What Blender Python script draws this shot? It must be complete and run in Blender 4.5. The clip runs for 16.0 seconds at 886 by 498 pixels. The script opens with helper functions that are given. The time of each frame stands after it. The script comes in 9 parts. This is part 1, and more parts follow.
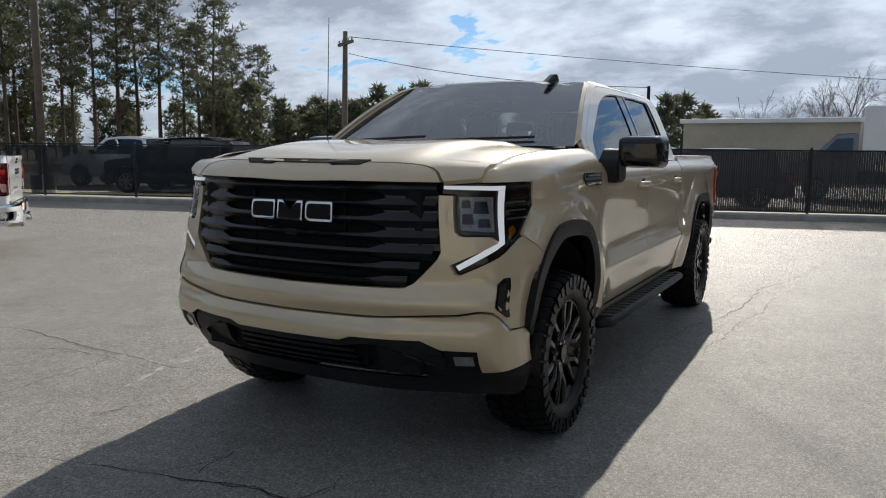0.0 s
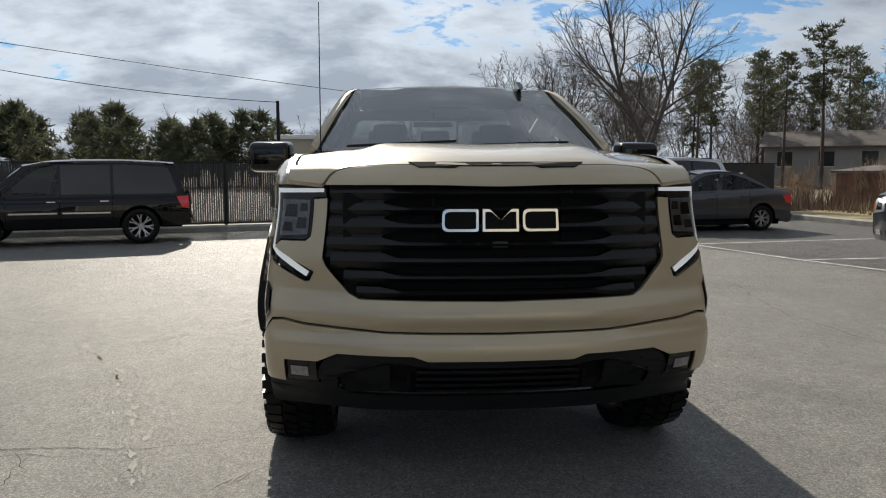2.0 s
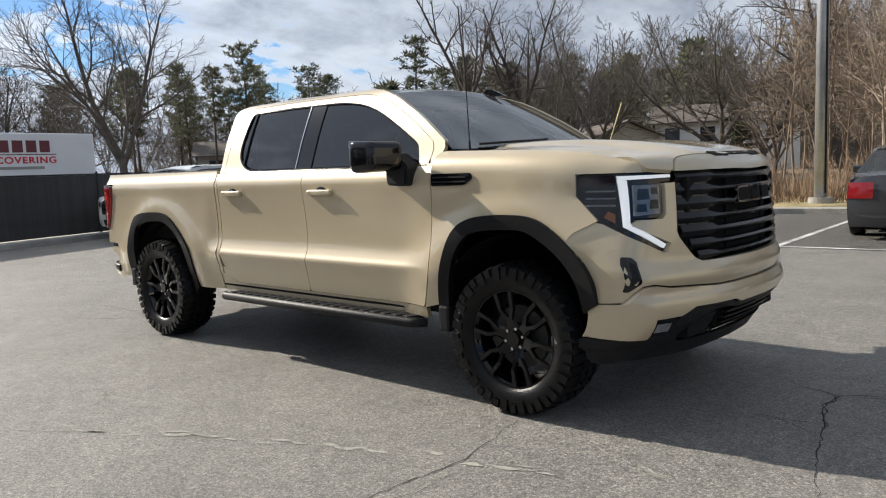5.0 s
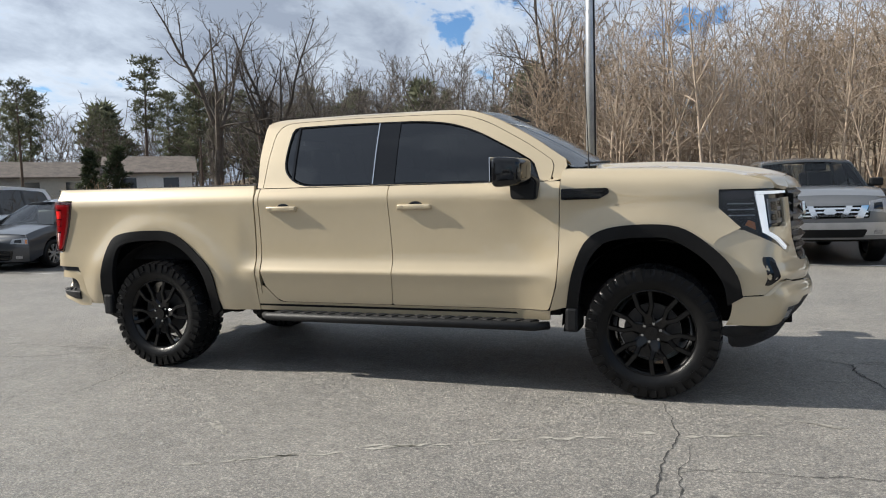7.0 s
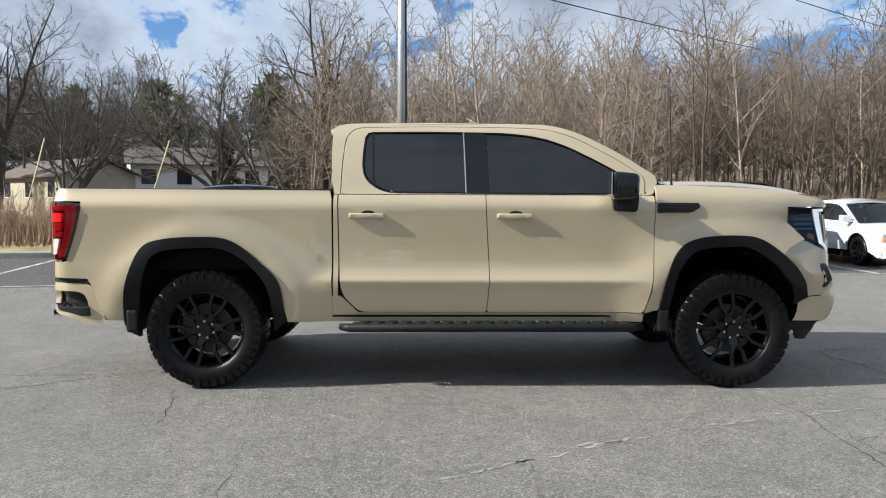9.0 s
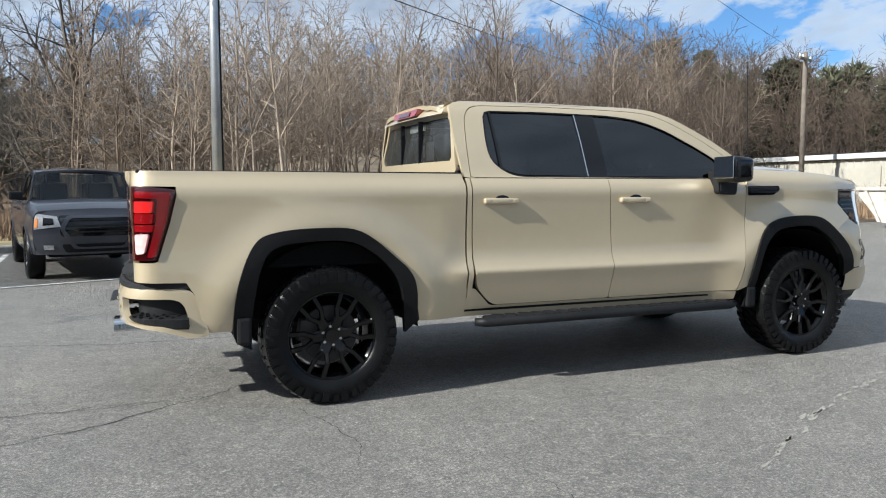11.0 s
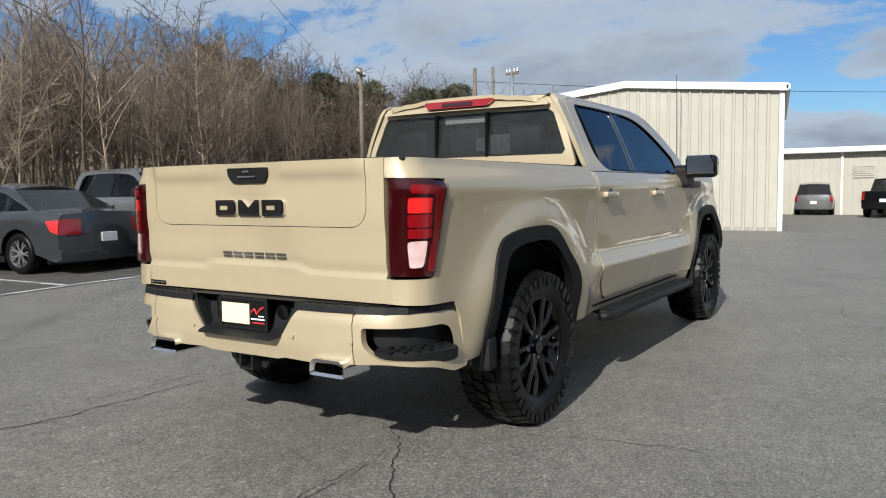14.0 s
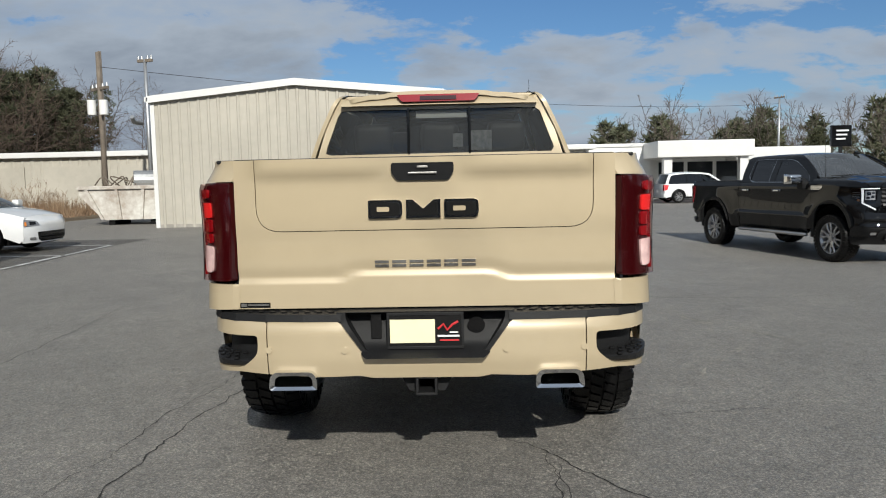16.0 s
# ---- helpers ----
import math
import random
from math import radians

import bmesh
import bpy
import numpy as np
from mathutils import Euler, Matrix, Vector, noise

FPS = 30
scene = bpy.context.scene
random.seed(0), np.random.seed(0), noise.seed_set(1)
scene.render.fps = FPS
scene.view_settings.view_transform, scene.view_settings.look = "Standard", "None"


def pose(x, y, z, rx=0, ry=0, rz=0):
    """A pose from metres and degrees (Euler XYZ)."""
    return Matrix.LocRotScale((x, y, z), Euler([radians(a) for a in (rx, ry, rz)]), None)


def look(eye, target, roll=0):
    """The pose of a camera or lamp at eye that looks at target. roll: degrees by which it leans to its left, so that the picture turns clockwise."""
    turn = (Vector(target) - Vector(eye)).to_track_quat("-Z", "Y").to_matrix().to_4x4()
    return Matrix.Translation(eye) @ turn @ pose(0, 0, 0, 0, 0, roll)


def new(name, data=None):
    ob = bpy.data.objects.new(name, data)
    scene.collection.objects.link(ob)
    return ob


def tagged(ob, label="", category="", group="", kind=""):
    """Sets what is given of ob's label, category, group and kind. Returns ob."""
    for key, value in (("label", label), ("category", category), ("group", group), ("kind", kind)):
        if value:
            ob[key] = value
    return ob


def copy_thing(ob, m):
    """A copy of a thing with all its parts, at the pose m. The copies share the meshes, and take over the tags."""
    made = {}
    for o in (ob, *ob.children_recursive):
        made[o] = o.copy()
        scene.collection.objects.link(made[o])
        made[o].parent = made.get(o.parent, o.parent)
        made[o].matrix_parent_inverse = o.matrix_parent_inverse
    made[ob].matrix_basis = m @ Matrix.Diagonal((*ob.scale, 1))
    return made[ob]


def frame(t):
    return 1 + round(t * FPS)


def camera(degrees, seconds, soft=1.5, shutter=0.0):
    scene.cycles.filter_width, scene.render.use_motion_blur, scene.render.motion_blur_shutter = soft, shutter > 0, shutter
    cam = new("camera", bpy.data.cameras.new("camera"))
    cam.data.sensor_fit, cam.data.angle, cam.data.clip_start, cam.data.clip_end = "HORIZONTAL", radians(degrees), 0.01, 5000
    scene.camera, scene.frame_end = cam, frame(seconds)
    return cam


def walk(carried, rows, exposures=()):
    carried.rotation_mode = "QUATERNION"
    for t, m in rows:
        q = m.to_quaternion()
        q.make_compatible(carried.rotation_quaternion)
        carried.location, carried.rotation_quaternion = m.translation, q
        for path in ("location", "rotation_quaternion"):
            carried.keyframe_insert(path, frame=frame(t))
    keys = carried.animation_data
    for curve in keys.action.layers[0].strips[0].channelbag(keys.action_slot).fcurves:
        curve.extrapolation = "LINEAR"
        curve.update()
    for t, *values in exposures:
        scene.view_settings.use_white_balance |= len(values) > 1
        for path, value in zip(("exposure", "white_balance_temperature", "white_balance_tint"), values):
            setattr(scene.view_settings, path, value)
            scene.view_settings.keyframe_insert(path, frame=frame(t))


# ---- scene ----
cam = camera(60.7, 16.0, soft=1.1)

PATH = [
    (0, (5.471, 2.219, 1.422), (3.724, 1.277, 1.168), 0.6),
    (0.5, (5.626, 1.571, 1.397), (3.771, 0.863, 1.156), 0.2),
    (1, (5.778, 0.92, 1.387), (3.84, 0.483, 1.159), -0.1),
    (1.5, (5.795, 0.23, 1.365), (3.812, 0.081, 1.15), -0.1),
    (2, (5.741, -0.459, 1.353), (3.758, -0.302, 1.146), -0.1),
    (2.5, (5.565, -1.126, 1.349), (3.628, -0.669, 1.145), 0.1),
    (3, (5.388, -1.781, 1.343), (3.538, -1.048, 1.139), 0.3),
    (3.5, (5.183, -2.409, 1.338), (3.448, -1.435, 1.13), 0.1),
    (4, (4.971, -3.046, 1.337), (3.368, -1.869, 1.124), -0.3),
    (4.2, (4.864, -3.289, 1.352), (3.314, -2.043, 1.135), -0.7),
    (6.3, (3.016, -5.389, 1.35), (2.096, -3.621, 1.177), -2.8),
    (6.5, (2.813, -5.5, 1.333), (1.955, -3.701, 1.165), -2.5),
    (7, (2.251, -5.778, 1.327), (1.571, -3.903, 1.174), -1.4),
    (7.5, (1.661, -6.023, 1.33), (1.166, -4.09, 1.189), -0.3),
    (8, (1.004, -6.191, 1.324), (0.691, -4.22, 1.195), 0.4),
    (8.5, (0.364, -6.3, 1.331), (0.229, -4.308, 1.207), 0.4),
    (9, (-0.309, -6.305, 1.322), (-0.268, -4.309, 1.198), 0.2),
    (9.5, (-1.022, -6.237, 1.342), (-0.797, -4.254, 1.209), -0.1),
    (10, (-1.691, -6.012, 1.323), (-1.289, -4.058, 1.179), -0.2),
    (12.3, (-4.249, -4.512, 1.291), (-3.095, -2.887, 1.135), -0.2),
    (12.5, (-4.431, -4.339, 1.284), (-3.209, -2.763, 1.131), -0.3),
    (13, (-4.867, -3.829, 1.273), (-3.484, -2.391, 1.126), -0.4),
    (13.5, (-5.267, -3.31, 1.275), (-3.727, -2.043, 1.122), -0.6),
    (14, (-5.55, -2.71, 1.267), (-3.866, -1.642, 1.112), -0.8),
    (14.5, (-5.811, -2.098, 1.281), (-4.004, -1.255, 1.117), -0.8),
    (15, (-5.951, -1.45, 1.289), (-4.049, -0.853, 1.121), -0.9),
    (15.5, (-6.07, -0.832, 1.305), (-4.107, -0.495, 1.131), -1.0),
    (16, (-6.108, -0.184, 1.312), (-4.118, -0.116, 1.13), -1.2),
]
# the phone's exposure opens up as it turns away from the sun
EXPOSURE = ((0, 0.30, 6150, 9), (2.5, 0.19, 6400, 8), (4.2, 0.55, 6300, 10), (6.3, 0.81, 6150, 9), (10, 0.83, 5780, 7), (12.5, 0.58, 5600, 5), (14.5, 0.22, 5950, 7), (16, 0.03, 5980, 7))
walk(cam, [(t, look(eye, target, roll)) for t, eye, target, roll in PATH], EXPOSURE)

# ---------------- world and sun ----------------
SUN_FROM = Vector((-1.58, -0.27, 1.0)).normalized()      # towards the sun: behind the pickup, low winter sun
SUN_ELEV = math.asin(SUN_FROM.z)
SUN_AZ = math.atan2(SUN_FROM.x, SUN_FROM.y)


def make_world():
    w = bpy.data.worlds.new("sky")
    scene.world = w
    w.use_nodes = True
    nt = w.node_tree
    nt.nodes.clear()
    N, L = nt.nodes.new, nt.links.new
    out, bg = N("ShaderNodeOutputWorld"), N("ShaderNodeBackground")
    sky = N("ShaderNodeTexSky")
    sky.sky_type, sky.sun_disc = "NISHITA", False
    sky.sun_elevation, sky.sun_rotation = SUN_ELEV, SUN_AZ
    sky.air_density, sky.dust_density, sky.ozone_density = 1.0, 0.25, 3.0
    tc = N("ShaderNodeTexCoord")
    sep = N("ShaderNodeSeparateXYZ")
    L(tc.outputs["Generated"], sep.inputs[0])
    # flat cloud deck: the way over its height
    up = N("ShaderNodeMath"); up.operation = "MAXIMUM"; up.inputs[1].default_value = 0.0
    L(sep.outputs["Z"], up.inputs[0])
    add = N("ShaderNodeMath"); add.operation = "ADD"; add.inputs[1].default_value = 0.32
    L(up.outputs[0], add.inputs[0])
    dx = N("ShaderNodeMath"); dx.operation = "DIVIDE"
    dy = N("ShaderNodeMath"); dy.operation = "DIVIDE"
    L(sep.outputs["X"], dx.inputs[0]); L(add.outputs[0], dx.inputs[1])
    L(sep.outputs["Y"], dy.inputs[0]); L(add.outputs[0], dy.inputs[1])
    comb = N("ShaderNodeCombineXYZ")
    L(dx.outputs[0], comb.inputs[0]); L(dy.outputs[0], comb.inputs[1])

    def cloud(scale, detail, rough, offset, warp):
        m = N("ShaderNodeMapping"); m.inputs["Location"].default_value = offset
        m.inputs["Scale"].default_value = (scale, scale * 0.72, scale)
        L(comb.outputs[0], m.inputs["Vector"])
        n = N("ShaderNodeTexNoise"); n.inputs["Scale"].default_value = 1.0
        n.inputs["Detail"].default_value, n.inputs["Roughness"].default_value = detail, rough
        n.inputs["Distortion"].default_value = warp
        L(m.outputs[0], n.inputs["Vector"])
        return n.outputs["Fac"]

    def ramp(src, *stops):
        r = N("ShaderNodeValToRGB")
        while len(r.color_ramp.elements) < len(stops):
            r.color_ramp.elements.new(0.5)
        for e, (p, c) in zip(r.color_ramp.elements, stops):
            e.position, e.color = p, (*c, 1) if len(c) == 3 else (c[0],) * 3 + (1,)
        L(src, r.inputs[0])
        return r.outputs[0]

    big = cloud(0.85, 9.0, 0.52, (3.1, 7.2, 0.0), 0.1)
    cells = cloud(5.6, 9.0, 0.60, (11.0, 2.0, 4.0), 0.2)
    shade = cloud(2.9, 7.0, 0.55, (5.3, 1.2, 9.0), 0.15)
    # more cloud towards the sun (west of the lot), more blue behind it
    dot = N("ShaderNodeVectorMath"); dot.operation = "DOT_PRODUCT"
    L(tc.outputs["Generated"], dot.inputs[0]); dot.inputs[1].default_value = SUN_FROM
    cover = N("ShaderNodeMath"); cover.operation = "MULTIPLY_ADD"
    L(dot.outputs["Value"], cover.inputs[0]); cover.inputs[1].default_value = -0.055
    L(big, cover.inputs[2])
    mixn = N("ShaderNodeMath"); mixn.operation = "MULTIPLY_ADD"
    # small cells of cloud towards the sun, large heaps on the other side
    wt = N("ShaderNodeMath"); wt.operation = "MULTIPLY_ADD"; wt.inputs[1].default_value = 0.30; wt.inputs[2].default_value = 0.48
    L(dot.outputs["Value"], wt.inputs[0])
    L(cells, mixn.inputs[0]); L(wt.outputs[0], mixn.inputs[1])
    L(cover.outputs[0], mixn.inputs[2])
    mask = ramp(mixn.outputs[0], (0.622, (0.0,)), (0.648, (0.78,)), (0.70, (1.0,)))
    # thick middles are grey underneath, thin rims shine
    deep_in = N("ShaderNodeMath"); deep_in.operation = "MULTIPLY_ADD"; deep_in.inputs[1].default_value = 0.55
    L(shade, deep_in.inputs[0]); L(mixn.outputs[0], deep_in.inputs[2])
    span = N("ShaderNodeMapRange"); span.inputs["From Min"].default_value, span.inputs["From Max"].default_value = 0.90, 1.19
    L(deep_in.outputs[0], span.inputs["Value"])
    tone = ramp(span.outputs[0], (0.10, (0.92, 0.985, 1.075)), (0.38, (0.765, 0.83, 0.925)), (0.90, (0.475, 0.53, 0.63)))
    # clouds in front of the sun shine through
    near = N("ShaderNodeMath"); near.operation = "MAXIMUM"; near.inputs[1].default_value = 0.0
    L(dot.outputs["Value"], near.inputs[0])
    pw = N("ShaderNodeMath"); pw.operation = "POWER"; pw.inputs[1].default_value = 4.0
    L(near.outputs[0], pw.inputs[0])
    gain = N("ShaderNodeMath"); gain.operation = "MULTIPLY_ADD"; gain.inputs[1].default_value = 0.98; gain.inputs[2].default_value = 1.02
    L(pw.outputs[0], gain.inputs[0])
    lit = N("ShaderNodeVectorMath"); lit.operation = "SCALE"
    L(tone, lit.inputs[0]); L(gain.outputs[0], lit.inputs["Scale"])
    blue = N("ShaderNodeVectorMath"); blue.operation = "SCALE"; blue.inputs["Scale"].default_value = 0.155
    deep = N("ShaderNodeVectorMath"); deep.operation = "MULTIPLY"; deep.inputs[1].default_value = (0.77, 0.93, 1.09)
    L(sky.outputs[0], deep.inputs[0]); L(deep.outputs[0], blue.inputs[0])
    mix = N("ShaderNodeMix"); mix.data_type = "RGBA"
    L(mask, mix.inputs["Factor"]); L(blue.outputs[0], mix.inputs["A"]); L(lit.outputs[0], mix.inputs["B"])
    L(mix.outputs["Result"], bg.inputs["Color"])
    bg.inputs["Strength"].default_value = 0.425
    L(bg.outputs[0], out.inputs[0])


make_world()
sun = new("sun", bpy.data.lights.new("sun", "SUN"))
sun.data.energy, sun.data.angle, sun.data.color = 5.0, radians(0.55), (1.0, 0.905, 0.765)
sun.matrix_world = look(SUN_FROM * 100, (0, 0, 0))

# ---------------- materials ----------------


def material(name, color, rough=0.6, metal=0.0, coat=0.0, var=0.0, scale=4.0, bump=0.0, bump_scale=60.0, emit=0.0, color2=None, spec=0.5, coat_rough=0.04, per=0.0):
    """A surface with colour change at two sizes and a fine relief. per: change of tone from object to object."""
    m = bpy.data.materials.new(name)
    m.use_nodes = True
    nt = m.node_tree
    p = nt.nodes["Principled BSDF"]
    N, L = nt.nodes.new, nt.links.new
    p.inputs["Base Color"].default_value = (*color, 1)
    p.inputs["Roughness"].default_value, p.inputs["Metallic"].default_value = rough, metal
    p.inputs["Coat Weight"].default_value, p.inputs["Coat Roughness"].default_value = coat, coat_rough
    p.inputs["Specular IOR Level"].default_value = spec
    if emit:
        p.inputs["Emission Color"].default_value, p.inputs["Emission Strength"].default_value = (*color, 1), emit
    tc = N("ShaderNodeTexCoord")
    if var or color2:
        a, b = N("ShaderNodeTexNoise"), N("ShaderNodeTexNoise")
        for n, s in ((a, scale), (b, scale * 9)):
            n.inputs["Scale"].default_value, n.inputs["Detail"].default_value = s, 5
            L(tc.outputs["Object"], n.inputs["Vector"])
        mx = N("ShaderNodeMath"); mx.operation = "MULTIPLY_ADD"; mx.inputs[1].default_value = 0.5
        L(b.outputs["Fac"], mx.inputs[0]); L(a.outputs["Fac"], mx.inputs[2])
        r = N("ShaderNodeValToRGB")
        lo = tuple(c * (1 - var) for c in color)
        hi = color2 or tuple(min(1, c * (1 + var)) for c in color)
        r.color_ramp.elements[0].position, r.color_ramp.elements[1].position = 0.55, 0.95
        r.color_ramp.elements[0].color, r.color_ramp.elements[1].color = (*lo, 1), (*hi, 1)
        L(mx.outputs[0], r.inputs[0])
        last = r.outputs[0]
        if per:
            oi, hs, mr = N("ShaderNodeObjectInfo"), N("ShaderNodeHueSaturation"), N("ShaderNodeMapRange")
            mr.inputs["To Min"].default_value, mr.inputs["To Max"].default_value = 1 - per, 1 + per
            L(oi.outputs["Random"], mr.inputs["Value"]); L(mr.outputs[0], hs.inputs["Value"]); L(last, hs.inputs["Color"])
            last = hs.outputs[0]
        L(last, p.inputs["Base Color"])
        if var:
            rr = N("ShaderNodeMapRange")
            rr.inputs["To Min"].default_value, rr.inputs["To Max"].default_value = rough * 0.85, min(1, rough * 1.15)
            L(a.outputs["Fac"], rr.inputs["Value"]); L(rr.outputs[0], p.inputs["Roughness"])
    if bump:
        n, bp = N("ShaderNodeTexNoise"), N("ShaderNodeBump")
        n.inputs["Scale"].default_value, n.inputs["Detail"].default_value = bump_scale, 4
        L(tc.outputs["Object"], n.inputs["Vector"])
        bp.inputs["Strength"].default_value, bp.inputs["Distance"].default_value = bump, 0.01
        L(n.outputs["Fac"], bp.inputs["Height"]); L(bp.outputs[0], p.inputs["Normal"])
    return m


def glass(name, tint, gloss_rough=0.01, ior=1.5, veil=0.0):
    """A thin tinted pane: what is behind it, darkened, under a mirror image that grows towards the rim; an even pale
    diffuse layer can be mixed in.
    """
    m = bpy.data.materials.new(name)
    m.use_nodes = True
    nt = m.node_tree
    nt.nodes.clear()
    N, L = nt.nodes.new, nt.links.new
    out, mx, tr, gl, fr = N("ShaderNodeOutputMaterial"), N("ShaderNodeMixShader"), N("ShaderNodeBsdfTransparent"), N("ShaderNodeBsdfGlossy"), N("ShaderNodeFresnel")
    tr.inputs[0].default_value = (*tint, 1)
    gl.inputs["Roughness"].default_value = gloss_rough
    fr.inputs[0].default_value = ior
    L(fr.outputs[0], mx.inputs[0]); L(tr.outputs[0], mx.inputs[1]); L(gl.outputs[0], mx.inputs[2])
    last = mx.outputs[0]
    if veil:
        df, m2 = N("ShaderNodeBsdfDiffuse"), N("ShaderNodeMixShader")
        df.inputs[0].default_value = (0.45, 0.46, 0.44, 1)
        m2.inputs[0].default_value = veil
        L(last, m2.inputs[1]); L(df.outputs[0], m2.inputs[2])
        last = m2.outputs[0]
    L(last, out.inputs[0])
    return m


def foliage(name, low, high):
    """Needles: they scatter light and let some through."""
    m = material(name, low, 0.85, 0, 0, 0.25, 0.8, color2=high, per=0.2)
    nt = m.node_tree
    N, L = nt.nodes.new, nt.links.new
    p, out = nt.nodes["Principled BSDF"], nt.nodes["Material Output"]
    tr, mx = N("ShaderNodeBsdfTranslucent"), N("ShaderNodeMixShader")
    mx.inputs[0].default_value = 0.30
    L(p.inputs["Base Color"].links[0].from_socket, tr.inputs[0])
    L(p.outputs[0], mx.inputs[1]); L(tr.outputs[0], mx.inputs[2]); L(mx.outputs[0], out.inputs[0])
    return m


def cloth(name):
    """Thin black screen cloth that lets a little through."""
    m = bpy.data.materials.new(name)
    m.use_nodes = True
    nt = m.node_tree
    p = nt.nodes["Principled BSDF"]
    N, L = nt.nodes.new, nt.links.new
    p.inputs["Base Color"].default_value = (0.010, 0.012, 0.014, 1)
    p.inputs["Roughness"].default_value = 0.9
    tc, n, r = N("ShaderNodeTexCoord"), N("ShaderNodeTexNoise"), N("ShaderNodeMapRange")
    n.inputs["Scale"].default_value = 0.5
    r.inputs["From Min"].default_value, r.inputs["From Max"].default_value = 0.35, 0.65
    r.inputs["To Min"].default_value, r.inputs["To Max"].default_value = 0.78, 0.98
    L(tc.outputs["Object"], n.inputs["Vector"]); L(n.outputs["Fac"], r.inputs["Value"]); L(r.outputs[0], p.inputs["Alpha"])
    return m


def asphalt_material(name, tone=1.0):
    m = bpy.data.materials.new(name)
    m.use_nodes = True
    nt = m.node_tree
    p = nt.nodes["Principled BSDF"]
    N, L = nt.nodes.new, nt.links.new
    tc = N("ShaderNodeTexCoord")

    def noise(scale, detail=4.0, rough=0.55, sx=1.0, rot=0.0):
        mp = N("ShaderNodeMapping"); mp.inputs["Scale"].default_value = (sx, 1, 1); mp.inputs["Rotation"].default_value = (0, 0, rot)
        n = N("ShaderNodeTexNoise"); n.inputs["Scale"].default_value = scale
        n.inputs["Detail"].default_value, n.inputs["Roughness"].default_value = detail, rough
        L(tc.outputs["Object"], mp.inputs[0]); L(mp.outputs[0], n.inputs["Vector"])
        return n.outputs["Fac"]

    def ramp(src, a, b, c0, c1):
        r = N("ShaderNodeValToRGB")
        r.color_ramp.elements[0].position, r.color_ramp.elements[1].position = a, b
        r.color_ramp.elements[0].color, r.color_ramp.elements[1].color = (*c0, 1), (*c1, 1)
        L(src, r.inputs[0])
        return r.outputs[0]

    def mixc(f, a, b, mode="MIX"):
        x = N("ShaderNodeMix"); x.data_type = "RGBA"; x.blend_type = mode
        if isinstance(f, float):
            x.inputs["Factor"].default_value = f
        else:
            L(f, x.inputs["Factor"])
        L(a, x.inputs["A"]); L(b, x.inputs["B"])
        return x.outputs["Result"]

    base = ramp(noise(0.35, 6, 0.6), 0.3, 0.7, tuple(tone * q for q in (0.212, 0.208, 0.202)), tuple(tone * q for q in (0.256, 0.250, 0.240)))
    blot = ramp(noise(1.7, 5, 0.65), 0.35, 0.75, (0.86, 0.86, 0.86), (1.12, 1.115, 1.10))
    c = mixc(1.0, base, blot, "MULTIPLY")
    c = mixc(1.0, c, ramp(noise(11, 6, 0.72), 0.34, 0.68, (0.82, 0.82, 0.825), (1.17, 1.165, 1.15)), "MULTIPLY")
    # stone grain that shows through the worn seal
    v = N("ShaderNodeTexVoronoi"); v.inputs["Scale"].default_value = 96
    L(tc.outputs["Object"], v.inputs["Vector"])
    grain = ramp(v.outputs["Distance"], 0.15, 0.75, (1.45, 1.43, 1.39), (0.50, 0.50, 0.51))
    bw = N("ShaderNodeRGBToBW")
    L(v.outputs["Color"], bw.inputs[0])
    stone = ramp(bw.outputs[0], 0.22, 0.80, (0.50, 0.50, 0.51), (1.62, 1.60, 1.55))
    c = mixc(0.62, c, stone, "MULTIPLY")
    c = mixc(0.62, c, grain, "MULTIPLY")
    c = mixc(0.8, c, ramp(noise(52, 4, 0.7), 0.36, 0.66, (0.66, 0.66, 0.67), (1.36, 1.34, 1.30)), "MULTIPLY")
    fine = ramp(noise(260, 3, 0.65), 0.3, 0.72, (0.45, 0.45, 0.46), (1.75, 1.72, 1.66))
    c = mixc(0.8, c, fine, "MULTIPLY")
    # pale scuffs along the driving lane and tan rust-like stains
    scuff = ramp(noise(2.2, 8, 0.72, 0.25, 0.12), 0.60, 0.74, (0, 0, 0), (1, 1, 1))
    pale = N("ShaderNodeRGB"); pale.outputs[0].default_value = (0.25, 0.235, 0.205, 1)
    half = N("ShaderNodeMath"); half.operation = "MULTIPLY"; half.inputs[1].default_value = 0.16
    L(scuff, half.inputs[0])
    c = mixc(half.outputs[0], c, pale.outputs[0])
    spots = ramp(noise(7.0, 3, 0.5), 0.70, 0.77, (0, 0, 0), (1, 1, 1))
    dark = N("ShaderNodeRGB"); dark.outputs[0].default_value = (0.045, 0.045, 0.046, 1)
    h2 = N("ShaderNodeMath"); h2.operation = "MULTIPLY"; h2.inputs[1].default_value = 0.45
    L(spots, h2.inputs[0])
    c = mixc(h2.outputs[0], c, dark.outputs[0])
    # small pale chips, far apart
    v2 = N("ShaderNodeTexVoronoi"); v2.inputs["Scale"].default_value = 3.4
    L(tc.outputs["Object"], v2.inputs["Vector"])
    chip = ramp(v2.outputs["Distance"], 0.030, 0.055, (0.45, 0.45, 0.45), (0, 0, 0))
    bright = N("ShaderNodeRGB"); bright.outputs[0].default_value = (0.42, 0.41, 0.39, 1)
    c = mixc(chip, c, bright.outputs[0])
    L(c, p.inputs["Base Color"])
    gl = ramp(bw.outputs[0], 0.25, 0.62, (0.36, 0.36, 0.36), (0.80, 0.80, 0.80))
    L(gl, p.inputs["Roughness"])
    p.inputs["Specular IOR Level"].default_value = 0.45
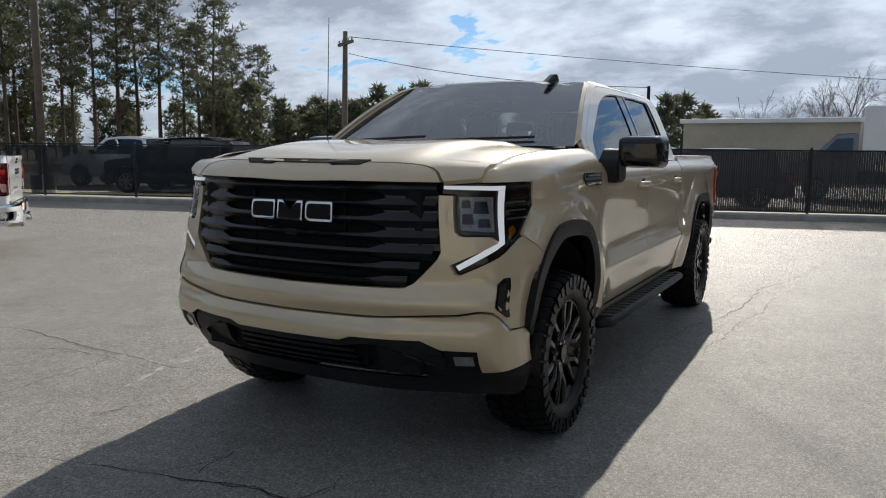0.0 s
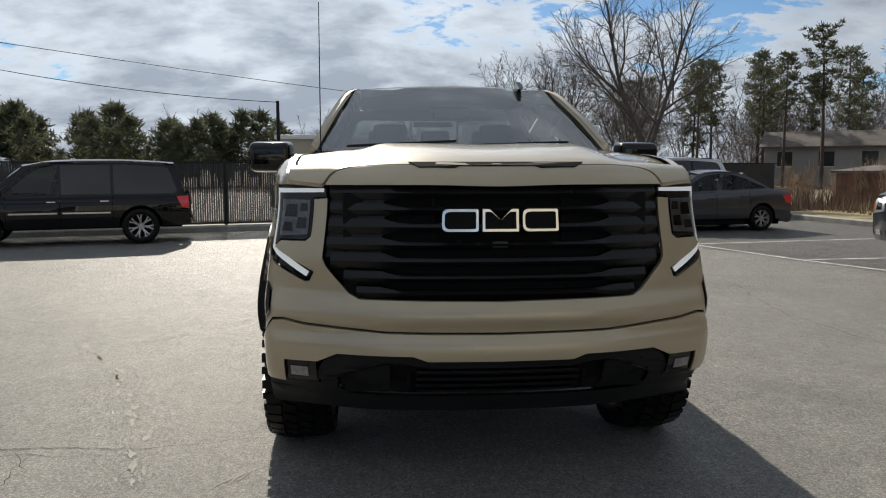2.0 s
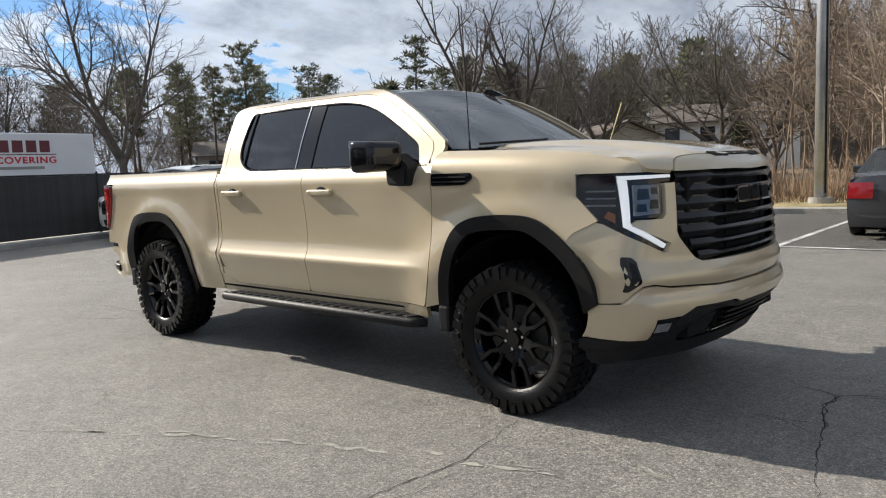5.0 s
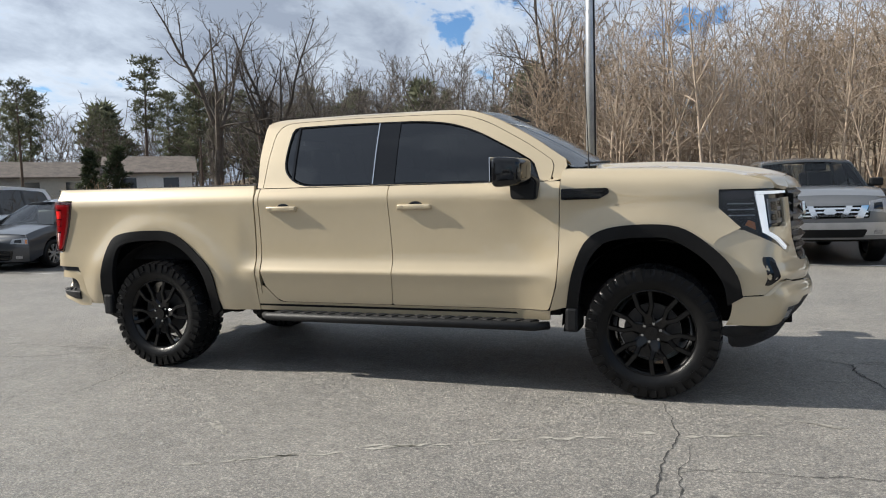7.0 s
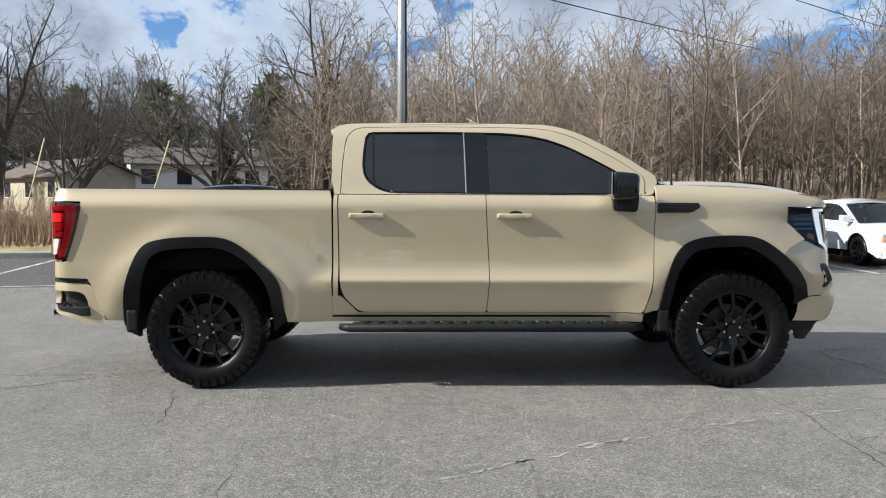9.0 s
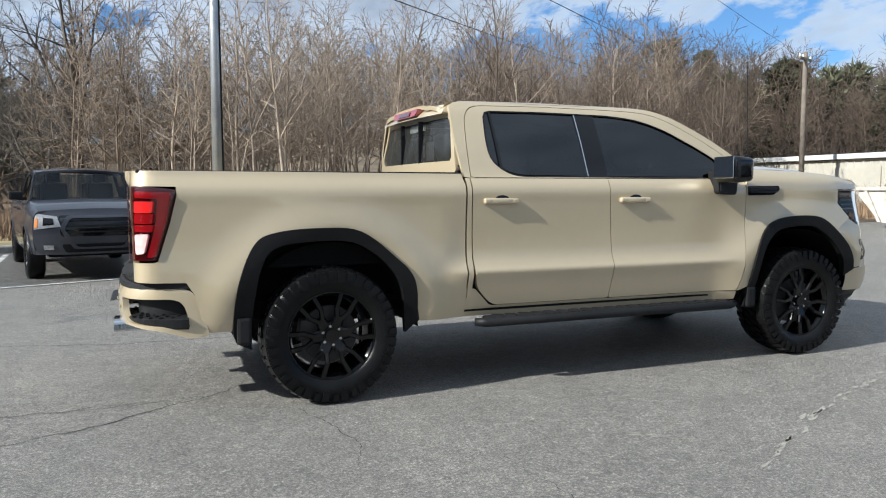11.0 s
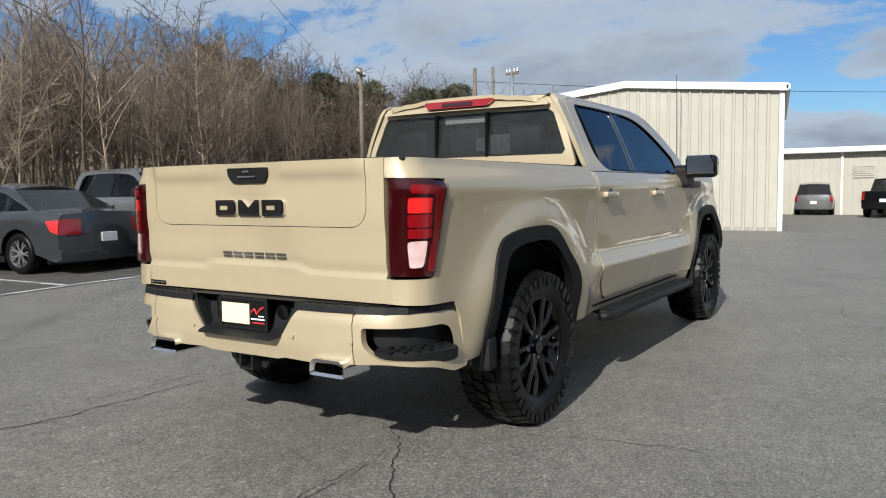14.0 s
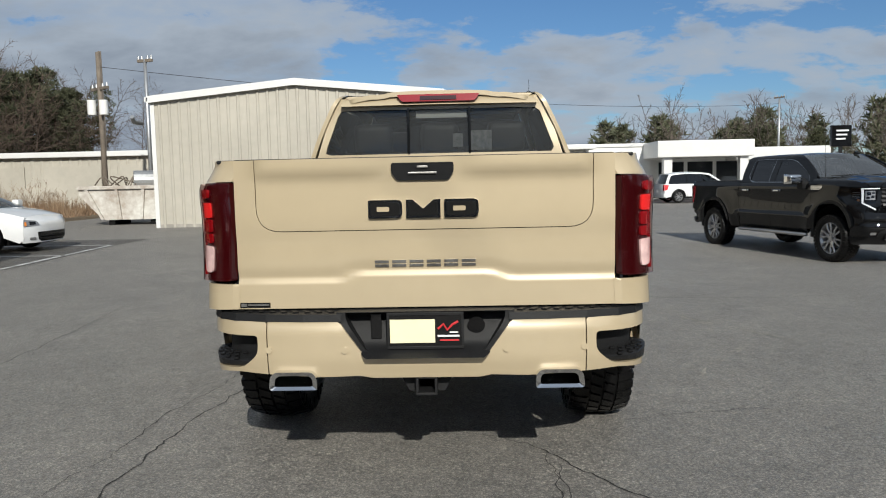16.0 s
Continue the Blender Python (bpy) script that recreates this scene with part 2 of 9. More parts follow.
    b1, b2 = N("ShaderNodeBump"), N("ShaderNodeBump")
    b1.inputs["Strength"].default_value, b1.inputs["Distance"].default_value = 1.0, 0.011
    grit = N("ShaderNodeMath"); grit.operation = "MULTIPLY_ADD"; grit.inputs[1].default_value = 0.8
    L(noise(190, 3, 0.7), grit.inputs[0]); L(bw.outputs[0], grit.inputs[2])
    L(grit.outputs[0], b1.inputs["Height"])
    b2.inputs["Strength"].default_value, b2.inputs["Distance"].default_value = 0.22, 0.02
    L(noise(14, 5, 0.6), b2.inputs["Height"]); L(b1.outputs[0], b2.inputs["Normal"])
    L(b2.outputs[0], p.inputs["Normal"])
    return m


M = {}
M["asphalt"] = asphalt_material("weathered_asphalt")
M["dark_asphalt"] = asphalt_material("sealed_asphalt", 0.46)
M["paint"] = material("sand_metallic_paint", (0.470, 0.387, 0.254), 0.40, 0.18, 1.0, 0.02, 1.5, coat_rough=0.01)
M["paint"].node_tree.nodes["Principled BSDF"].inputs["Coat IOR"].default_value = 1.6
M["black_paint"] = material("black_paint", (0.004, 0.0043, 0.005), 0.3, 0.0, 0.8, 0.05, 1.5, spec=0.0, coat_rough=0.015)
M["white_paint"] = material("white_paint", (0.72, 0.73, 0.74), 0.35, 0.0, 1.0, 0.03, 1.5)
M["grey_paint"] = material("grey_paint", (0.036, 0.038, 0.043), 0.34, 0.3, 1.0, 0.04, 1.5)
M["silver_paint"] = material("silver_paint", (0.135, 0.138, 0.143), 0.36, 0.45, 1.0, 0.04, 1.5)
M["slate_paint"] = material("slate_paint", (0.026, 0.028, 0.036), 0.34, 0.1, 0.8, 0.04, 1.5, spec=0.2)
M["rubber"] = material("tyre_rubber", (0.006, 0.006, 0.0063), 0.30, 0, 0, 0.35, 9, 0.2, 160, spec=0.18)
M["trim"] = material("black_textured_plastic", (0.0125, 0.0127, 0.0135), 0.50, 0, 0, 0.2, 5, 0.18, 420, spec=0.20)
M["moulding"] = material("arch_moulding", (0.0075, 0.0075, 0.008), 0.45, 0, 0, 0.15, 5, 0.12, 420, spec=0.16)
M["grille_black"] = material("grille_black", (0.006, 0.0061, 0.007), 0.26, 0, 0, 0.1, 5, spec=0.35)
M["gloss"] = material("gloss_black", (0.005, 0.005, 0.0055), 0.07, 0, 0.0, spec=0.45)
M["rim"] = material("black_alloy", (0.0035, 0.0035, 0.0038), 0.15, 0.0, 0.35, 0.1, 6, spec=0.18)
M["chrome"] = material("chrome", (0.72, 0.72, 0.72), 0.09, 1.0)
M["steel"] = material("bare_steel", (0.28, 0.275, 0.265), 0.42, 0.9, 0, 0.3, 14)
M["nut"] = material("lug_nut", (0.5, 0.5, 0.5), 0.22, 1.0)
M["under"] = material("underbody_black", (0.006, 0.006, 0.006), 0.85, 0, 0, 0.3, 6, spec=0.2)
M["inside"] = material("cabin_black", (0.018, 0.018, 0.019), 0.75, 0, 0, 0.2, 6)
M["seat"] = material("seat_leather", (0.028, 0.028, 0.03), 0.5, 0, 0, 0.2, 8, 0.1, 240)
M["glass"] = glass("tinted_glass", (0.035, 0.04, 0.045), ior=1.85)
M["rear_glass"] = glass("dark_rear_glass", (0.40, 0.41, 0.40), ior=1.5, veil=0.04)
# the pale diffuse layer lifts the pane where it should mirror bright sky
M["screen"] = glass("windscreen_glass", (0.62, 0.70, 0.67), ior=3.4, veil=0.04)
M["lens"] = glass("clear_lens", (0.72, 0.73, 0.75), ior=1.4)
M["reflector"] = material("lamp_reflector", (0.30, 0.30, 0.305), 0.35, 0.6, 0.5, 0.3, 40)
M["dark_disc"] = material("dull_brake_steel", (0.05, 0.048, 0.046), 0.5, 0.6, 0, 0.2, 14)
M["screen_cloth"] = cloth("black_screen_cloth")
M["drl"] = material("daytime_light", (0.62, 0.63, 0.64), 0.3, emit=0.40)
M["red"] = material("red_lens", (0.24, 0.006, 0.010), 0.14, 0, 1.0)
M["red_bright"] = material("bright_red_lens", (0.75, 0.03, 0.03), 0.16, 0, 1.0)
M["smoke_red"] = material("smoked_red_lens", (0.030, 0.002, 0.003), 0.12, 0, 1.0)
M["reverse"] = material("clear_reverse_lens", (0.86, 0.84, 0.83), 0.18, 0.2, 1.0, 0.2, 30)
M["red_glass"] = glass("red_cover_glass", (0.95, 0.70, 0.70), ior=1.45)
M["amber"] = material("amber_lens", (0.62, 0.2, 0.02), 0.2, 0, 1.0)
M["mirror"] = material("mirror_silver", (0.85, 0.86, 0.87), 0.02, 1.0)
M["plate"] = material("cream_plate", (0.80, 0.74, 0.50), 0.45, var=0.03)
M["white_mark"] = material("white_print", (0.8, 0.8, 0.8), 0.5)
M["red_mark"] = material("red_print", (0.55, 0.03, 0.035), 0.5)
M["stripe"] = material("worn_white_line", (0.26, 0.26, 0.255), 0.75, 0, 0, 0.3, 3, 0.2, 200, color2=(0.66, 0.66, 0.65))
M["crack"] = material("crack_filler", (0.035, 0.034, 0.033), 0.9, var=0.3)
M["kerb"] = material("concrete_kerb", (0.30, 0.285, 0.255), 0.85, 0, 0, 0.25, 3, 0.4, 90)
M["soil"] = material("winter_soil", (0.105, 0.078, 0.052), 0.95, 0, 0, 0.35, 0.35, 0.6, 3, color2=(0.20, 0.155, 0.095))
M["grass"] = material("dormant_grass", (0.20, 0.165, 0.075), 0.95, 0, 0, 0.3, 1.2, 0.5, 30, color2=(0.36, 0.29, 0.14))
M["straw"] = material("dry_straw", (0.16, 0.095, 0.060), 0.95, 0, 0, 0.3, 0.6, color2=(0.29, 0.20, 0.12))
M["bark"] = material("grey_bark", (0.092, 0.078, 0.066), 0.95, 0, 0, 0.3, 3, per=0.25)
M["pale_bark"] = material("pale_bark", (0.30, 0.24, 0.185), 0.95, 0, 0, 0.3, 1.0, per=0.2)
M["twig"] = material("brown_twigs", (0.185, 0.142, 0.104), 0.95, 0, 0, 0.25, 1.0, per=0.2)
M["far_twig"] = material("grey_brown_twigs", (0.125, 0.102, 0.085), 0.95, 0, 0, 0.25, 1.0)
M["brown_bark"] = material("brown_bark", (0.110, 0.082, 0.062), 0.95, 0, 0, 0.3, 1.0, per=0.25)
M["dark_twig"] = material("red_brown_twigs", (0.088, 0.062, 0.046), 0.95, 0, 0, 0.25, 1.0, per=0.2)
M["needles"] = foliage("pine_needles", (0.085, 0.096, 0.054), (0.150, 0.155, 0.095))
M["dark_needles"] = foliage("dark_needles", (0.062, 0.070, 0.038), (0.110, 0.115, 0.064))
M["siding"] = material("cream_metal_siding", (0.415, 0.39, 0.335), 0.5, 0, 0, 0.08, 0.5)
M["white_siding"] = material("white_wall_paint", (0.72, 0.72, 0.70), 0.55, 0, 0, 0.06, 0.5)
M["tan_siding"] = material("tan_siding", (0.42, 0.37, 0.28), 0.6, 0, 0, 0.1, 0.6)
M["grey_siding"] = material("grey_siding", (0.30, 0.29, 0.265), 0.7, 0, 0, 0.1, 0.6)
M["shingle"] = material("brown_shingle", (0.115, 0.095, 0.082), 0.9, 0, 0, 0.3, 2.0, 0.4, 20)
M["white_trim"] = material("white_roof_trim", (0.66, 0.66, 0.65), 0.4, 0, 0, 0.04, 1)
M["window_dark"] = material("dark_window_glass", (0.02, 0.024, 0.03), 0.08, 0, 0.4)
M["galv"] = material("galvanised_pole", (0.42, 0.43, 0.44), 0.4, 0.7, 0, 0.15, 2)
M["wood_pole"] = material("weathered_pole", (0.15, 0.125, 0.10), 0.9, 0, 0, 0.25, 3)
M["wire"] = material("black_wire", (0.015, 0.015, 0.015), 0.6)
M["fence"] = material("black_fence_mesh", (0.016, 0.016, 0.017), 0.7, 0, 0, 0.2, 6)
M["slat"] = material("fence_slat", (0.034, 0.033, 0.032), 0.6, 0, 0, 0.25, 3, per=0.2)
M["rust"] = material("rusty_white_steel", (0.40, 0.33, 0.27), 0.6, 0.1, 0, 0.25, 0.8, color2=(0.62, 0.61, 0.57))
M["evergreen"] = foliage("dark_evergreen", (0.035, 0.048, 0.024), (0.065, 0.082, 0.040))
M["car_glass"] = glass("car_window_glass", (0.60, 0.65, 0.64), ior=1.5)
M["pale_yellow"] = material("pale_yellow_plastic", (0.62, 0.52, 0.25), 0.6, var=0.08)

# ---------------- building tools ----------------


def part(name, bm, mat, parent=None, label="", smooth=False, kind=""):
    """Links a bmesh as one mesh object under a thing or a part."""
    me = bpy.data.meshes.new(name)
    bm.to_mesh(me)
    bm.free()
    for m in mat if isinstance(mat, (list, tuple)) else (mat,):
        me.materials.append(m)
    if smooth:
        me.polygons.foreach_set("use_smooth", [True] * len(me.polygons))
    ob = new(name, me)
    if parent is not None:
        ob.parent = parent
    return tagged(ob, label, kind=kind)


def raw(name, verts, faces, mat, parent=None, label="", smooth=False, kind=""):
    me = bpy.data.meshes.new(name)
    me.from_pydata(verts, [], faces)
    me.materials.append(mat)
    if smooth:
        me.polygons.foreach_set("use_smooth", [True] * len(me.polygons))
    ob = new(name, me)
    if parent is not None:
        ob.parent = parent
    return tagged(ob, label, kind=kind)


def empty(name, m=None, label="", category="", group="", kind=""):
    ob = new(name)
    ob.empty_display_size = 0.2
    if m is not None:
        ob.matrix_basis = m
    return tagged(ob, label, category, group, kind)


def box(bm, lo, hi, bevel=0.0, m=None, seg=2):
    r = bmesh.ops.create_cube(bm, size=1.0)
    vs = r["verts"]
    for v in vs:
        v.co = Vector([(lo[i] + hi[i]) / 2 + v.co[i] * (hi[i] - lo[i]) for i in range(3)])
    if bevel:
        es = list({e for v in vs for e in v.link_edges})
        r = bmesh.ops.bevel(bm, geom=es, offset=bevel, segments=seg, profile=0.6, affect="EDGES")
        vs = list({v for f in r["faces"] for v in f.verts} | {v for v in vs if v.is_valid})
    if m is not None:
        bmesh.ops.transform(bm, matrix=m, verts=vs)
    return vs


def tube(bm, pts, r, n=8, closed=False, cap=True):
    """A round bar along points; r: one radius or one for each point."""
    pts = [Vector(p) for p in pts]
    rs = r if isinstance(r, (list, tuple)) else [r] * len(pts)
    rings, up = [], None
    for i, p in enumerate(pts):
        a = pts[i - 1] if i or closed else p
        b = pts[(i + 1) % len(pts)] if i + 1 < len(pts) or closed else p
        d = (b - a).normalized()
        up = (up if up is not None else (Vector((0, 0, 1)) if abs(d.z) < 0.9 else Vector((1, 0, 0))))
        s = d.cross(up).normalized()
        up = s.cross(d).normalized()
        rings.append([bm.verts.new(p + (s * math.cos(k * math.tau / n) + up * math.sin(k * math.tau / n)) * rs[i]) for k in range(n)])
    for i in range(len(rings) if closed else len(rings) - 1):
        a, b = rings[i], rings[(i + 1) % len(rings)]
        for k in range(n):
            bm.faces.new((a[k], a[(k + 1) % n], b[(k + 1) % n], b[k]))
    if cap and not closed:
        bm.faces.new(rings[0][::-1]); bm.faces.new(rings[-1])


def rounded(pts, r, n=4):
    """A polygon with its corners rounded; r: one radius or one for each corner."""
    out = []
    for i, p in enumerate(pts):
        rr = r[i] if isinstance(r, (list, tuple)) else r
        p, a, b = Vector(p), Vector(pts[i - 1]), Vector(pts[(i + 1) % len(pts)])
        if rr <= 0:
            out.append(p); continue
        da, db = a - p, b - p
        ra, rb = min(rr, da.length * 0.48), min(rr, db.length * 0.48)
        s, e = p + da.normalized() * ra, p + db.normalized() * rb
        for k in range(n + 1):
            t = k / n
            out.append(s * (1 - t) ** 2 + p * 2 * t * (1 - t) + e * t * t)
    return out


def spline(pts, n=6, closed=False):
    """A smooth line through points."""
    P = [Vector(p) for p in pts]
    out, m = [], len(P)
    for i in range(m if closed else m - 1):
        p0 = P[i - 1] if i or closed else P[0] * 2 - P[1]
        p1, p2 = P[i], P[(i + 1) % m]
        p3 = P[(i + 2) % m] if closed or i + 2 < m else P[-1] * 2 - P[-2]
        for k in range(n):
            t = k / n
            out.append(0.5 * ((2 * p1) + (p2 - p0) * t + (2 * p0 - 5 * p1 + 4 * p2 - p3) * t * t + (3 * p1 - p0 - 3 * p2 + p3) * t ** 3))
    if not closed:
        out.append(P[-1])
    return out


def curve(x, knots):
    """A value between knots (x, value), smoothly."""
    if x <= knots[0][0]:
        return knots[0][1]
    for i in range(len(knots) - 1):
        (x0, y0), (x1, y1) = knots[i], knots[i + 1]
        if x <= x1:
            m0 = (y1 - knots[i - 1][1]) / (x1 - knots[i - 1][0]) if i else (y1 - y0) / (x1 - x0)
            m1 = (knots[i + 2][1] - y0) / (knots[i + 2][0] - x0) if i + 2 < len(knots) else (y1 - y0) / (x1 - x0)
            h, t = x1 - x0, (x - x0) / (x1 - x0)
            return (2 * t ** 3 - 3 * t * t + 1) * y0 + (t ** 3 - 2 * t * t + t) * h * m0 + (3 * t * t - 2 * t ** 3) * y1 + (t ** 3 - t * t) * h * m1
    return knots[-1][1]


def ease(a, b, x):
    t = min(1.0, max(0.0, (x - a) / (b - a)))
    return t * t * (3 - 2 * t)


def panel(name, outline, shape, step, mat, parent, rim=(0, 0, 0), label="", soft=0.004):
    """A pressed panel: a flat outline, cut into a net, laid on shape(u, v); rim: how its edges turn in."""
    bm = bmesh.new()
    vs = [bm.verts.new((p[0], p[1], 0)) for p in outline]
    bm.faces.new(vs)
    su, sv = step if isinstance(step, tuple) else (step, step)
    for axis, s in ((0, su), (1, sv)):
        lo, hi = min(p[axis] for p in outline), max(p[axis] for p in outline)
        k = math.floor(lo / s) + 1
        while k * s < hi - s * 0.02:
            n, c = [0, 0, 0], [0, 0, 0]
            n[axis], c[axis] = 1, k * s
            bmesh.ops.bisect_plane(bm, geom=list(bm.verts) + list(bm.edges) + list(bm.faces), plane_co=c, plane_no=n, dist=1e-5)
            k += 1
    rimv = Vector(rim)
    flip = None
    for v in bm.verts:
        v.co = Vector(shape(v.co.x, v.co.y))
    bmesh.ops.recalc_face_normals(bm, faces=bm.faces)
    # the outer face looks against the rim
    if rimv.length:
        s = sum((f.normal.dot(rimv) * f.calc_area() for f in bm.faces))
        if s > 0:
            bmesh.ops.reverse_faces(bm, faces=bm.faces)
        edges = [e for e in bm.edges if e.is_boundary]
        for e in edges:
            e.smooth = False
        r = bmesh.ops.extrude_edge_only(bm, edges=edges)
        mv = [g for g in r["geom"] if isinstance(g, bmesh.types.BMVert)]
        for v in mv:
            v.co += rimv
    for f in bm.faces:
        f.smooth = True
    return part(name, bm, mat, parent, label)


def ring(name, outer, inner, shape, mat, parent, rim=(0, 0, 0), n=96, rows=3, label=""):
    """A frame between two closed outlines, laid on shape(u, v)."""
    def even(pts, m):
        P = [Vector((p[0], p[1])) for p in pts]
        c = sum(P, Vector((0, 0))) / len(P)
        seg = [(P[i], P[(i + 1) % len(P)]) for i in range(len(P))]
        L = [(b - a).length for a, b in seg]
        tot, out, j, acc = sum(L), [], 0, 0.0
        for k in range(m):
            d = tot * k / m
            while acc + L[j] < d:
                acc += L[j]; j += 1
            a, b = seg[j]
            out.append(a.lerp(b, (d - acc) / max(L[j], 1e-9)))
        return out
    A, B = even(outer, n), even(inner, n)
    bm = bmesh.new()
    grid = [[bm.verts.new(shape(*A[k].lerp(B[k], i / rows))) for k in range(n)] for i in range(rows + 1)]
    for i in range(rows):
        for k in range(n):
            f = bm.faces.new((grid[i][k], grid[i][(k + 1) % n], grid[i + 1][(k + 1) % n], grid[i + 1][k]))
            f.smooth = True
    rv = Vector(rim)
    if rv.length:
        if sum((f.normal.dot(rv) for f in bm.faces)) > 0:
            bmesh.ops.reverse_faces(bm, faces=bm.faces)
        es = [e for e in bm.edges if e.is_boundary]
        for e in es:
            e.smooth = False
        r = bmesh.ops.extrude_edge_only(bm, edges=es)
        for g in r["geom"]:
            if isinstance(g, bmesh.types.BMVert):
                g.co += rv
    return part(name, bm, mat, parent, label)


def extrude_poly(bm, outline, to3, depth, bevel=0.0, seg=2):
    """A plate: a flat outline laid by to3(u, v) and pushed back by the vector depth."""
    a = [bm.verts.new(to3(p[0], p[1])) for p in outline]
    d = Vector(depth)
    b = [bm.verts.new(v.co + d) for v in a]
    n = len(a)
    f1, f2 = bm.faces.new(a), bm.faces.new(b[::-1])
    for i in range(n):
        bm.faces.new((a[i], b[i], b[(i + 1) % n], a[(i + 1) % n]))
    bmesh.ops.recalc_face_normals(bm, faces=list({f for v in a + b for f in v.link_faces}))
    if bevel:
        bmesh.ops.bevel(bm, geom=list(f1.edges), offset=bevel, segments=seg, affect="EDGES")
    return a, b

# ---------------- ground, lot, kerbs ----------------
FENCE_A, FENCE_B = Vector((-6.6, -20.0)), Vector((-16.2, 12.0))      # line of the kerb under the fence


def fence_x(y):
    return FENCE_A.x + (y - FENCE_A.y) * (FENCE_B.x - FENCE_A.x) / (FENCE_B.y - FENCE_A.y)


SIDE_KERB = [(-16.2, 10.6), (-9.4, 11.2), (-6.2, 11.9), (-3.2, 13.4), (-1.0, 14.1), (3.0, 14.2), (14.0, 14.6), (20.0, 15.4)]


def kerb_y(x):
    return curve(x, SIDE_KERB)


def lot_z(x, y):
    """The lot falls away a little towards its far corner."""
    return -0.25 * ease(-2.6, -6.2, y) * ease(4.2, 7.4, x)


def ground_z(x, y):
    z = -0.06 - 0.5 * ease(6, -2, y) * ease(-4, 2, x)
    hill = ease(19, 50, y) * (0.2 + 2.8 * ease(-8, 20, x))
    far = ease(58, 105, y) * 7.0 * ease(-85, -50, x)
    z += hill + far
    z += 0.25 * ease(14, 20, y) * math.sin(x * 0.31) * math.cos(y * 0.23)
    z += ease(70, 200, math.hypot(x, y)) * 2.0 * math.sin(x * 0.013 + 1) * ease(0, 60, abs(y) + abs(x) - 60)
    return z


def build_ground():
    xs = sorted(set([-900, -500, -300, -200, -140, -100, -70] + list(range(-56, 64, 4)) + [70, 100, 150, 230, 350, 550, 900]))
    ys = sorted(set([-900, -500, -300, -180, -110, -70, -45, -30, -20, -10, 0] + list(range(6, 76, 3)) + [80, 95, 110, 130, 160, 200, 280, 400, 600, 900]))
    v = [(x, y, ground_z(x, y)) for y in ys for x in xs]
    n = len(xs)
    f = [(j * n + i, j * n + i + 1, (j + 1) * n + i + 1, (j + 1) * n + i) for j in range(len(ys) - 1) for i in range(n - 1)]
    raw("ground", v, f, M["soil"], None, "brown winter soil with leaf litter", True, "structure")
    # the lot
    out = [(-6.0, -60), (90, -60), (90, 15.4), (20.0, 15.4)] + [(x, kerb_y(x)) for x in (17, 14, 10, 6, 3, 1, -1, -2, -3.2, -4.5, -6.2, -8, -9.4, -12, -15.6)] + [(fence_x(10.6), 10.6), (fence_x(0), 0), (fence_x(-20), -20), (-6.0, -30)]
    bm = bmesh.new()
    bm.faces.new([bm.verts.new((x, y, 0)) for x, y in out])
    for axis, cuts in ((0, [4.2 + 0.4 * k for k in range(9)]), (1, [-6.2 + 0.4 * k for k in range(10)])):
        for c in cuts:
            co, no = [0, 0, 0], [0, 0, 0]
            co[axis], no[axis] = c, 1
            bmesh.ops.bisect_plane(bm, geom=list(bm.verts) + list(bm.edges) + list(bm.faces), plane_co=co, plane_no=no, dist=1e-5)
    for v in bm.verts:
        v.co.z = lot_z(v.co.x, v.co.y)
    bmesh.ops.triangulate(bm, faces=bm.faces)
    part("asphalt_lot", bm, M["asphalt"], None, "grey weathered asphalt parking lot", False, "structure")
    # asphalt lot over the fence
    bm = bmesh.new()
    bm.faces.new([bm.verts.new((x, y, 0.0)) for x, y in ((fence_x(-40) - 0.4, -40), (fence_x(14) - 0.4, 14), (-44, 14), (-40, -40))])
    part("neighbour_lot", bm, M["asphalt"], None, "asphalt yard beyond the fence", False, "structure")


def kerb(name, pts, w=0.16, h=0.14, label="pale concrete kerb"):
    bm = bmesh.new()
    P = [Vector((*p, 0)) for p in pts]
    rows = []
    for i, p in enumerate(P):
        d = (P[min(i + 1, len(P) - 1)] - P[max(i - 1, 0)]).normalized()
        s = Vector((-d.y, d.x, 0))
        rows.append([bm.verts.new(p + s * a + Vector((0, 0, z))) for a, z in ((0, -0.05), (0, h - 0.03), (0.03, h), (w, h), (w, -0.05))])
    for a, b in zip(rows, rows[1:]):
        for k in range(4):
            bm.faces.new((a[k], b[k], b[k + 1], a[k + 1]))
    return part(name, bm, M["kerb"], None, label, False, "structure")


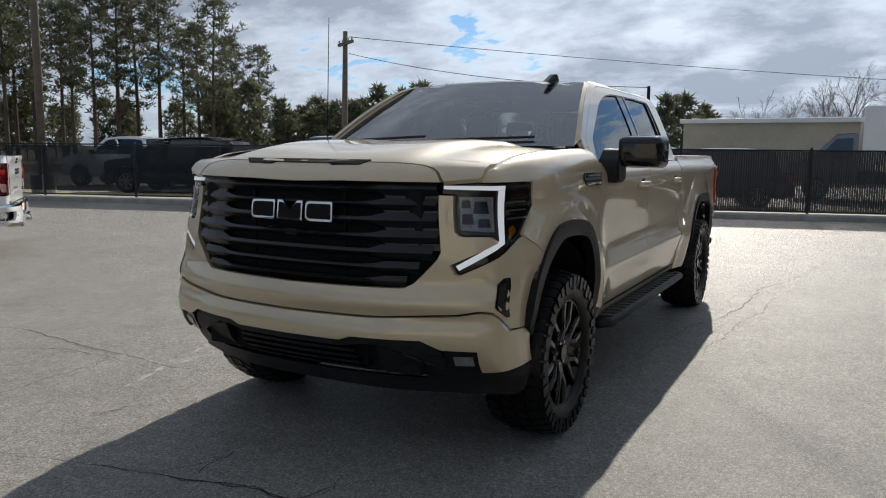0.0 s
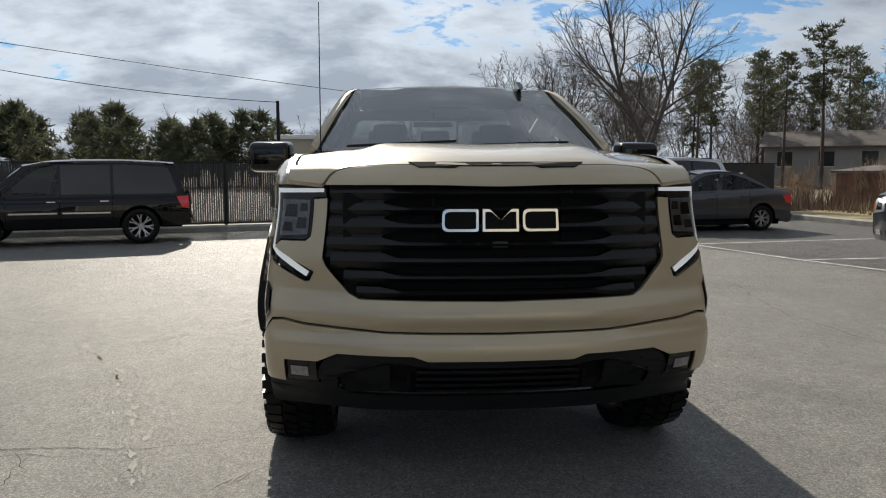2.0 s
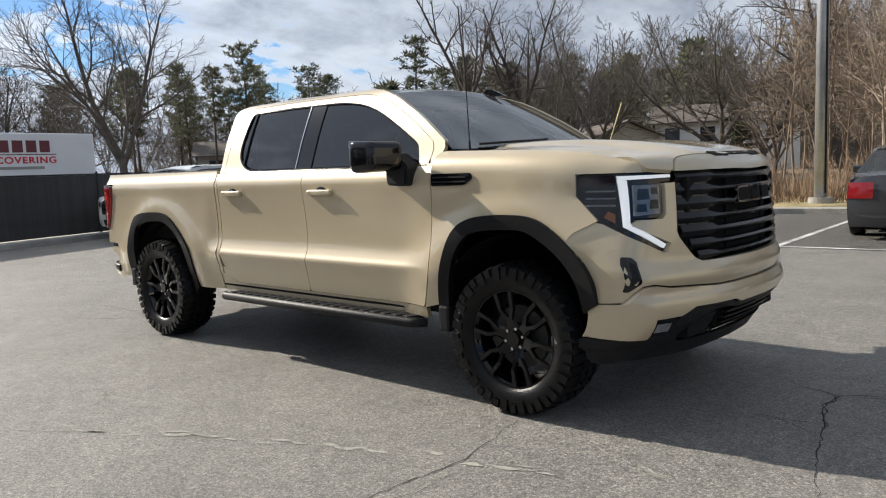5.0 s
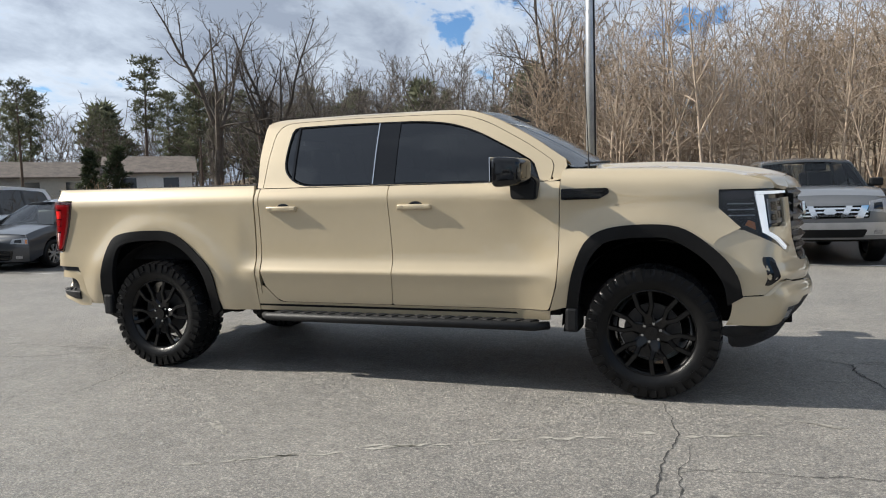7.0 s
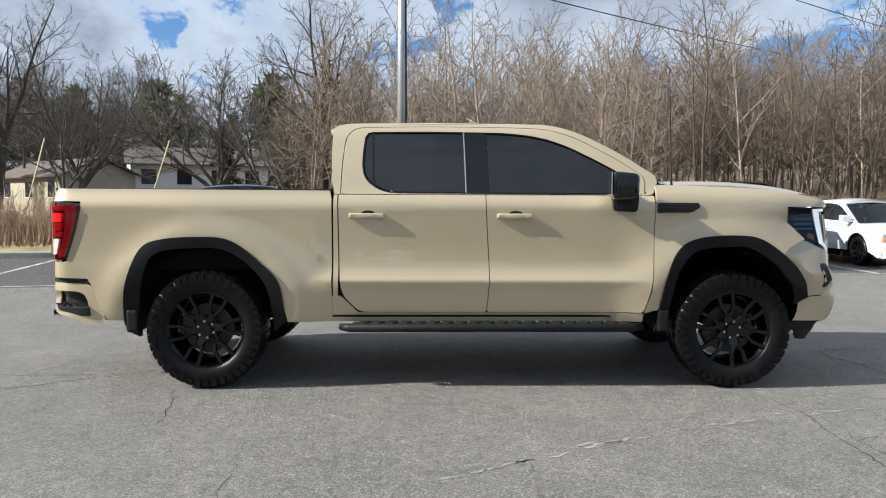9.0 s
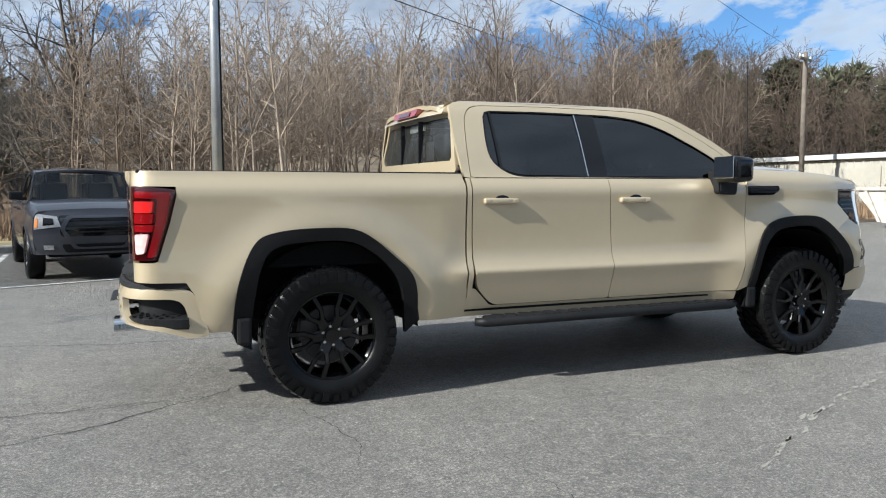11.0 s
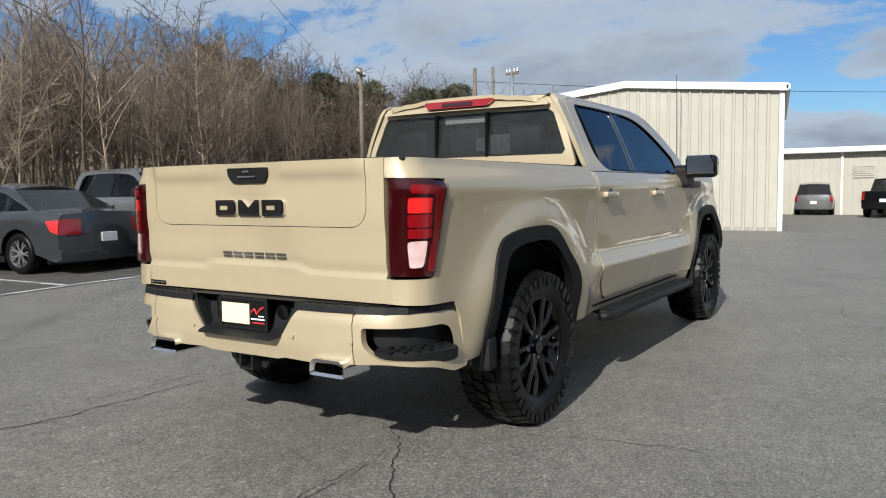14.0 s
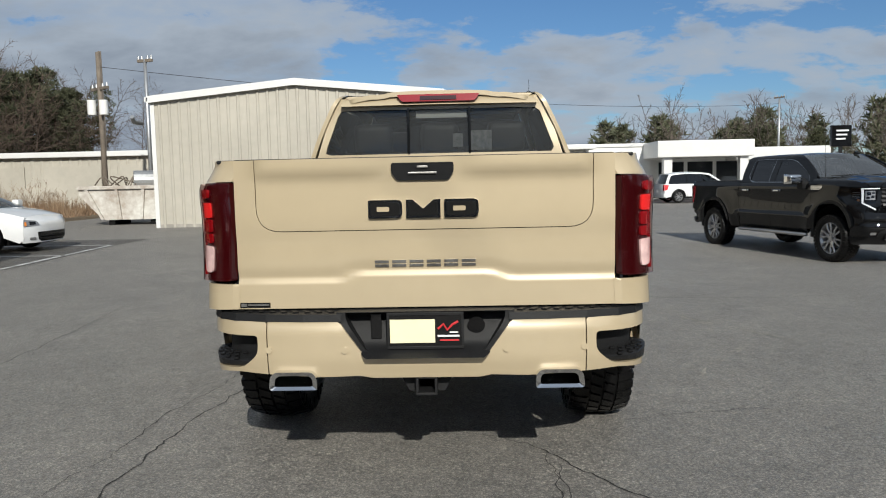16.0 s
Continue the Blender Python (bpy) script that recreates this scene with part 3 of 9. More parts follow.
def ribbon(name, pts, w, mat, label, jitter=0.0, z=0.007, taper=False, seed=0, kind="structure", step=0.06):
    """A thin strip on the asphalt along a line, with a wandering edge."""
    rng = random.Random(seed)
    P, out = [Vector((*p, 0)) for p in pts], []
    for a, b in zip(P, P[1:]):
        n = max(1, int((b - a).length / step)) if jitter else 1
        out += [a.lerp(b, k / n) for k in range(n)]
    out.append(P[-1])
    bm, rows, off = bmesh.new(), [], 0.0
    for i, p in enumerate(out):
        d = (out[min(i + 1, len(out) - 1)] - out[max(i - 1, 0)]).normalized()
        s = Vector((-d.y, d.x, 0))
        off = off * 0.85 + rng.uniform(-jitter, jitter)
        ww = w * (rng.uniform(0.45, 1.3) if jitter else 1.0)
        if taper:
            ww *= 0.25 + 0.75 * math.sin(math.pi * min(0.97, max(0.03, i / (len(out) - 1))))
        c = p + s * off + Vector((0, 0, z + lot_z(p.x, p.y)))
        rows.append((bm.verts.new(c - s * ww / 2), bm.verts.new(c + s * ww / 2)))
    for a, b in zip(rows, rows[1:]):
        bm.faces.new((a[0], b[0], b[1], a[1]))
    return part(name, bm, mat, None, label, False, kind)


build_ground()
bm = bmesh.new()
A = [bm.verts.new((fence_x(y) - 0.8, y, 0.05)) for y in (-24, -18, -12, -8, -4, 0, 4)]
B = [bm.verts.new((fence_x(y) - 3.4, y, 0.06)) for y in (-24, -18, -12, -8, -4, 0, 4)]
for i in range(6):
    bm.faces.new((A[i], A[i + 1], B[i + 1], B[i]))
part("grass_strip", bm, M["grass"], None, "strip of dormant grass behind the fence", False, "structure")
kerb("kerb_fence", [(fence_x(y), y) for y in (10.6, 5, 0, -6, -12, -20, -34)][::-1], 0.7, 0.13)
kerb("kerb_side", [(x, kerb_y(x)) for x in (-15.6, -12, -9.4, -8, -6.2, -4.5, -3.2, -2, -1, 1, 3, 6, 10, 14, 17, 20)], 0.16, 0.15)
# dormant grass behind the side kerb
bm = bmesh.new()
xs = [-15.6, -12, -9.4, -7.8, -6.2, -4.5, -3.2, -2, -1, 1, 3, 6, 10, 14, 17, 20]
A = [bm.verts.new((x, kerb_y(x) + 0.15, 0.12)) for x in xs]
B = [bm.verts.new((x, kerb_y(x) + 1.6, 0.16)) for x in xs]
C = [bm.verts.new((x, kerb_y(x) + 5.5, max(0.1, ground_z(x, kerb_y(x) + 5.5) - 0.05))) for x in xs]
for i in range(len(xs) - 1):
    bm.faces.new((A[i], A[i + 1], B[i + 1], B[i])); bm.faces.new((B[i], B[i + 1], C[i + 1], C[i]))
part("verge", bm, M["grass"], None, "strip of yellow dormant grass", True, "structure")
# painted lines
LINE = [(-9.5, 4.6), (-5.2, 5.75), (-2.8, 6.65), (-1.2, 7.15), (0.8, 7.45), (3.6, 7.52), (6.2, 7.5), (10.6, 7.85)]
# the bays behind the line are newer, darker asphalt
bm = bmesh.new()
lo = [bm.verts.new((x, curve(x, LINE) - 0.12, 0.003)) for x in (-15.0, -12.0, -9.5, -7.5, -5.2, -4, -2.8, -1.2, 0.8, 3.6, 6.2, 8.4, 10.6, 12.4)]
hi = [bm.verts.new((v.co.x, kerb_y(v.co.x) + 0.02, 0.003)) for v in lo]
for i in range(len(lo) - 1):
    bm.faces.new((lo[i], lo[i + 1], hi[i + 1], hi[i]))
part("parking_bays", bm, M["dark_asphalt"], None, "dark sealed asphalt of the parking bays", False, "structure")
ribbon("line_paint", LINE, 0.10, M["stripe"], "worn white parking line")
for x0, y0, x1 in ((-7.6, 5.1, -8.6), (-5.1, 5.9, -5.5), (-2.3, 6.9, -2.55), (0.55, 7.45, 0.35), (2.95, 7.5, 2.95), (5.6, 7.5, 5.6), (8.2, 7.6, 8.3), (10.6, 7.9, 10.9)):
    ribbon("line_paint", [(x0, y0), (x1, kerb_y(x1) - 0.5)], 0.10, M["stripe"], "worn white parking line")

# ---------------- the sand-coloured pickup ----------------
AXLE = 3.745 / 2
SIDE = [(0.38, 0.905), (0.47, 0.925), (0.54, 0.944), (0.70, 0.982), (0.758, 0.998), (0.770, 0.998), (0.80, 0.982), (0.86, 0.961), (0.95, 0.955), (1.08, 0.958), (1.20, 0.966), (1.285, 0.972), (1.33, 0.958), (1.375, 0.928), (1.41, 0.905)]
SIDE0 = [(0.38, 0.915), (0.47, 0.938), (0.54, 0.956), (0.70, 0.978), (0.80, 0.978), (0.95, 0.969), (1.08, 0.966), (1.20, 0.968), (1.285, 0.972), (1.33, 0.958), (1.375, 0.928), (1.41, 0.905)]
GREEN = [(1.30, 0.95), (1.36, 0.925), (1.40, 0.902), (1.60, 0.822), (1.80, 0.728), (1.86, 0.690), (1.895, 0.645), (1.91, 0.60)]
PLAN = [(0.0, 0.0), (0.3, 0.016), (0.5, 0.054), (0.69, 0.122), (0.80, 0.172), (0.885, 0.219), (0.928, 0.262), (0.946, 0.328), (0.966, 0.43), (0.996, 0.58)]
NOSE = [(0.30, 2.64), (0.42, 2.72), (0.50, 2.80), (0.58, 2.838), (0.66, 2.845), (0.695, 2.832), (0.712, 2.826), (0.77, 2.845), (0.82, 2.832), (0.86, 2.815), (1.0, 2.815), (1.28, 2.79), (1.30, 2.785)]
HOODLINE = [(1.46, 1.487), (1.9, 1.489), (2.3, 1.464), (2.55, 1.427), (2.68, 1.394), (2.735, 1.366), (2.775, 1.326), (2.79, 1.296)]
TAILPLAN = [(0.0, -3.075), (0.5, -3.07), (0.75, -3.03), (0.86, -2.97), (0.925, -2.87), (0.947, -2.75), (0.955, -2.63)]


def arc_table(pts):
    out, s = [], 0.0
    for i, p in enumerate(pts):
        if i:
            s += math.hypot(p[0] - pts[i - 1][0], p[1] - pts[i - 1][1])
        out.append((s, *p))
    return out


PLAN_T = arc_table(PLAN)
TAIL_T = arc_table(TAILPLAN)
HOOD_T = arc_table(HOODLINE)


def arch_bulge(x, z):
    b = 0.0
    for a in (AXLE, -AXLE):
        d = math.hypot(x - a, z - 0.42)
        b += 0.026 * math.exp(-((d - 0.66) / 0.12) ** 2) * ease(0.3, 0.5, z)
    return b


def side_y(x, z):
    k = ease(-1.16, -0.98, x) * ease(1.27, 1.08, x)      # the crease fades out at both ends of the doors
    y = curve(z, SIDE) * k + curve(z, SIDE0) * (1 - k) + arch_bulge(x, z)
    y -= 0.04 * ease(1.9, 2.6, x) * ease(0.9, 1.25, z)
    y -= 0.022 * ease(1.9, 2.9, -x)
    return y


def fender_top(x):
    return curve(x, [(1.2, 1.452), (1.5, 1.447), (1.96, 1.432), (2.3, 1.402), (2.50, 1.354), (2.545, 1.343), (2.566, 1.325), (2.58, 1.29)])


def fender_y(x, z):
    top = fender_top(x)
    y = curve(min(z, 1.285), SIDE0) + arch_bulge(x, z) - 0.04 * ease(1.9, 2.6, x) * ease(0.9, 1.25, z)
    # the front tip follows the nose round the corner
    if x > 2.2 and z > 1.15:
        y = min(y, 0.957 * curve(2.79 - x, [(c, b) for b, c in PLAN]) + 0.003)
    k = max(0.0, min(1.0, (z - (top - 0.13)) / 0.13))
    return y - (y - 0.852) * (1 - math.sqrt(max(0.0, 1 - k * k * 0.97)))


def bed_map(sgn):
    def f(u, z):
        y = side_y(max(u, -2.85), min(z, 1.30)) - 0.05 * ease(1.29, 1.41, z)
        if u >= -2.85:
            return (u, sgn * y, z)
        r = 0.125
        t = min((-2.85 - u) / r, math.pi / 2)
        more = max(0.0, (-2.85 - u) - r * math.pi / 2)
        return (-2.85 - r * math.sin(t), sgn * (y - r + r * math.cos(t) - more), z)
    return f


def nose_map(u, z, back=0.0):
    s = abs(u)
    y = curve(s, [(a, b) for a, b, c in PLAN_T])
    d = curve(s, [(a, c) for a, b, c in PLAN_T])
    y *= 1 - 0.045 * ease(0.9, 1.25, z) + 0.020 * ease(1.0, 0.8, z) * ease(0.6, 0.95, s) * ease(1.26, 1.08, s)
    return (curve(z, NOSE) - d - back, math.copysign(y, u), z)


def tail_map(u, z, back=0.0):
    s = abs(u)
    y = curve(s, [(a, b) for a, b, c in TAIL_T])
    x = curve(s, [(a, c) for a, b, c in TAIL_T])
    x += 0.02 * ease(0.60, 0.46, z) + 0.012 * ease(0.70, 0.74, z)
    return (x + back, math.copysign(y, u), z)


def hood_map(s, y, up=0.0):
    x = curve(s, [(a, b) for a, b, c in HOOD_T])
    z = curve(s, [(a, c) for a, b, c in HOOD_T])
    d = curve(abs(y), [(b, c) for a, b, c in PLAN_T])
    x -= d * ease(1.75, 2.62, x)
    a = abs(y)
    k = 1 - ease(HOOD_T[-1][0] - 0.34, HOOD_T[-1][0] - 0.03, s)
    z += (-0.034 * ease(0.44, 0.60, a) - 0.026 * ease(0.6, 0.9, a)) * k - 0.006 * ease(0.0, 0.3, 0.3 - a)
    return (x, y, z + up)


def both(h):
    """A closed outline from its half (u >= 0), from the lower middle to the upper middle."""
    return [(-a, b) for a, b in reversed(h) if a > 1e-6] + [(a, b) for a, b in h]


def tyre_mesh(R=0.419, r=0.268, w=0.298, lugs=40):
    """An all-terrain tyre about the y axis: a lathed carcass, and its tread and shoulder blocks as a second mesh."""
    bm, carcass = bmesh.new(), None
    n, h = 72, w / 2
    prof = [(r, -h * 0.80), (r + 0.012, -h * 0.92), (r + 0.06, -h * 1.0), (R - 0.055, -h * 0.99), (R - 0.022, -h * 0.90), (R - 0.013, -h * 0.74),
            (R - 0.012, 0), (R - 0.013, h * 0.74), (R - 0.022, h * 0.90), (R - 0.055, h * 0.99), (r + 0.06, h), (r + 0.012, h * 0.92), (r, h * 0.80)]
    rings = [[bm.verts.new((q * math.cos(a), y, q * math.sin(a))) for q, y in prof] for a in (math.tau * k / n for k in range(n))]
    for k in range(n):
        A, B = rings[k], rings[(k + 1) % n]
        for i in range(len(prof) - 1):
            bm.faces.new((A[i], A[i + 1], B[i + 1], B[i])).smooth = True
    bmesh.ops.recalc_face_normals(bm, faces=bm.faces)
    carcass, bm = bm, bmesh.new()

    def block(a0, a1, y0, y1, q0, q1, skew=0.0, drop=0.0):
        vs = []
        for q in (q0, q1):
            for a, y in ((a0, y0), (a1, y0), (a1 + skew, y1), (a0 + skew, y1)):
                qq = q - (drop if abs(y) > h * 0.85 else 0)
                vs.append(bm.verts.new((qq * math.cos(a), y, qq * math.sin(a))))
        for f in ((0, 3, 2, 1), (4, 5, 6, 7), (0, 1, 5, 4), (1, 2, 6, 5), (2, 3, 7, 6), (3, 0, 4, 7)):
            bm.faces.new([vs[i] for i in f])
    st = math.tau / lugs
    for k in range(lugs):
        a = k * st
        for s in (-1, 1):
            o = st * 0.5 if s > 0 else 0
            wide = 0.80 if k % 2 else 0.66
            # shoulder block over the edge, side biter, two rows in the middle
            block(a + o, a + o + st * wide, s * h * 0.50, s * h * 0.955, R - 0.03, R - 0.001, s * 0.02, 0.016)
            block(a + o + st * 0.05, a + o + st * (wide - 0.06), s * h * 0.93, s * h * 1.05, R - 0.088 if k % 2 else R - 0.066, R - 0.022)
            block(a + o + st * 0.12, a + o + st * 0.86, s * h * 0.04, s * h * 0.42, R - 0.03, R, -s * 0.06)
    # raised bars where the sidewall is lettered
    for k in range(16):
        a = 0.4 + k * 0.055 + (1.9 if k > 7 else 0)
        block(a, a + 0.038, h * 0.985, h * 1.012, R - 0.092, R - 0.078)
    bmesh.ops.recalc_face_normals(bm, faces=bm.faces)
    return carcass, bm


def rim_mesh(r=0.268, face=0.108, spokes=6):
    """A black alloy wheel with six split spokes, its outside towards +y."""
    bm = bmesh.new()
    n = 60
    prof = [(r - 0.006, face + 0.012), (r + 0.004, face + 0.016), (r + 0.006, face + 0.004), (r - 0.008, face - 0.006), (r - 0.022, face - 0.03), (r - 0.04, face - 0.10), (r - 0.045, -0.10), (r - 0.02, -0.13)]
    rings = [[bm.verts.new((q * math.cos(a), y, q * math.sin(a))) for q, y in prof] for a in (math.tau * k / n for k in range(n))]
    for k in range(n):
        A, B = rings[k], rings[(k + 1) % n]
        for i in range(len(prof) - 1):
            bm.faces.new((A[i], A[i + 1], B[i + 1], B[i])).smooth = True

    # hub and centre cap
    for q0, y0, q1, y1 in ((0.088, face - 0.04, 0.080, face - 0.014), (0.080, face - 0.014, 0.0, face - 0.010), (0.042, face - 0.012, 0.040, face + 0.006), (0.040, face + 0.006, 0.0, face + 0.009)):
        A = [bm.verts.new((q0 * math.cos(math.tau * k / 24), y0, q0 * math.sin(math.tau * k / 24))) for k in range(24)]
        if q1:
            B = [bm.verts.new((q1 * math.cos(math.tau * k / 24), y1, q1 * math.sin(math.tau * k / 24))) for k in range(24)]
            for k in range(24):
                bm.faces.new((A[k], A[(k + 1) % 24], B[(k + 1) % 24], B[k]))
        else:
            bm.faces.new([bm.verts.new(v.co + Vector((0, y1 - y0, 0))) for v in A])
    bmesh.ops.recalc_face_normals(bm, faces=bm.faces)
    return bm


def spoke_mesh(r=0.268, face=0.108):
    """One split spoke along +x: a stem that forks into two arms."""
    bm = bmesh.new()

    def bar(p, q, w0, w1, d=0.03):
        p, q = Vector(p), Vector(q)
        t = (q - p).normalized()
        s = Vector((0, 1, 0)).cross(t).normalized()
        up = t.cross(s)
        if up.y < 0:
            up = -up
        vs = []
        for c, w in ((p, w0), (q, w1)):
            vs += [bm.verts.new(c + s * w * 0.5), bm.verts.new(c + s * w * 0.32 + up * 0.012), bm.verts.new(c - s * w * 0.32 + up * 0.012), bm.verts.new(c - s * w * 0.5), bm.verts.new(c - up * d)]
        for i in range(5):
            bm.faces.new((vs[i], vs[(i + 1) % 5], vs[5 + (i + 1) % 5], vs[5 + i]))
        bm.faces.new(vs[:5][::-1]); bm.faces.new(vs[5:])
    c = lambda rad, off, y: (rad, y, off)
    bar(c(0.05, 0, face - 0.022), c(0.125, 0, face - 0.004), 0.085, 0.062)
    for s in (-1, 1):
        bar(c(0.112, s * 0.012, face - 0.006), c(0.165, s * 0.040, face + 0.004), 0.034, 0.030)
        bar(c(0.158, s * 0.040, face + 0.003), c(r - 0.012, s * 0.050, face + 0.004), 0.030, 0.036)
    bmesh.ops.recalc_face_normals(bm, faces=bm.faces)
    return bm


def add_wheel(parent, at, left, meshes, turn=0.0):
    """wheel > tyre, brake disc, lug nuts, at its hub; left: the outside looks to +y."""
    def ob(name, data, par, loc=(0, 0, 0)):
        o = new(name, data)
        o.parent = par
        o.location = loc
        return o
    w = ob("wheel", meshes["rim"], parent)
    w.matrix_basis = pose(*at) @ pose(0, 0, 0, 0, 0, 0 if left else 180) @ pose(0, 0, 0, 0, turn, 0)
    ob("tyre", meshes["tyre"], w)
    tagged(ob("tread", meshes["tread"], w), "chunky all-terrain tread blocks", kind="stuff")
    ob("brake_disc", meshes["disc"], w)
    for k in range(6):
        sp = ob("spoke", meshes["spoke"], w)
        sp.rotation_euler = (0, math.tau * (k + 0.25) / 6, 0)
    for k in range(6):
        a = math.tau * k / 6 + 0.2
        ob("lug_nut", meshes["nut"], w, (0.058 * math.cos(a), 0.092, 0.058 * math.sin(a)))
    return w


def wheel_meshes():
    d = {}
    carcass, tread = tyre_mesh()
    for key, bm, mat in (("rim", rim_mesh(), M["rim"]), ("tyre", carcass, M["rubber"]), ("tread", tread, M["rubber"]), ("spoke", spoke_mesh(), M["rim"])):
        me = bpy.data.meshes.new(key)
        bm.to_mesh(me); bm.free(); me.materials.append(mat)
        d[key] = me
    bm = bmesh.new()
    bmesh.ops.create_cone(bm, segments=36, radius1=0.175, radius2=0.175, depth=0.03, cap_ends=True, matrix=pose(0, 0.02, 0, 90))
    box(bm, (0.06, -0.04, -0.06), (0.19, 0.045, 0.07), 0.01)
    me = bpy.data.meshes.new("brake_disc"); bm.to_mesh(me); bm.free(); me.materials.append(M["dark_disc"]); d["disc"] = me
    bm = bmesh.new()
    bmesh.ops.create_cone(bm, segments=6, radius1=0.0105, radius2=0.009, depth=0.03, cap_ends=True, matrix=pose(0, 0, 0, -90))
    me = bpy.data.meshes.new("lug_nut"); bm.to_mesh(me); bm.free(); me.materials.append(M["nut"]); d["nut"] = me
    return d


def badge(parent, name, to3, out, centre, width, height, rim_mat, core_mat, label, field=None):
    """Three chunky shapes with a bright rim and a dark core, in place of a maker's mark."""
    w, h = width, height
    ids = (("lobe", -0.5 * w, -0.19 * w), ("wedge", -0.155 * w, 0.155 * w), ("lobe", 0.19 * w, 0.5 * w))
    for kind, a, b in ids:
        if kind == "lobe":
            o = rounded([(a, -h / 2), (b, -h / 2), (b, h / 2), (a, h / 2)], [h * 0.3, h * 0.1, h * 0.1, h * 0.3], 3)
        else:
            o = [(a, -h / 2), (b, -h / 2), (b, h / 2), (b - 0.06 * w, h / 2), (0, 0), (a + 0.06 * w, h / 2), (a, h / 2)]
        c = Vector(((a + b) / 2, 0))
        bm = bmesh.new()
        extrude_poly(bm, [(p[0] + centre[0], p[1] + centre[1]) for p in o], lambda u, v: Vector(to3(u, v)) + Vector(out), -Vector(out) * 1.2)
        pl = part(name, bm, rim_mat, parent, label)
        bm = bmesh.new()
        ins = [((p[0] - c.x) * (1 - 0.24 * h / max(0.01, b - a)) + c.x, p[1] * 0.76) for p in o]
        extrude_poly(bm, [(p[0] + centre[0], p[1] + centre[1]) for p in ins], lambda u, v: Vector(to3(u, v)) + Vector(out) * 1.25, -Vector(out) * 0.5)
        part("core", bm, core_mat, pl)
        if kind == "lobe" and field is not None:
            bm = bmesh.new()
            extrude_poly(bm, [((p[0] - c.x) * 0.36 + c.x + centre[0] + 0.06 * (b - a), p[1] * 0.26 + centre[1]) for p in o], lambda u, v: Vector(to3(u, v)) + Vector(out) * 1.35, -Vector(out) * 0.4)
            part("field", bm, field, pl)


def build_truck(meshes):
    T = empty("pickup_truck")
    P = M["paint"]
    mirror = ((-1, "r"), (1, "l"))

    # --- sides ---
    arch_f = spline([(1.32, 0.40), (1.35, 0.60), (1.39, 0.80), (1.47, 0.985), (1.61, 1.07), (1.87, 1.093), (2.07, 1.062), (2.27, 0.915), (2.37, 0.78), (2.40, 0.655)], 5)
    arch_fi = spline([(1.40, 0.40), (1.43, 0.65), (1.475, 0.83), (1.555, 0.95), (1.66, 0.998), (1.87, 1.012), (2.0, 0.995), (2.185, 0.875), (2.285, 0.74), (2.315, 0.60)], 5)
    arch_r = spline([(-2.43, 0.40), (-2.45, 0.50), (-2.42, 0.75), (-2.325, 0.98), (-2.19, 1.052), (-1.92, 1.073), (-1.69, 1.048), (-1.48, 0.89), (-1.35, 0.74), (-1.315, 0.47)], 5)
    arch_ri = spline([(-2.345, 0.36), (-2.335, 0.60), (-2.285, 0.85), (-2.19, 0.965), (-1.92, 0.995), (-1.72, 0.975), (-1.54, 0.855), (-1.43, 0.69), (-1.395, 0.40)], 5)
    door_f = rounded([(0.1155, 0.5385), (1.228, 0.5385), (1.281, 0.70), (1.294, 0.86), (1.304, 1.28), (1.304, 1.372), (0.107, 1.372), (0.107, 1.28), (0.136, 0.80)], [0.02, 0.025, 0.1, 0.1, 0.02, 0.01, 0.01, 0.1, 0.1])
    door_r = rounded([(-0.79, 0.5385), (0.1105, 0.5385), (0.1305, 0.80), (0.1015, 1.28), (0.1015, 1.372), (-0.937, 1.372), (-0.930, 0.80), (-0.911, 0.66)], [0.05, 0.02, 0.1, 0.1, 0.01, 0.01, 0.1, 0.06])
    fender = [(1.236, 0.535), (1.286, 0.70), (1.299, 0.86), (1.309, 1.28), (1.318, 1.452), (1.5, 1.447), (1.72, 1.44), (1.96, 1.432), (2.15, 1.419), (2.3, 1.402), (2.41, 1.378), (2.50, 1.354), (2.545, 1.343), (2.566, 1.325), (2.575, 1.296),
              (2.262, 1.296), (2.262, 1.185), (2.388, 1.066), (2.262, 1.004), (2.225, 0.962)] + [(p[0], p[1]) for p in reversed(arch_f[4:-8])]
    bed = [(-0.985, 0.468), (-0.985, 1.33), (-1.0, 1.40), (-2.9, 1.408), (-3.06, 1.408), (-3.06, 1.322), (-2.742, 1.318), (-2.738, 1.27), (-2.775, 1.12), (-2.845, 0.90), (-2.87, 0.892), (-3.06, 0.892), (-3.06, 0.785),
           (-2.70, 0.775), (-2.655, 0.70), (-2.63, 0.60), (-2.60, 0.478), (-2.455, 0.478)] + [(p[0], p[1]) for p in arch_r[5:-2]] + [(-1.30, 0.468)]
    for s, _ in mirror:
        m = lambda x, z, s=s: (x, s * side_y(x, z), z)
        inn = (0, -s * 0.03, 0)
        d1 = panel("front_door", door_f, m, (0.09, 0.0125), P, T, inn)
        d2 = panel("rear_door", door_r, m, (0.09, 0.0125), P, T, inn)
        panel("front_fender", fender, lambda x, z, s=s: (x, s * fender_y(x, z), z), (0.05, 0.025), P, T, inn)
        panel("bed_side", bed, bed_map(s), (0.04, 0.022), P, T, inn)
        panel("rocker_panel", rounded([(-0.985, 0.468), (1.23, 0.468), (1.235, 0.534), (-0.785, 0.535), (-0.810, 0.542), (-0.870, 0.605), (-0.920, 0.655), (-0.985, 0.66)], 0.01, 2), lambda x, z, s=s: (x, s * (side_y(x, z) - 0.008), z), (0.2, 0.02), P, T, inn)
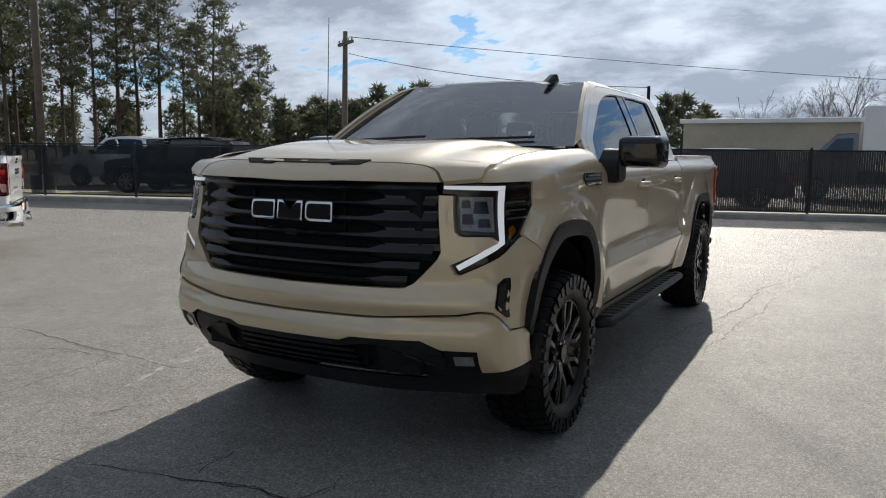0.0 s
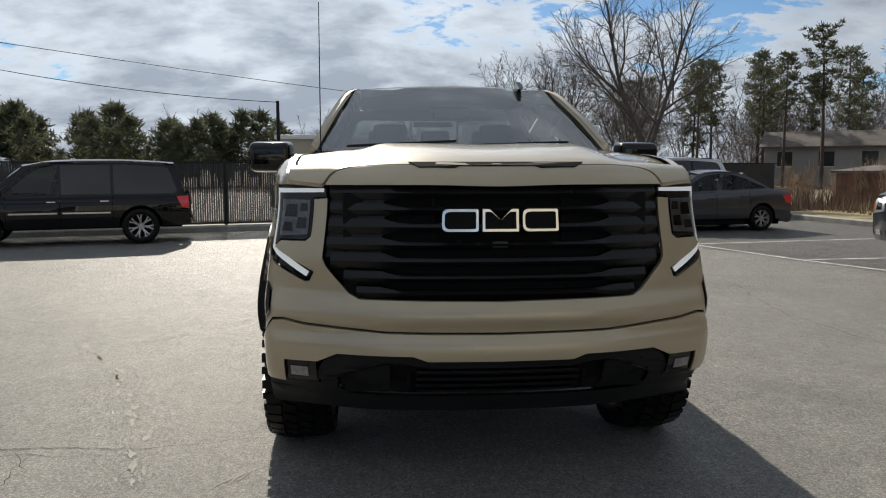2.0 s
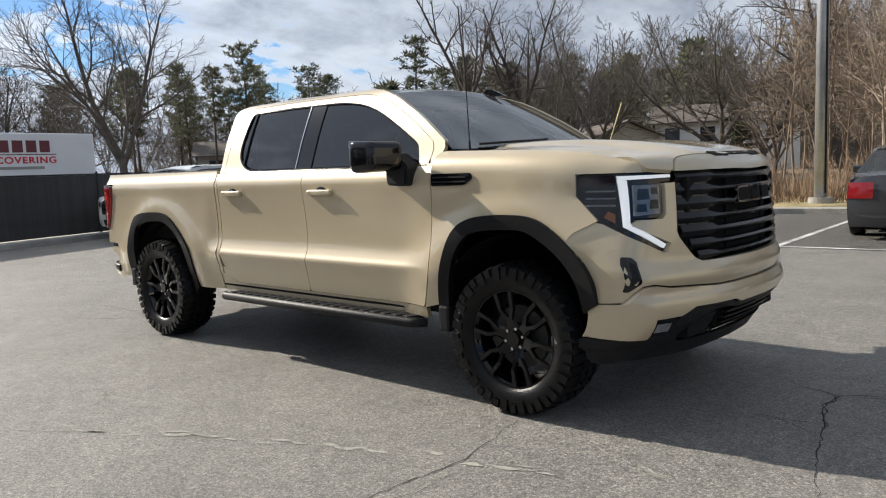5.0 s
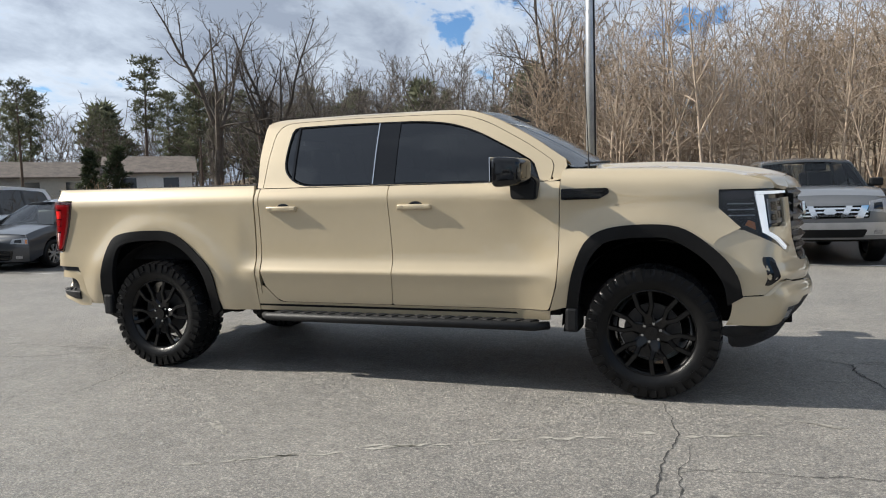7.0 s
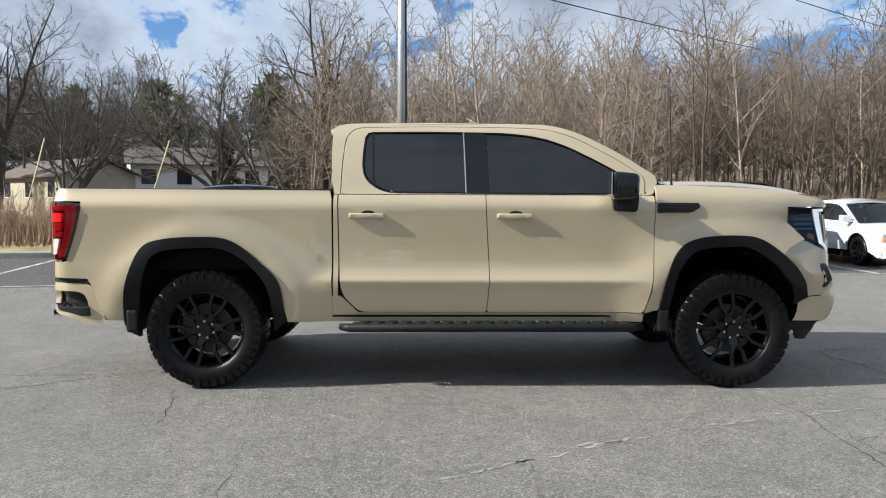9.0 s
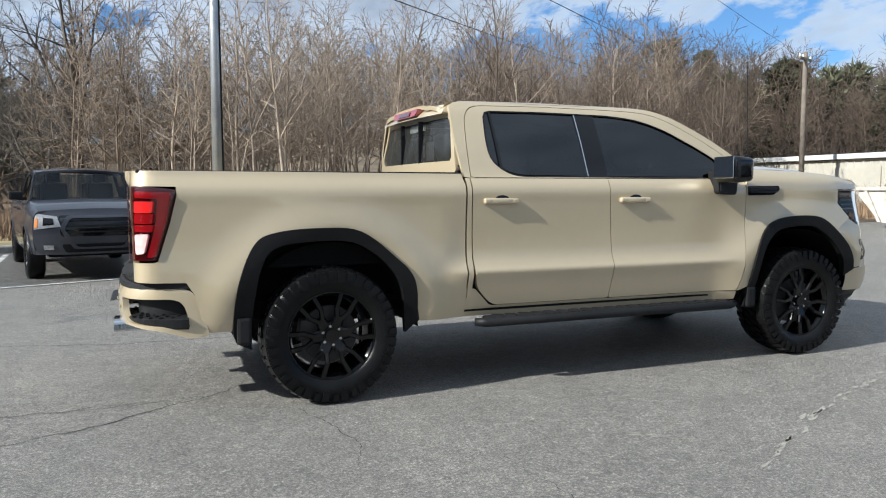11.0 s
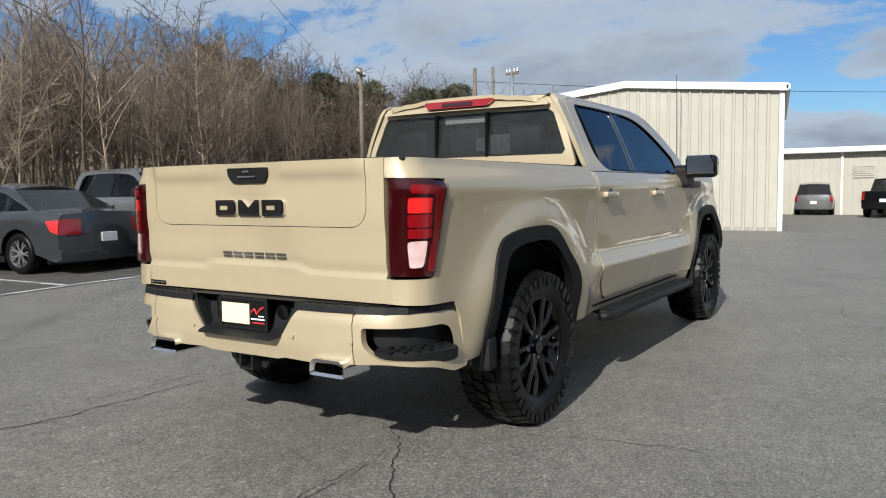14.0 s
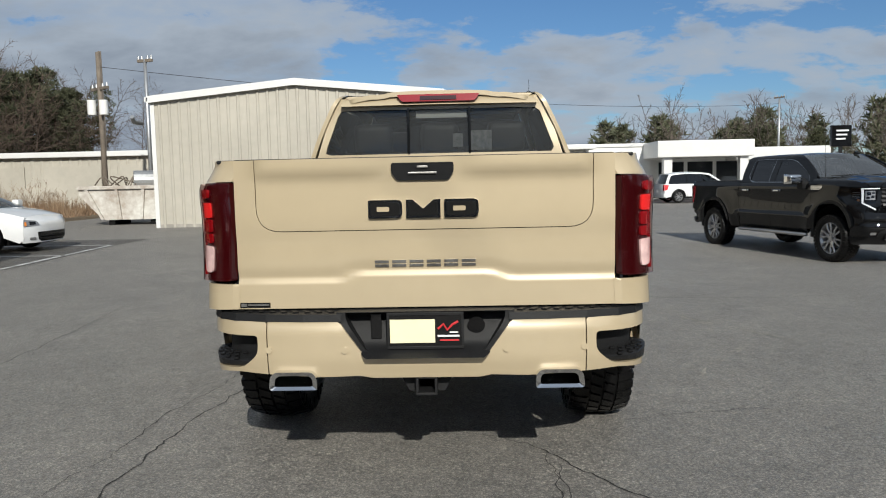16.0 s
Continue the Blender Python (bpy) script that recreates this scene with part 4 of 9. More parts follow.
        # cab corner behind the rear door
        panel("cab_corner", [(-0.945, 0.60), (-0.938, 0.80), (-0.945, 1.372), (-0.972, 1.372), (-0.975, 0.60)], m, (0.03, 0.05), P, T, inn)
        for nm, a, b in (("front_arch_moulding", arch_f, arch_fi), ("rear_arch_moulding", arch_r, arch_ri)):
            panel(nm, [tuple(p) for p in a] + [tuple(p) for p in reversed(b)], lambda x, z, s=s: (x, s * (side_y(x, max(z, 0.55)) + 0.016 - 0.03 * ease(0.62, 0.38, z)), z), (0.03, 0.03), M["moulding"], T, (0, -s * 0.045, 0), "dark grey plastic arch moulding")
        # mud flaps behind the arches
        for x0, z0 in ((1.335, 0.40), (-2.43, 0.395)):
            bm = bmesh.new()
            box(bm, (x0, min(s * 0.74, s * 0.985), z0), (x0 + 0.085, max(s * 0.74, s * 0.985), 0.56), 0.02)
            part("mud_flap", bm, M["trim"], T)
        # greenhouse: pillars, door frames, glass
        g = lambda x, z, s=s: (x, s * curve(z, GREEN), z)
        outer = rounded([(-0.972, 1.375), (1.30, 1.375), (1.352, 1.50), (1.10, 1.672), (0.80, 1.832), (0.60, 1.895), (0.30, 1.905), (-0.30, 1.912), (-0.90, 1.90), (-1.0, 1.87), (-1.0, 1.60)], [0.005, 0.01, 0.02, 0.1, 0.1, 0.08, 0.1, 0.1, 0.06, 0.03, 0.05], 3)
        mid = rounded([(-0.93, 1.375), (1.245, 1.375), (1.262, 1.50), (1.07, 1.633), (0.77, 1.80), (0.57, 1.862), (0.30, 1.873), (-0.30, 1.878), (-0.84, 1.868), (-0.905, 1.80), (-0.925, 1.60)], [0.005, 0.01, 0.03, 0.1, 0.1, 0.08, 0.1, 0.1, 0.08, 0.05, 0.05], 3)
        mid2 = [Vector(((p[0] - 0.1) * 0.9945 + 0.1, (p[1] - 1.60) * 0.987 + 1.60)) for p in mid]
        win = rounded([(-0.62, 1.382), (1.17, 1.376), (1.12, 1.508), (0.98, 1.592), (0.70, 1.738), (0.50, 1.803), (0.27, 1.830), (-0.30, 1.838), (-0.762, 1.832), (-0.785, 1.60), (-0.762, 1.475)], [0.10, 0.01, 0.02, 0.1, 0.1, 0.1, 0.1, 0.1, 0.05, 0.1, 0.10], 4)
        ring("cab_side_frame", outer, mid, g, P, T, inn, 110, 3)
        ring("door_window_frame", mid2, win, g, P, T, inn, 110, 3)
        win2 = [Vector(((p[0] - 0.15) * 0.99 + 0.15, (p[1] - 1.60) * 0.965 + 1.60)) for p in win]
        ring("window_seal", win, win2, lambda x, z, s=s: (x, s * (curve(z, GREEN) - 0.004), z), M["gloss"], T, (0, -s * 0.02, 0), 110, 1)
        panel("rear_door_window", rounded([(-0.60, 1.396), (-0.035, 1.392), (-0.045, 1.826), (-0.745, 1.820), (-0.768, 1.60), (-0.745, 1.48)], [0.1, 0.01, 0.01, 0.04, 0.1, 0.1]), lambda x, z, s=s: (x, s * (curve(z, GREEN) - 0.015), z), 0.1, M["glass"], T, (0, -s * 0.004, 0), "dark tinted glass")
        panel("front_door_window", [(0.13, 1.392), (1.155, 1.388), (1.10, 1.502), (0.97, 1.582), (0.69, 1.728), (0.49, 1.792), (0.27, 1.818), (0.12, 1.822)], lambda x, z, s=s: (x, s * (curve(z, GREEN) - 0.015), z), 0.1, M["glass"], T, (0, -s * 0.004, 0), "dark tinted glass")
        panel("centre_pillar_cover", [(-0.030, 1.388), (0.128, 1.386), (0.116, 1.828), (-0.042, 1.832)], lambda x, z, s=s: (x, s * (curve(z, GREEN) - 0.008), z), 0.1, M["gloss"], T, (0, -s * 0.02, 0), "gloss black pillar cover")
        panel("pillar_strip", [(-0.039, 1.390), (-0.031, 1.390), (-0.043, 1.828), (-0.051, 1.828)], lambda x, z, s=s: (x, s * (curve(z, GREEN) - 0.001), z), 0.1, M["chrome"], T, (0, -s * 0.012, 0), "bright strip")
        panel("quarter_divider", [(-0.70, 1.43), (-0.682, 1.42), (-0.70, 1.825), (-0.716, 1.825)], lambda x, z, s=s: (x, s * (curve(z, GREEN) - 0.003), z), 0.1, M["gloss"], T, (0, -s * 0.012, 0))
        # handles: pull, cup
        for door, hx in ((d1, 0.305), (d2, -0.738)):
            y = s * side_y(hx, 1.225)
            bm = bmesh.new()
            box(bm, (hx - 0.125, -0.014, -0.019), (hx + 0.125, 0.016, 0.019), 0.013, None, 3)
            for v in bm.verts:
                v.co.y += s * 0.024 - s * 0.9 * (v.co.x - hx) ** 2
                v.co.z += 1.225 - 0.03 * (v.co.x - hx) ** 2 * 4
                v.co.y += y
            h = part("door_handle", bm, P, door, "sand painted pull handle", True)
            bm = bmesh.new()
            bmesh.ops.create_uvsphere(bm, u_segments=16, v_segments=8, radius=1.0, matrix=pose(hx + 0.01, y - s * 0.004, 1.236) @ Matrix.Diagonal((0.062, 0.012, 0.034, 1)))
            part("handle_cup", bm, M["gloss"], door)
            for dx in (-0.10, 0.10):
                bm = bmesh.new()
                box(bm, (hx + dx - 0.02, min(y - s * 0.01, y + s * 0.03), 1.212), (hx + dx + 0.02, max(y - s * 0.01, y + s * 0.03), 1.236), 0.006)
                part("handle_mount", bm, P, door)
        # side vent on the fender
        vo = rounded([(1.318, 1.250), (1.56, 1.254), (1.622, 1.29), (1.612, 1.322), (1.318, 1.322)], 0.012, 2)
        v1 = panel("fender_vent", vo, lambda x, z, s=s: (x, s * (fender_y(x, z) + 0.010), z), 0.03, M["gloss"], T, (0, -s * 0.02, 0), "gloss black vent")
        for z0 in (1.271, 1.296):
            panel("vent_blade", [(1.335, z0), (1.575, z0), (1.585, z0 + 0.009), (1.335, z0 + 0.009)], lambda x, z, s=s: (x, s * (fender_y(x, z) + 0.018), z), 0.06, M["trim"], v1, (0, -s * 0.012, 0))
        # door mirror
        bm = bmesh.new()
        box(bm, (0.945, -0.135, -0.100), (1.125, 0.135, 0.092), 0.045, None, 4)
        for v in bm.verts:
            k = (v.co.x - 0.945) / 0.18
            v.co.z *= 1 - 0.16 * max(0, k) ** 1.5
            v.co.y *= 1 - 0.12 * max(0, k)
            v.co.x -= 0.12 * (v.co.y * s + 0.135) * s * s
            v.co += Vector((0.02, s * 1.135, 1.440))
        mr = part("door_mirror", bm, M["gloss"], T, "gloss black mirror housing", True)
        bm = bmesh.new()
        box(bm, (0.952, -0.112, -0.080), (0.958, 0.112, 0.074), 0.004)
        for v in bm.verts:
            v.co.x -= 0.12 * (v.co.y * s + 0.135)
            v.co += Vector((0.0, s * 1.135, 1.455))
        part("mirror_glass", bm, M["mirror"], mr)
        bm = bmesh.new()
        box(bm, (-0.012, -0.006, -0.028), (0.012, 0.006, 0.028), 0.004, pose(1.108, s * 1.195, 1.46, 0, 0, s * 10))
        part("turn_signal", bm, M["reverse"], mr)
        bm = bmesh.new()
        extrude_poly(bm, rounded([(1.0, 1.262), (1.165, 1.255), (1.175, 1.38), (1.06, 1.46), (0.99, 1.43)], 0.03), lambda x, z: (x, s * 1.035, z), (0, -s * 0.12, 0), 0.012)
        part("mirror_arm", bm, M["trim"], mr)
        # running board with raised pads
        bm = bmesh.new()
        tube(bm, [(-0.92, s * 0.97, 0.436), (-0.86, s * 1.012, 0.436), (1.14, s * 1.012, 0.436), (1.225, s * 0.96, 0.436)], [0.026, 0.031, 0.031, 0.027], 12)
        box(bm, (-0.84, min(s * 0.90, s * 1.022), 0.440), (1.15, max(s * 0.90, s * 1.022), 0.464), 0.010)
        rb = part("running_board", bm, M["trim"], T, "black tubular side step", True)
        pad = None
        for k in range(20):
            if pad is None:
                bm = bmesh.new()
                box(bm, (-0.036, -0.05, 0), (0.036, 0.05, 0.009), 0.004)
                pad = part("step_pad", bm, M["trim"], rb)
                o = pad
            else:
                o = new("step_pad", pad.data); o.parent = rb
            o.matrix_basis = pose(-0.76 + k * 0.098, s * 0.962, 0.463, 0, 0, s * 22)
        for x in (-0.7, 0.1, 0.95):
            bm = bmesh.new()
            tube(bm, [(x, s * 0.98, 0.42), (x, s * 0.72, 0.46)], 0.018, 6)
            part("step_bracket", bm, M["under"], rb)
        # wheel wells
        for a in (AXLE, -AXLE):
            bm = bmesh.new()
            n = 20
            A, B = [], []
            for k in range(n + 1):
                t = math.pi * (k / n)
                x, z = a + 0.565 * math.cos(t), 0.43 + 0.555 * math.sin(t)
                A.append(bm.verts.new((x, s * 0.945, z))); B.append(bm.verts.new((x, s * 0.52, z)))
            for k in range(n):
                bm.faces.new((A[k], A[k + 1], B[k + 1], B[k]))
            bm.faces.new(B)
            part("wheel_liner", bm, M["under"], T)
        for a in (AXLE, -AXLE):
            add_wheel(T, (a, s * 0.868, 0.417), s > 0, meshes, 11 + 37 * (a > 0) + 20 * s)

    # --- roof, windscreen, rear window ---
    def roof(x, y):
        z = 1.932 - 0.055 * (abs(y) / 0.62) ** 3 - 0.045 * ease(0.3, 0.85, x) ** 1.0 - 0.03 * ease(0.6, 1.05, -x)
        z -= 0.008 * math.exp(-((abs(y) - 0.38) / 0.035) ** 2)
        return (x, y, z)
    rp = rounded([(-1.035, -0.60), (0.62, -0.60), (0.72, -0.35), (0.74, 0.0), (0.72, 0.35), (0.62, 0.60), (-1.035, 0.60)], [0.05, 0.04, 0.2, 0.2, 0.2, 0.04, 0.05], 3)
    panel("roof", rp, roof, (0.08, 0.04), P, T, (0, 0, -0.03))
    for s in (-1, 1):
        # roof rail between the side frame and the roof
        bm = bmesh.new()
        A = [bm.verts.new((x, s * 0.592, roof(x, 0.592)[2] - 0.004)) for x in (-1.0, -0.5, 0, 0.4, 0.62)]
        B = [bm.verts.new((x, s * 0.645, curve(x, [(-1.0, 1.885), (-0.5, 1.896), (0, 1.897), (0.4, 1.893), (0.62, 1.876)]))) for x in (-1.0, -0.5, 0, 0.4, 0.62)]
        for i in range(4):
            bm.faces.new((A[i], A[i + 1], B[i + 1], B[i]))
        part("roof_rail", bm, P, T, smooth=True)

    def shield(v, y):
        """v: 0 at the cowl, 1 at the roof."""
        bow = 1 - (abs(y) / 0.845) ** 2
        x0, x1 = 1.36 + 0.20 * bow, 0.62 + 0.11 * bow
        z0, z1 = 1.462, 1.878 + 0.022 * bow
        return (x0 + (x1 - x0) * v, y * (1.0 - 0.205 * v), z0 + (z1 - z0) * v + 0.035 * math.sin(math.pi * v) * 0.6)
    panel("windscreen", [(0, -0.832), (1, -0.802), (1, 0.802), (0, 0.832)], shield, (0.125, 0.08), M["screen"], T, (-0.004, 0, -0.003), "windscreen with a faint pale haze")
    for s in (-1, 1):
        bm = bmesh.new()
        A = [bm.verts.new(Vector(shield(k / 8, s * (0.832 - 0.028 * k / 8))) + Vector((0.0, 0, 0.004))) for k in range(9)]
        B = [bm.verts.new((0.0, 0, 0)) for k in range(9)]
        for k in range(9):
            x = 1.352 + (0.60 - 1.352) * k / 8
            z = curve(x, [(0.60, 1.895), (0.80, 1.832), (1.10, 1.672), (1.352, 1.50)])
            B[k].co = (x, s * curve(z, GREEN), z)
        for k in range(8):
            bm.faces.new((A[k], A[k + 1], B[k + 1], B[k]))
        part("windscreen_pillar", bm, P, T, smooth=True)
    bm = bmesh.new()
    box(bm, (1.33, -0.80, 1.40), (1.60, 0.80, 1.458), 0.01)
    for v in bm.verts:
        v.co.x -= 0.20 * (v.co.y / 0.8) ** 2 * 0.9
    part("cowl", bm, M["trim"], T)
    for y0, y1 in ((-0.66, -0.05), (0.02, 0.62)):
        bm = bmesh.new()
        tube(bm, [Vector(shield(0.03 + 0.05 * k / 6, y0 + (y1 - y0) * k / 6)) + Vector((0.012, 0, 0.012)) for k in range(7)], 0.008, 6)
        part("wiper", bm, M["trim"], T)

    def back(y, z):
        return (-1.0 - 0.035 * ease(1.80, 1.45, z) + 0.03 * (abs(y) / 0.8) ** 2, y, z)
    outer = rounded([(-0.845, 1.40), (0.845, 1.40), (0.70, 1.865), (-0.70, 1.865)], 0.03)
    inner = rounded([(-0.775, 1.49), (0.775, 1.49), (0.665, 1.785), (-0.665, 1.785)], 0.03)
    ring("cab_back", outer, inner, back, P, T, (0.03, 0, 0), 80, 2)
    for y0, y1, nm in ((-0.775, -0.205, "rear_window"), (-0.20, 0.20, "rear_slider"), (0.205, 0.775, "rear_window")):
        o = [(y0, 1.49), (y1, 1.49), (y1 if abs(y1) < 0.5 else y1 * 0.858, 1.785), (y0 if abs(y0) < 0.5 else y0 * 0.858, 1.785)]
        panel(nm, o, lambda y, z: (back(y, z)[0] + 0.012, y, z), 0.1, M["rear_glass"], T, (0.004, 0, 0), "dark privacy glass")
    for y in (-0.203, 0.203):
        bm = bmesh.new()
        box(bm, (-1.035, y - 0.008, 1.485), (-1.0, y + 0.008, 1.79), 0.003)
        part("slider_frame", bm, M["gloss"], T)
    bm = bmesh.new()
    box(bm, (-0.975, -0.185, 1.728), (-0.972, 0.155, 1.775))
    part("window_notice", bm, M["white_mark"], T, "pale paper strip behind the glass")
    for y0, y1, z0, z1 in ((-0.352, -0.20, 1.508, 1.640), (-0.158, -0.09, 1.532, 1.622)):
        bm = bmesh.new()
        box(bm, (-0.972, y0, z0), (-0.969, y1, z1))
        part("window_notice", bm, M["reflector"], T, "grey paper sheet behind the glass")
    # roof lip with the high brake light
    panel("roof_lip", rounded([(-0.66, 1.80), (0.66, 1.80), (0.62, 1.868), (-0.62, 1.868)], 0.02), lambda y, z: (-1.062 + 0.05 * ease(1.80, 1.87, z) + 0.04 * (abs(y) / 0.7) ** 2, y, z + 0.01), (0.08, 0.02), P, T, (0.07, 0, 0.0))
    bl = panel("high_brake_light", rounded([(-0.24, 1.822), (0.24, 1.822), (0.275, 1.87), (-0.275, 1.87)], 0.012, 2), lambda y, z: (-1.078 + 0.3 * (z - 1.82), y, z + 0.006), 0.1, M["red"], T, (0.05, 0, 0), "red lens")
    panel("lamp_window", [(-0.12, 1.832), (0.12, 1.832), (0.12, 1.858), (-0.12, 1.858)], lambda y, z: (-1.084 + 0.3 * (z - 1.82), y, z + 0.006), 0.1, M["smoke_red"], bl, (0.006, 0, 0))
    bm = bmesh.new()
    extrude_poly(bm, [(0.60, 0.0), (0.82, 0.0), (0.70, 0.055), (0.645, 0.062)], lambda a, b: (a, 0.445 + 0.018, 1.878 + b), (0, -0.036, 0), 0.008)
    part("roof_antenna", bm, M["gloss"], T, "shark-fin antenna")
    bm = bmesh.new()
    tube(bm, [(1.47, -0.80, 1.43), (1.468, -0.80, 1.50)], [0.012, 0.006], 8)
    tube(bm, [(1.468, -0.80, 1.49), (1.44, -0.80, 2.27)], [0.0035, 0.0022], 6)
    part("whip_antenna", bm, M["trim"], T, "thin black whip antenna")

    # --- bonnet ---
    S1 = HOOD_T[-1][0]
    cut = next(a for a, b, c in HOOD_T if c < 1.37) - 0.022
    hood = rounded([(0.02, -0.845), (S1 - 0.02, -0.845), (S1 - 0.004, -0.70), (cut + 0.045, -0.665), (cut, -0.58), (cut, 0.58), (cut + 0.045, 0.665), (S1 - 0.004, 0.70), (S1 - 0.02, 0.845), (0.02, 0.845)], [0.01, 0.02, 0.01, 0.05, 0.06, 0.06, 0.05, 0.01, 0.02, 0.01])
    panel("bonnet", hood, hood_map, (0.05, 0.04), P, T, (-0.015, 0, -0.016))
    front = rounded([(cut + 0.007, -0.57), (cut + 0.05, -0.655), (S1, -0.69), (S1, 0.69), (cut + 0.05, 0.655), (cut + 0.007, 0.57)], [0.06, 0.05, 0.005, 0.005, 0.05, 0.06])
    panel("bonnet_face", front, hood_map, (0.02, 0.04), P, T, (-0.03, 0, 0))
    bm = bmesh.new()
    sc = [(cut - 0.012, -0.355), (cut + 0.026, -0.315), (cut + 0.026, -0.175), (cut + 0.010, -0.15), (cut + 0.010, 0.15), (cut + 0.026, 0.175), (cut + 0.026, 0.315), (cut - 0.012, 0.355)]
    extrude_poly(bm, sc, lambda a, b: Vector(hood_map(a, b)) + Vector((0.003, 0, 0.004)), (-0.012, 0, -0.012))
    part("bonnet_scoop", bm, M["under"], T, "matt black scoop slot")

    # --- nose ---
    upper = [(0, 0.714), (0.45, 0.718), (0.80, 0.740), (0.89, 0.757), (0.945, 0.750), (0.995, 0.702), (1.045, 0.670), (1.205, 0.658), (1.235, 0.80), (1.285, 0.895), (1.318, 0.950), (1.318, 0.988), (1.172, 1.058), (1.13, 1.050),
             (1.02, 0.998), (0.80, 0.903), (0.778, 0.907), (0.762, 0.946), (0.978, 1.040), (0.942, 1.067), (0.818, 1.067), (0.794, 1.087), (0.794, 1.238), (0.732, 1.241), (0.730, 1.0), (0.712, 0.970), (0.61, 0.865), (0.565, 0.842), (0, 0.836)]
    panel("upper_bumper", upper + [(-a, b) for a, b in reversed(upper[1:-1])], nose_map, (0.035, 0.02), P, T, (-0.03, 0, 0))
    lower = [(0, 0.707), (0.45, 0.711), (0.80, 0.732), (0.888, 0.749), (0.942, 0.742), (0.990, 0.695), (1.042, 0.662), (1.222, 0.650), (1.195, 0.484), (0.888, 0.480), (0.888, 0.584), (0.745, 0.587), (0.66, 0.626), (0.345, 0.626), (0.29, 0.606), (0, 0.606)]
    lb = lambda u, z: Vector(nose_map(u, z)) + Vector((0.018, 0, 0))
    panel("lower_bumper", [(a, b) for a, b in lower] + [(-a, b) for a, b in reversed(lower[1:-1])], lb, (0.035, 0.02), P, T, (-0.035, 0, 0))
    # shadow gap behind the two bumper shells
    panel("bumper_gap", [(-1.2, 0.60), (1.2, 0.60), (1.2, 0.80), (-1.2, 0.80)], lambda u, z: Vector(nose_map(u, z)) + Vector((-0.022, 0, 0)), (0.1, 0.05), M["under"], T, (-0.02, 0, 0))
    # chrome-less grille
    gr = panel("grille", rounded([(-0.735, 1.288), (-0.735, 1.0), (-0.58, 0.845), (0.58, 0.845), (0.735, 1.0), (0.735, 1.288)], [0.01, 0.04, 0.05, 0.05, 0.04, 0.01]), lambda u, z: nose_map(u, z, 0.055), 0.08, M["under"], T, (-0.02, 0, 0), "black grille")
    half_w = lambda z: 0.73 if z > 1.0 else 0.73 - (1.0 - z) * 0.95
    for z0, hh in ((1.262, 0.024), (1.196, 0.021), (1.128, 0.026), (1.058, 0.023), (0.992, 0.026), (0.926, 0.022), (0.868, 0.018)):
        w = half_w(z0 - 0.02) - 0.01
        o = [(-w, z0 - hh), (w, z0 - hh), (w, z0 + hh), (-w, z0 + hh)]
        bm = bmesh.new()
        n = 24
        A, B, C, D = [], [], [], []
        for k in range(n + 1):
            u = -w + 2 * w * k / n
            e = hh * (0.75 * ease(0.40, 0.47, abs(u)) - 0.40)
            A.append(bm.verts.new(nose_map(u, z0 + hh + e, 0.012))); B.append(bm.verts.new(nose_map(u, z0 + hh * 0.1, 0.0)))
            C.append(bm.verts.new(nose_map(u, z0 - hh - e * 0.6, 0.022))); D.append(bm.verts.new(nose_map(u, z0 + hh + e, 0.055)))
        for k in range(n):
            for X, Y in ((A, B), (B, C), (D, A)):
                bm.faces.new((X[k], X[k + 1], Y[k + 1], Y[k]))
        part("grille_bar", bm, M["grille_black"], gr)
    for s in (-1, 1):
        for z0 in (1.228, 1.162, 1.094, 1.024):
            panel("grille_end", [(s * 0.50, z0 - 0.02), (s * 0.72, z0 - 0.02), (s * 0.72, z0 + 0.02), (s * 0.46, z0 + 0.02)], lambda u, z: nose_map(u, z, 0.02), 0.1, M["grille_black"], gr, (-0.02, 0, 0))
        bm = bmesh.new()
        box(bm, (2.735, s * 0.26 - 0.006, 0.86), (2.755, s * 0.26 + 0.006, 1.28))
        part("grille_strut", bm, M["under"], gr)
    bm = bmesh.new()
    box(bm, (2.775, -0.032, 1.045), (2.805, 0.032, 1.075), 0.006)
    part("front_camera", bm, M["gloss"], gr)
    badge(gr, "emblem", lambda u, v: nose_map(u, v), (0.014, 0, 0), (0.0, 1.158), 0.478, 0.088, M["chrome"], M["under"], "chrome-edged black emblem shape")
    for s in (-1, 1):
        hs = [(1.247, 1.289), (0.738, 1.292), (0.738, 1.247), (0.80, 1.244), (0.80, 1.090), (0.822, 1.073), (0.945, 1.073), (0.985, 1.042), (0.768, 0.947), (0.782, 0.914), (0.80, 0.910), (1.022, 1.005), (1.13, 1.060), (1.25, 1.175)]
        hl = panel("headlight", [(s * a, b) for a, b in hs], lambda u, z: nose_map(u, z, 0.02), 0.04, M["gloss"], T, (-0.05, 0, 0), "black headlight with white daytime light")
        for dr in (((0.748, 1.281), (0.748, 1.266), (1.035, 1.261), (1.035, 1.281)), ((0.994, 1.2605), (0.984, 1.0490), (1.010, 1.0355), (1.035, 1.2605)), ((0.984, 1.0485), (0.785, 0.943), (0.795, 0.924), (1.010, 1.035))):
            panel("daytime_light", [(s * a, b) for a, b in dr], lambda u, z: nose_map(u, z, 0.008), 0.04, M["drl"], hl, (-0.012, 0, 0), "lit white light bar")
        panel("lamp_lens", [(s * a, b) for a, b in ((0.812, 1.238), (0.968, 1.238), (0.964, 1.082), (0.812, 1.090))], lambda u, z: nose_map(u, z, 0.004), 0.05, M["lens"], hl, (-0.003, 0, 0))
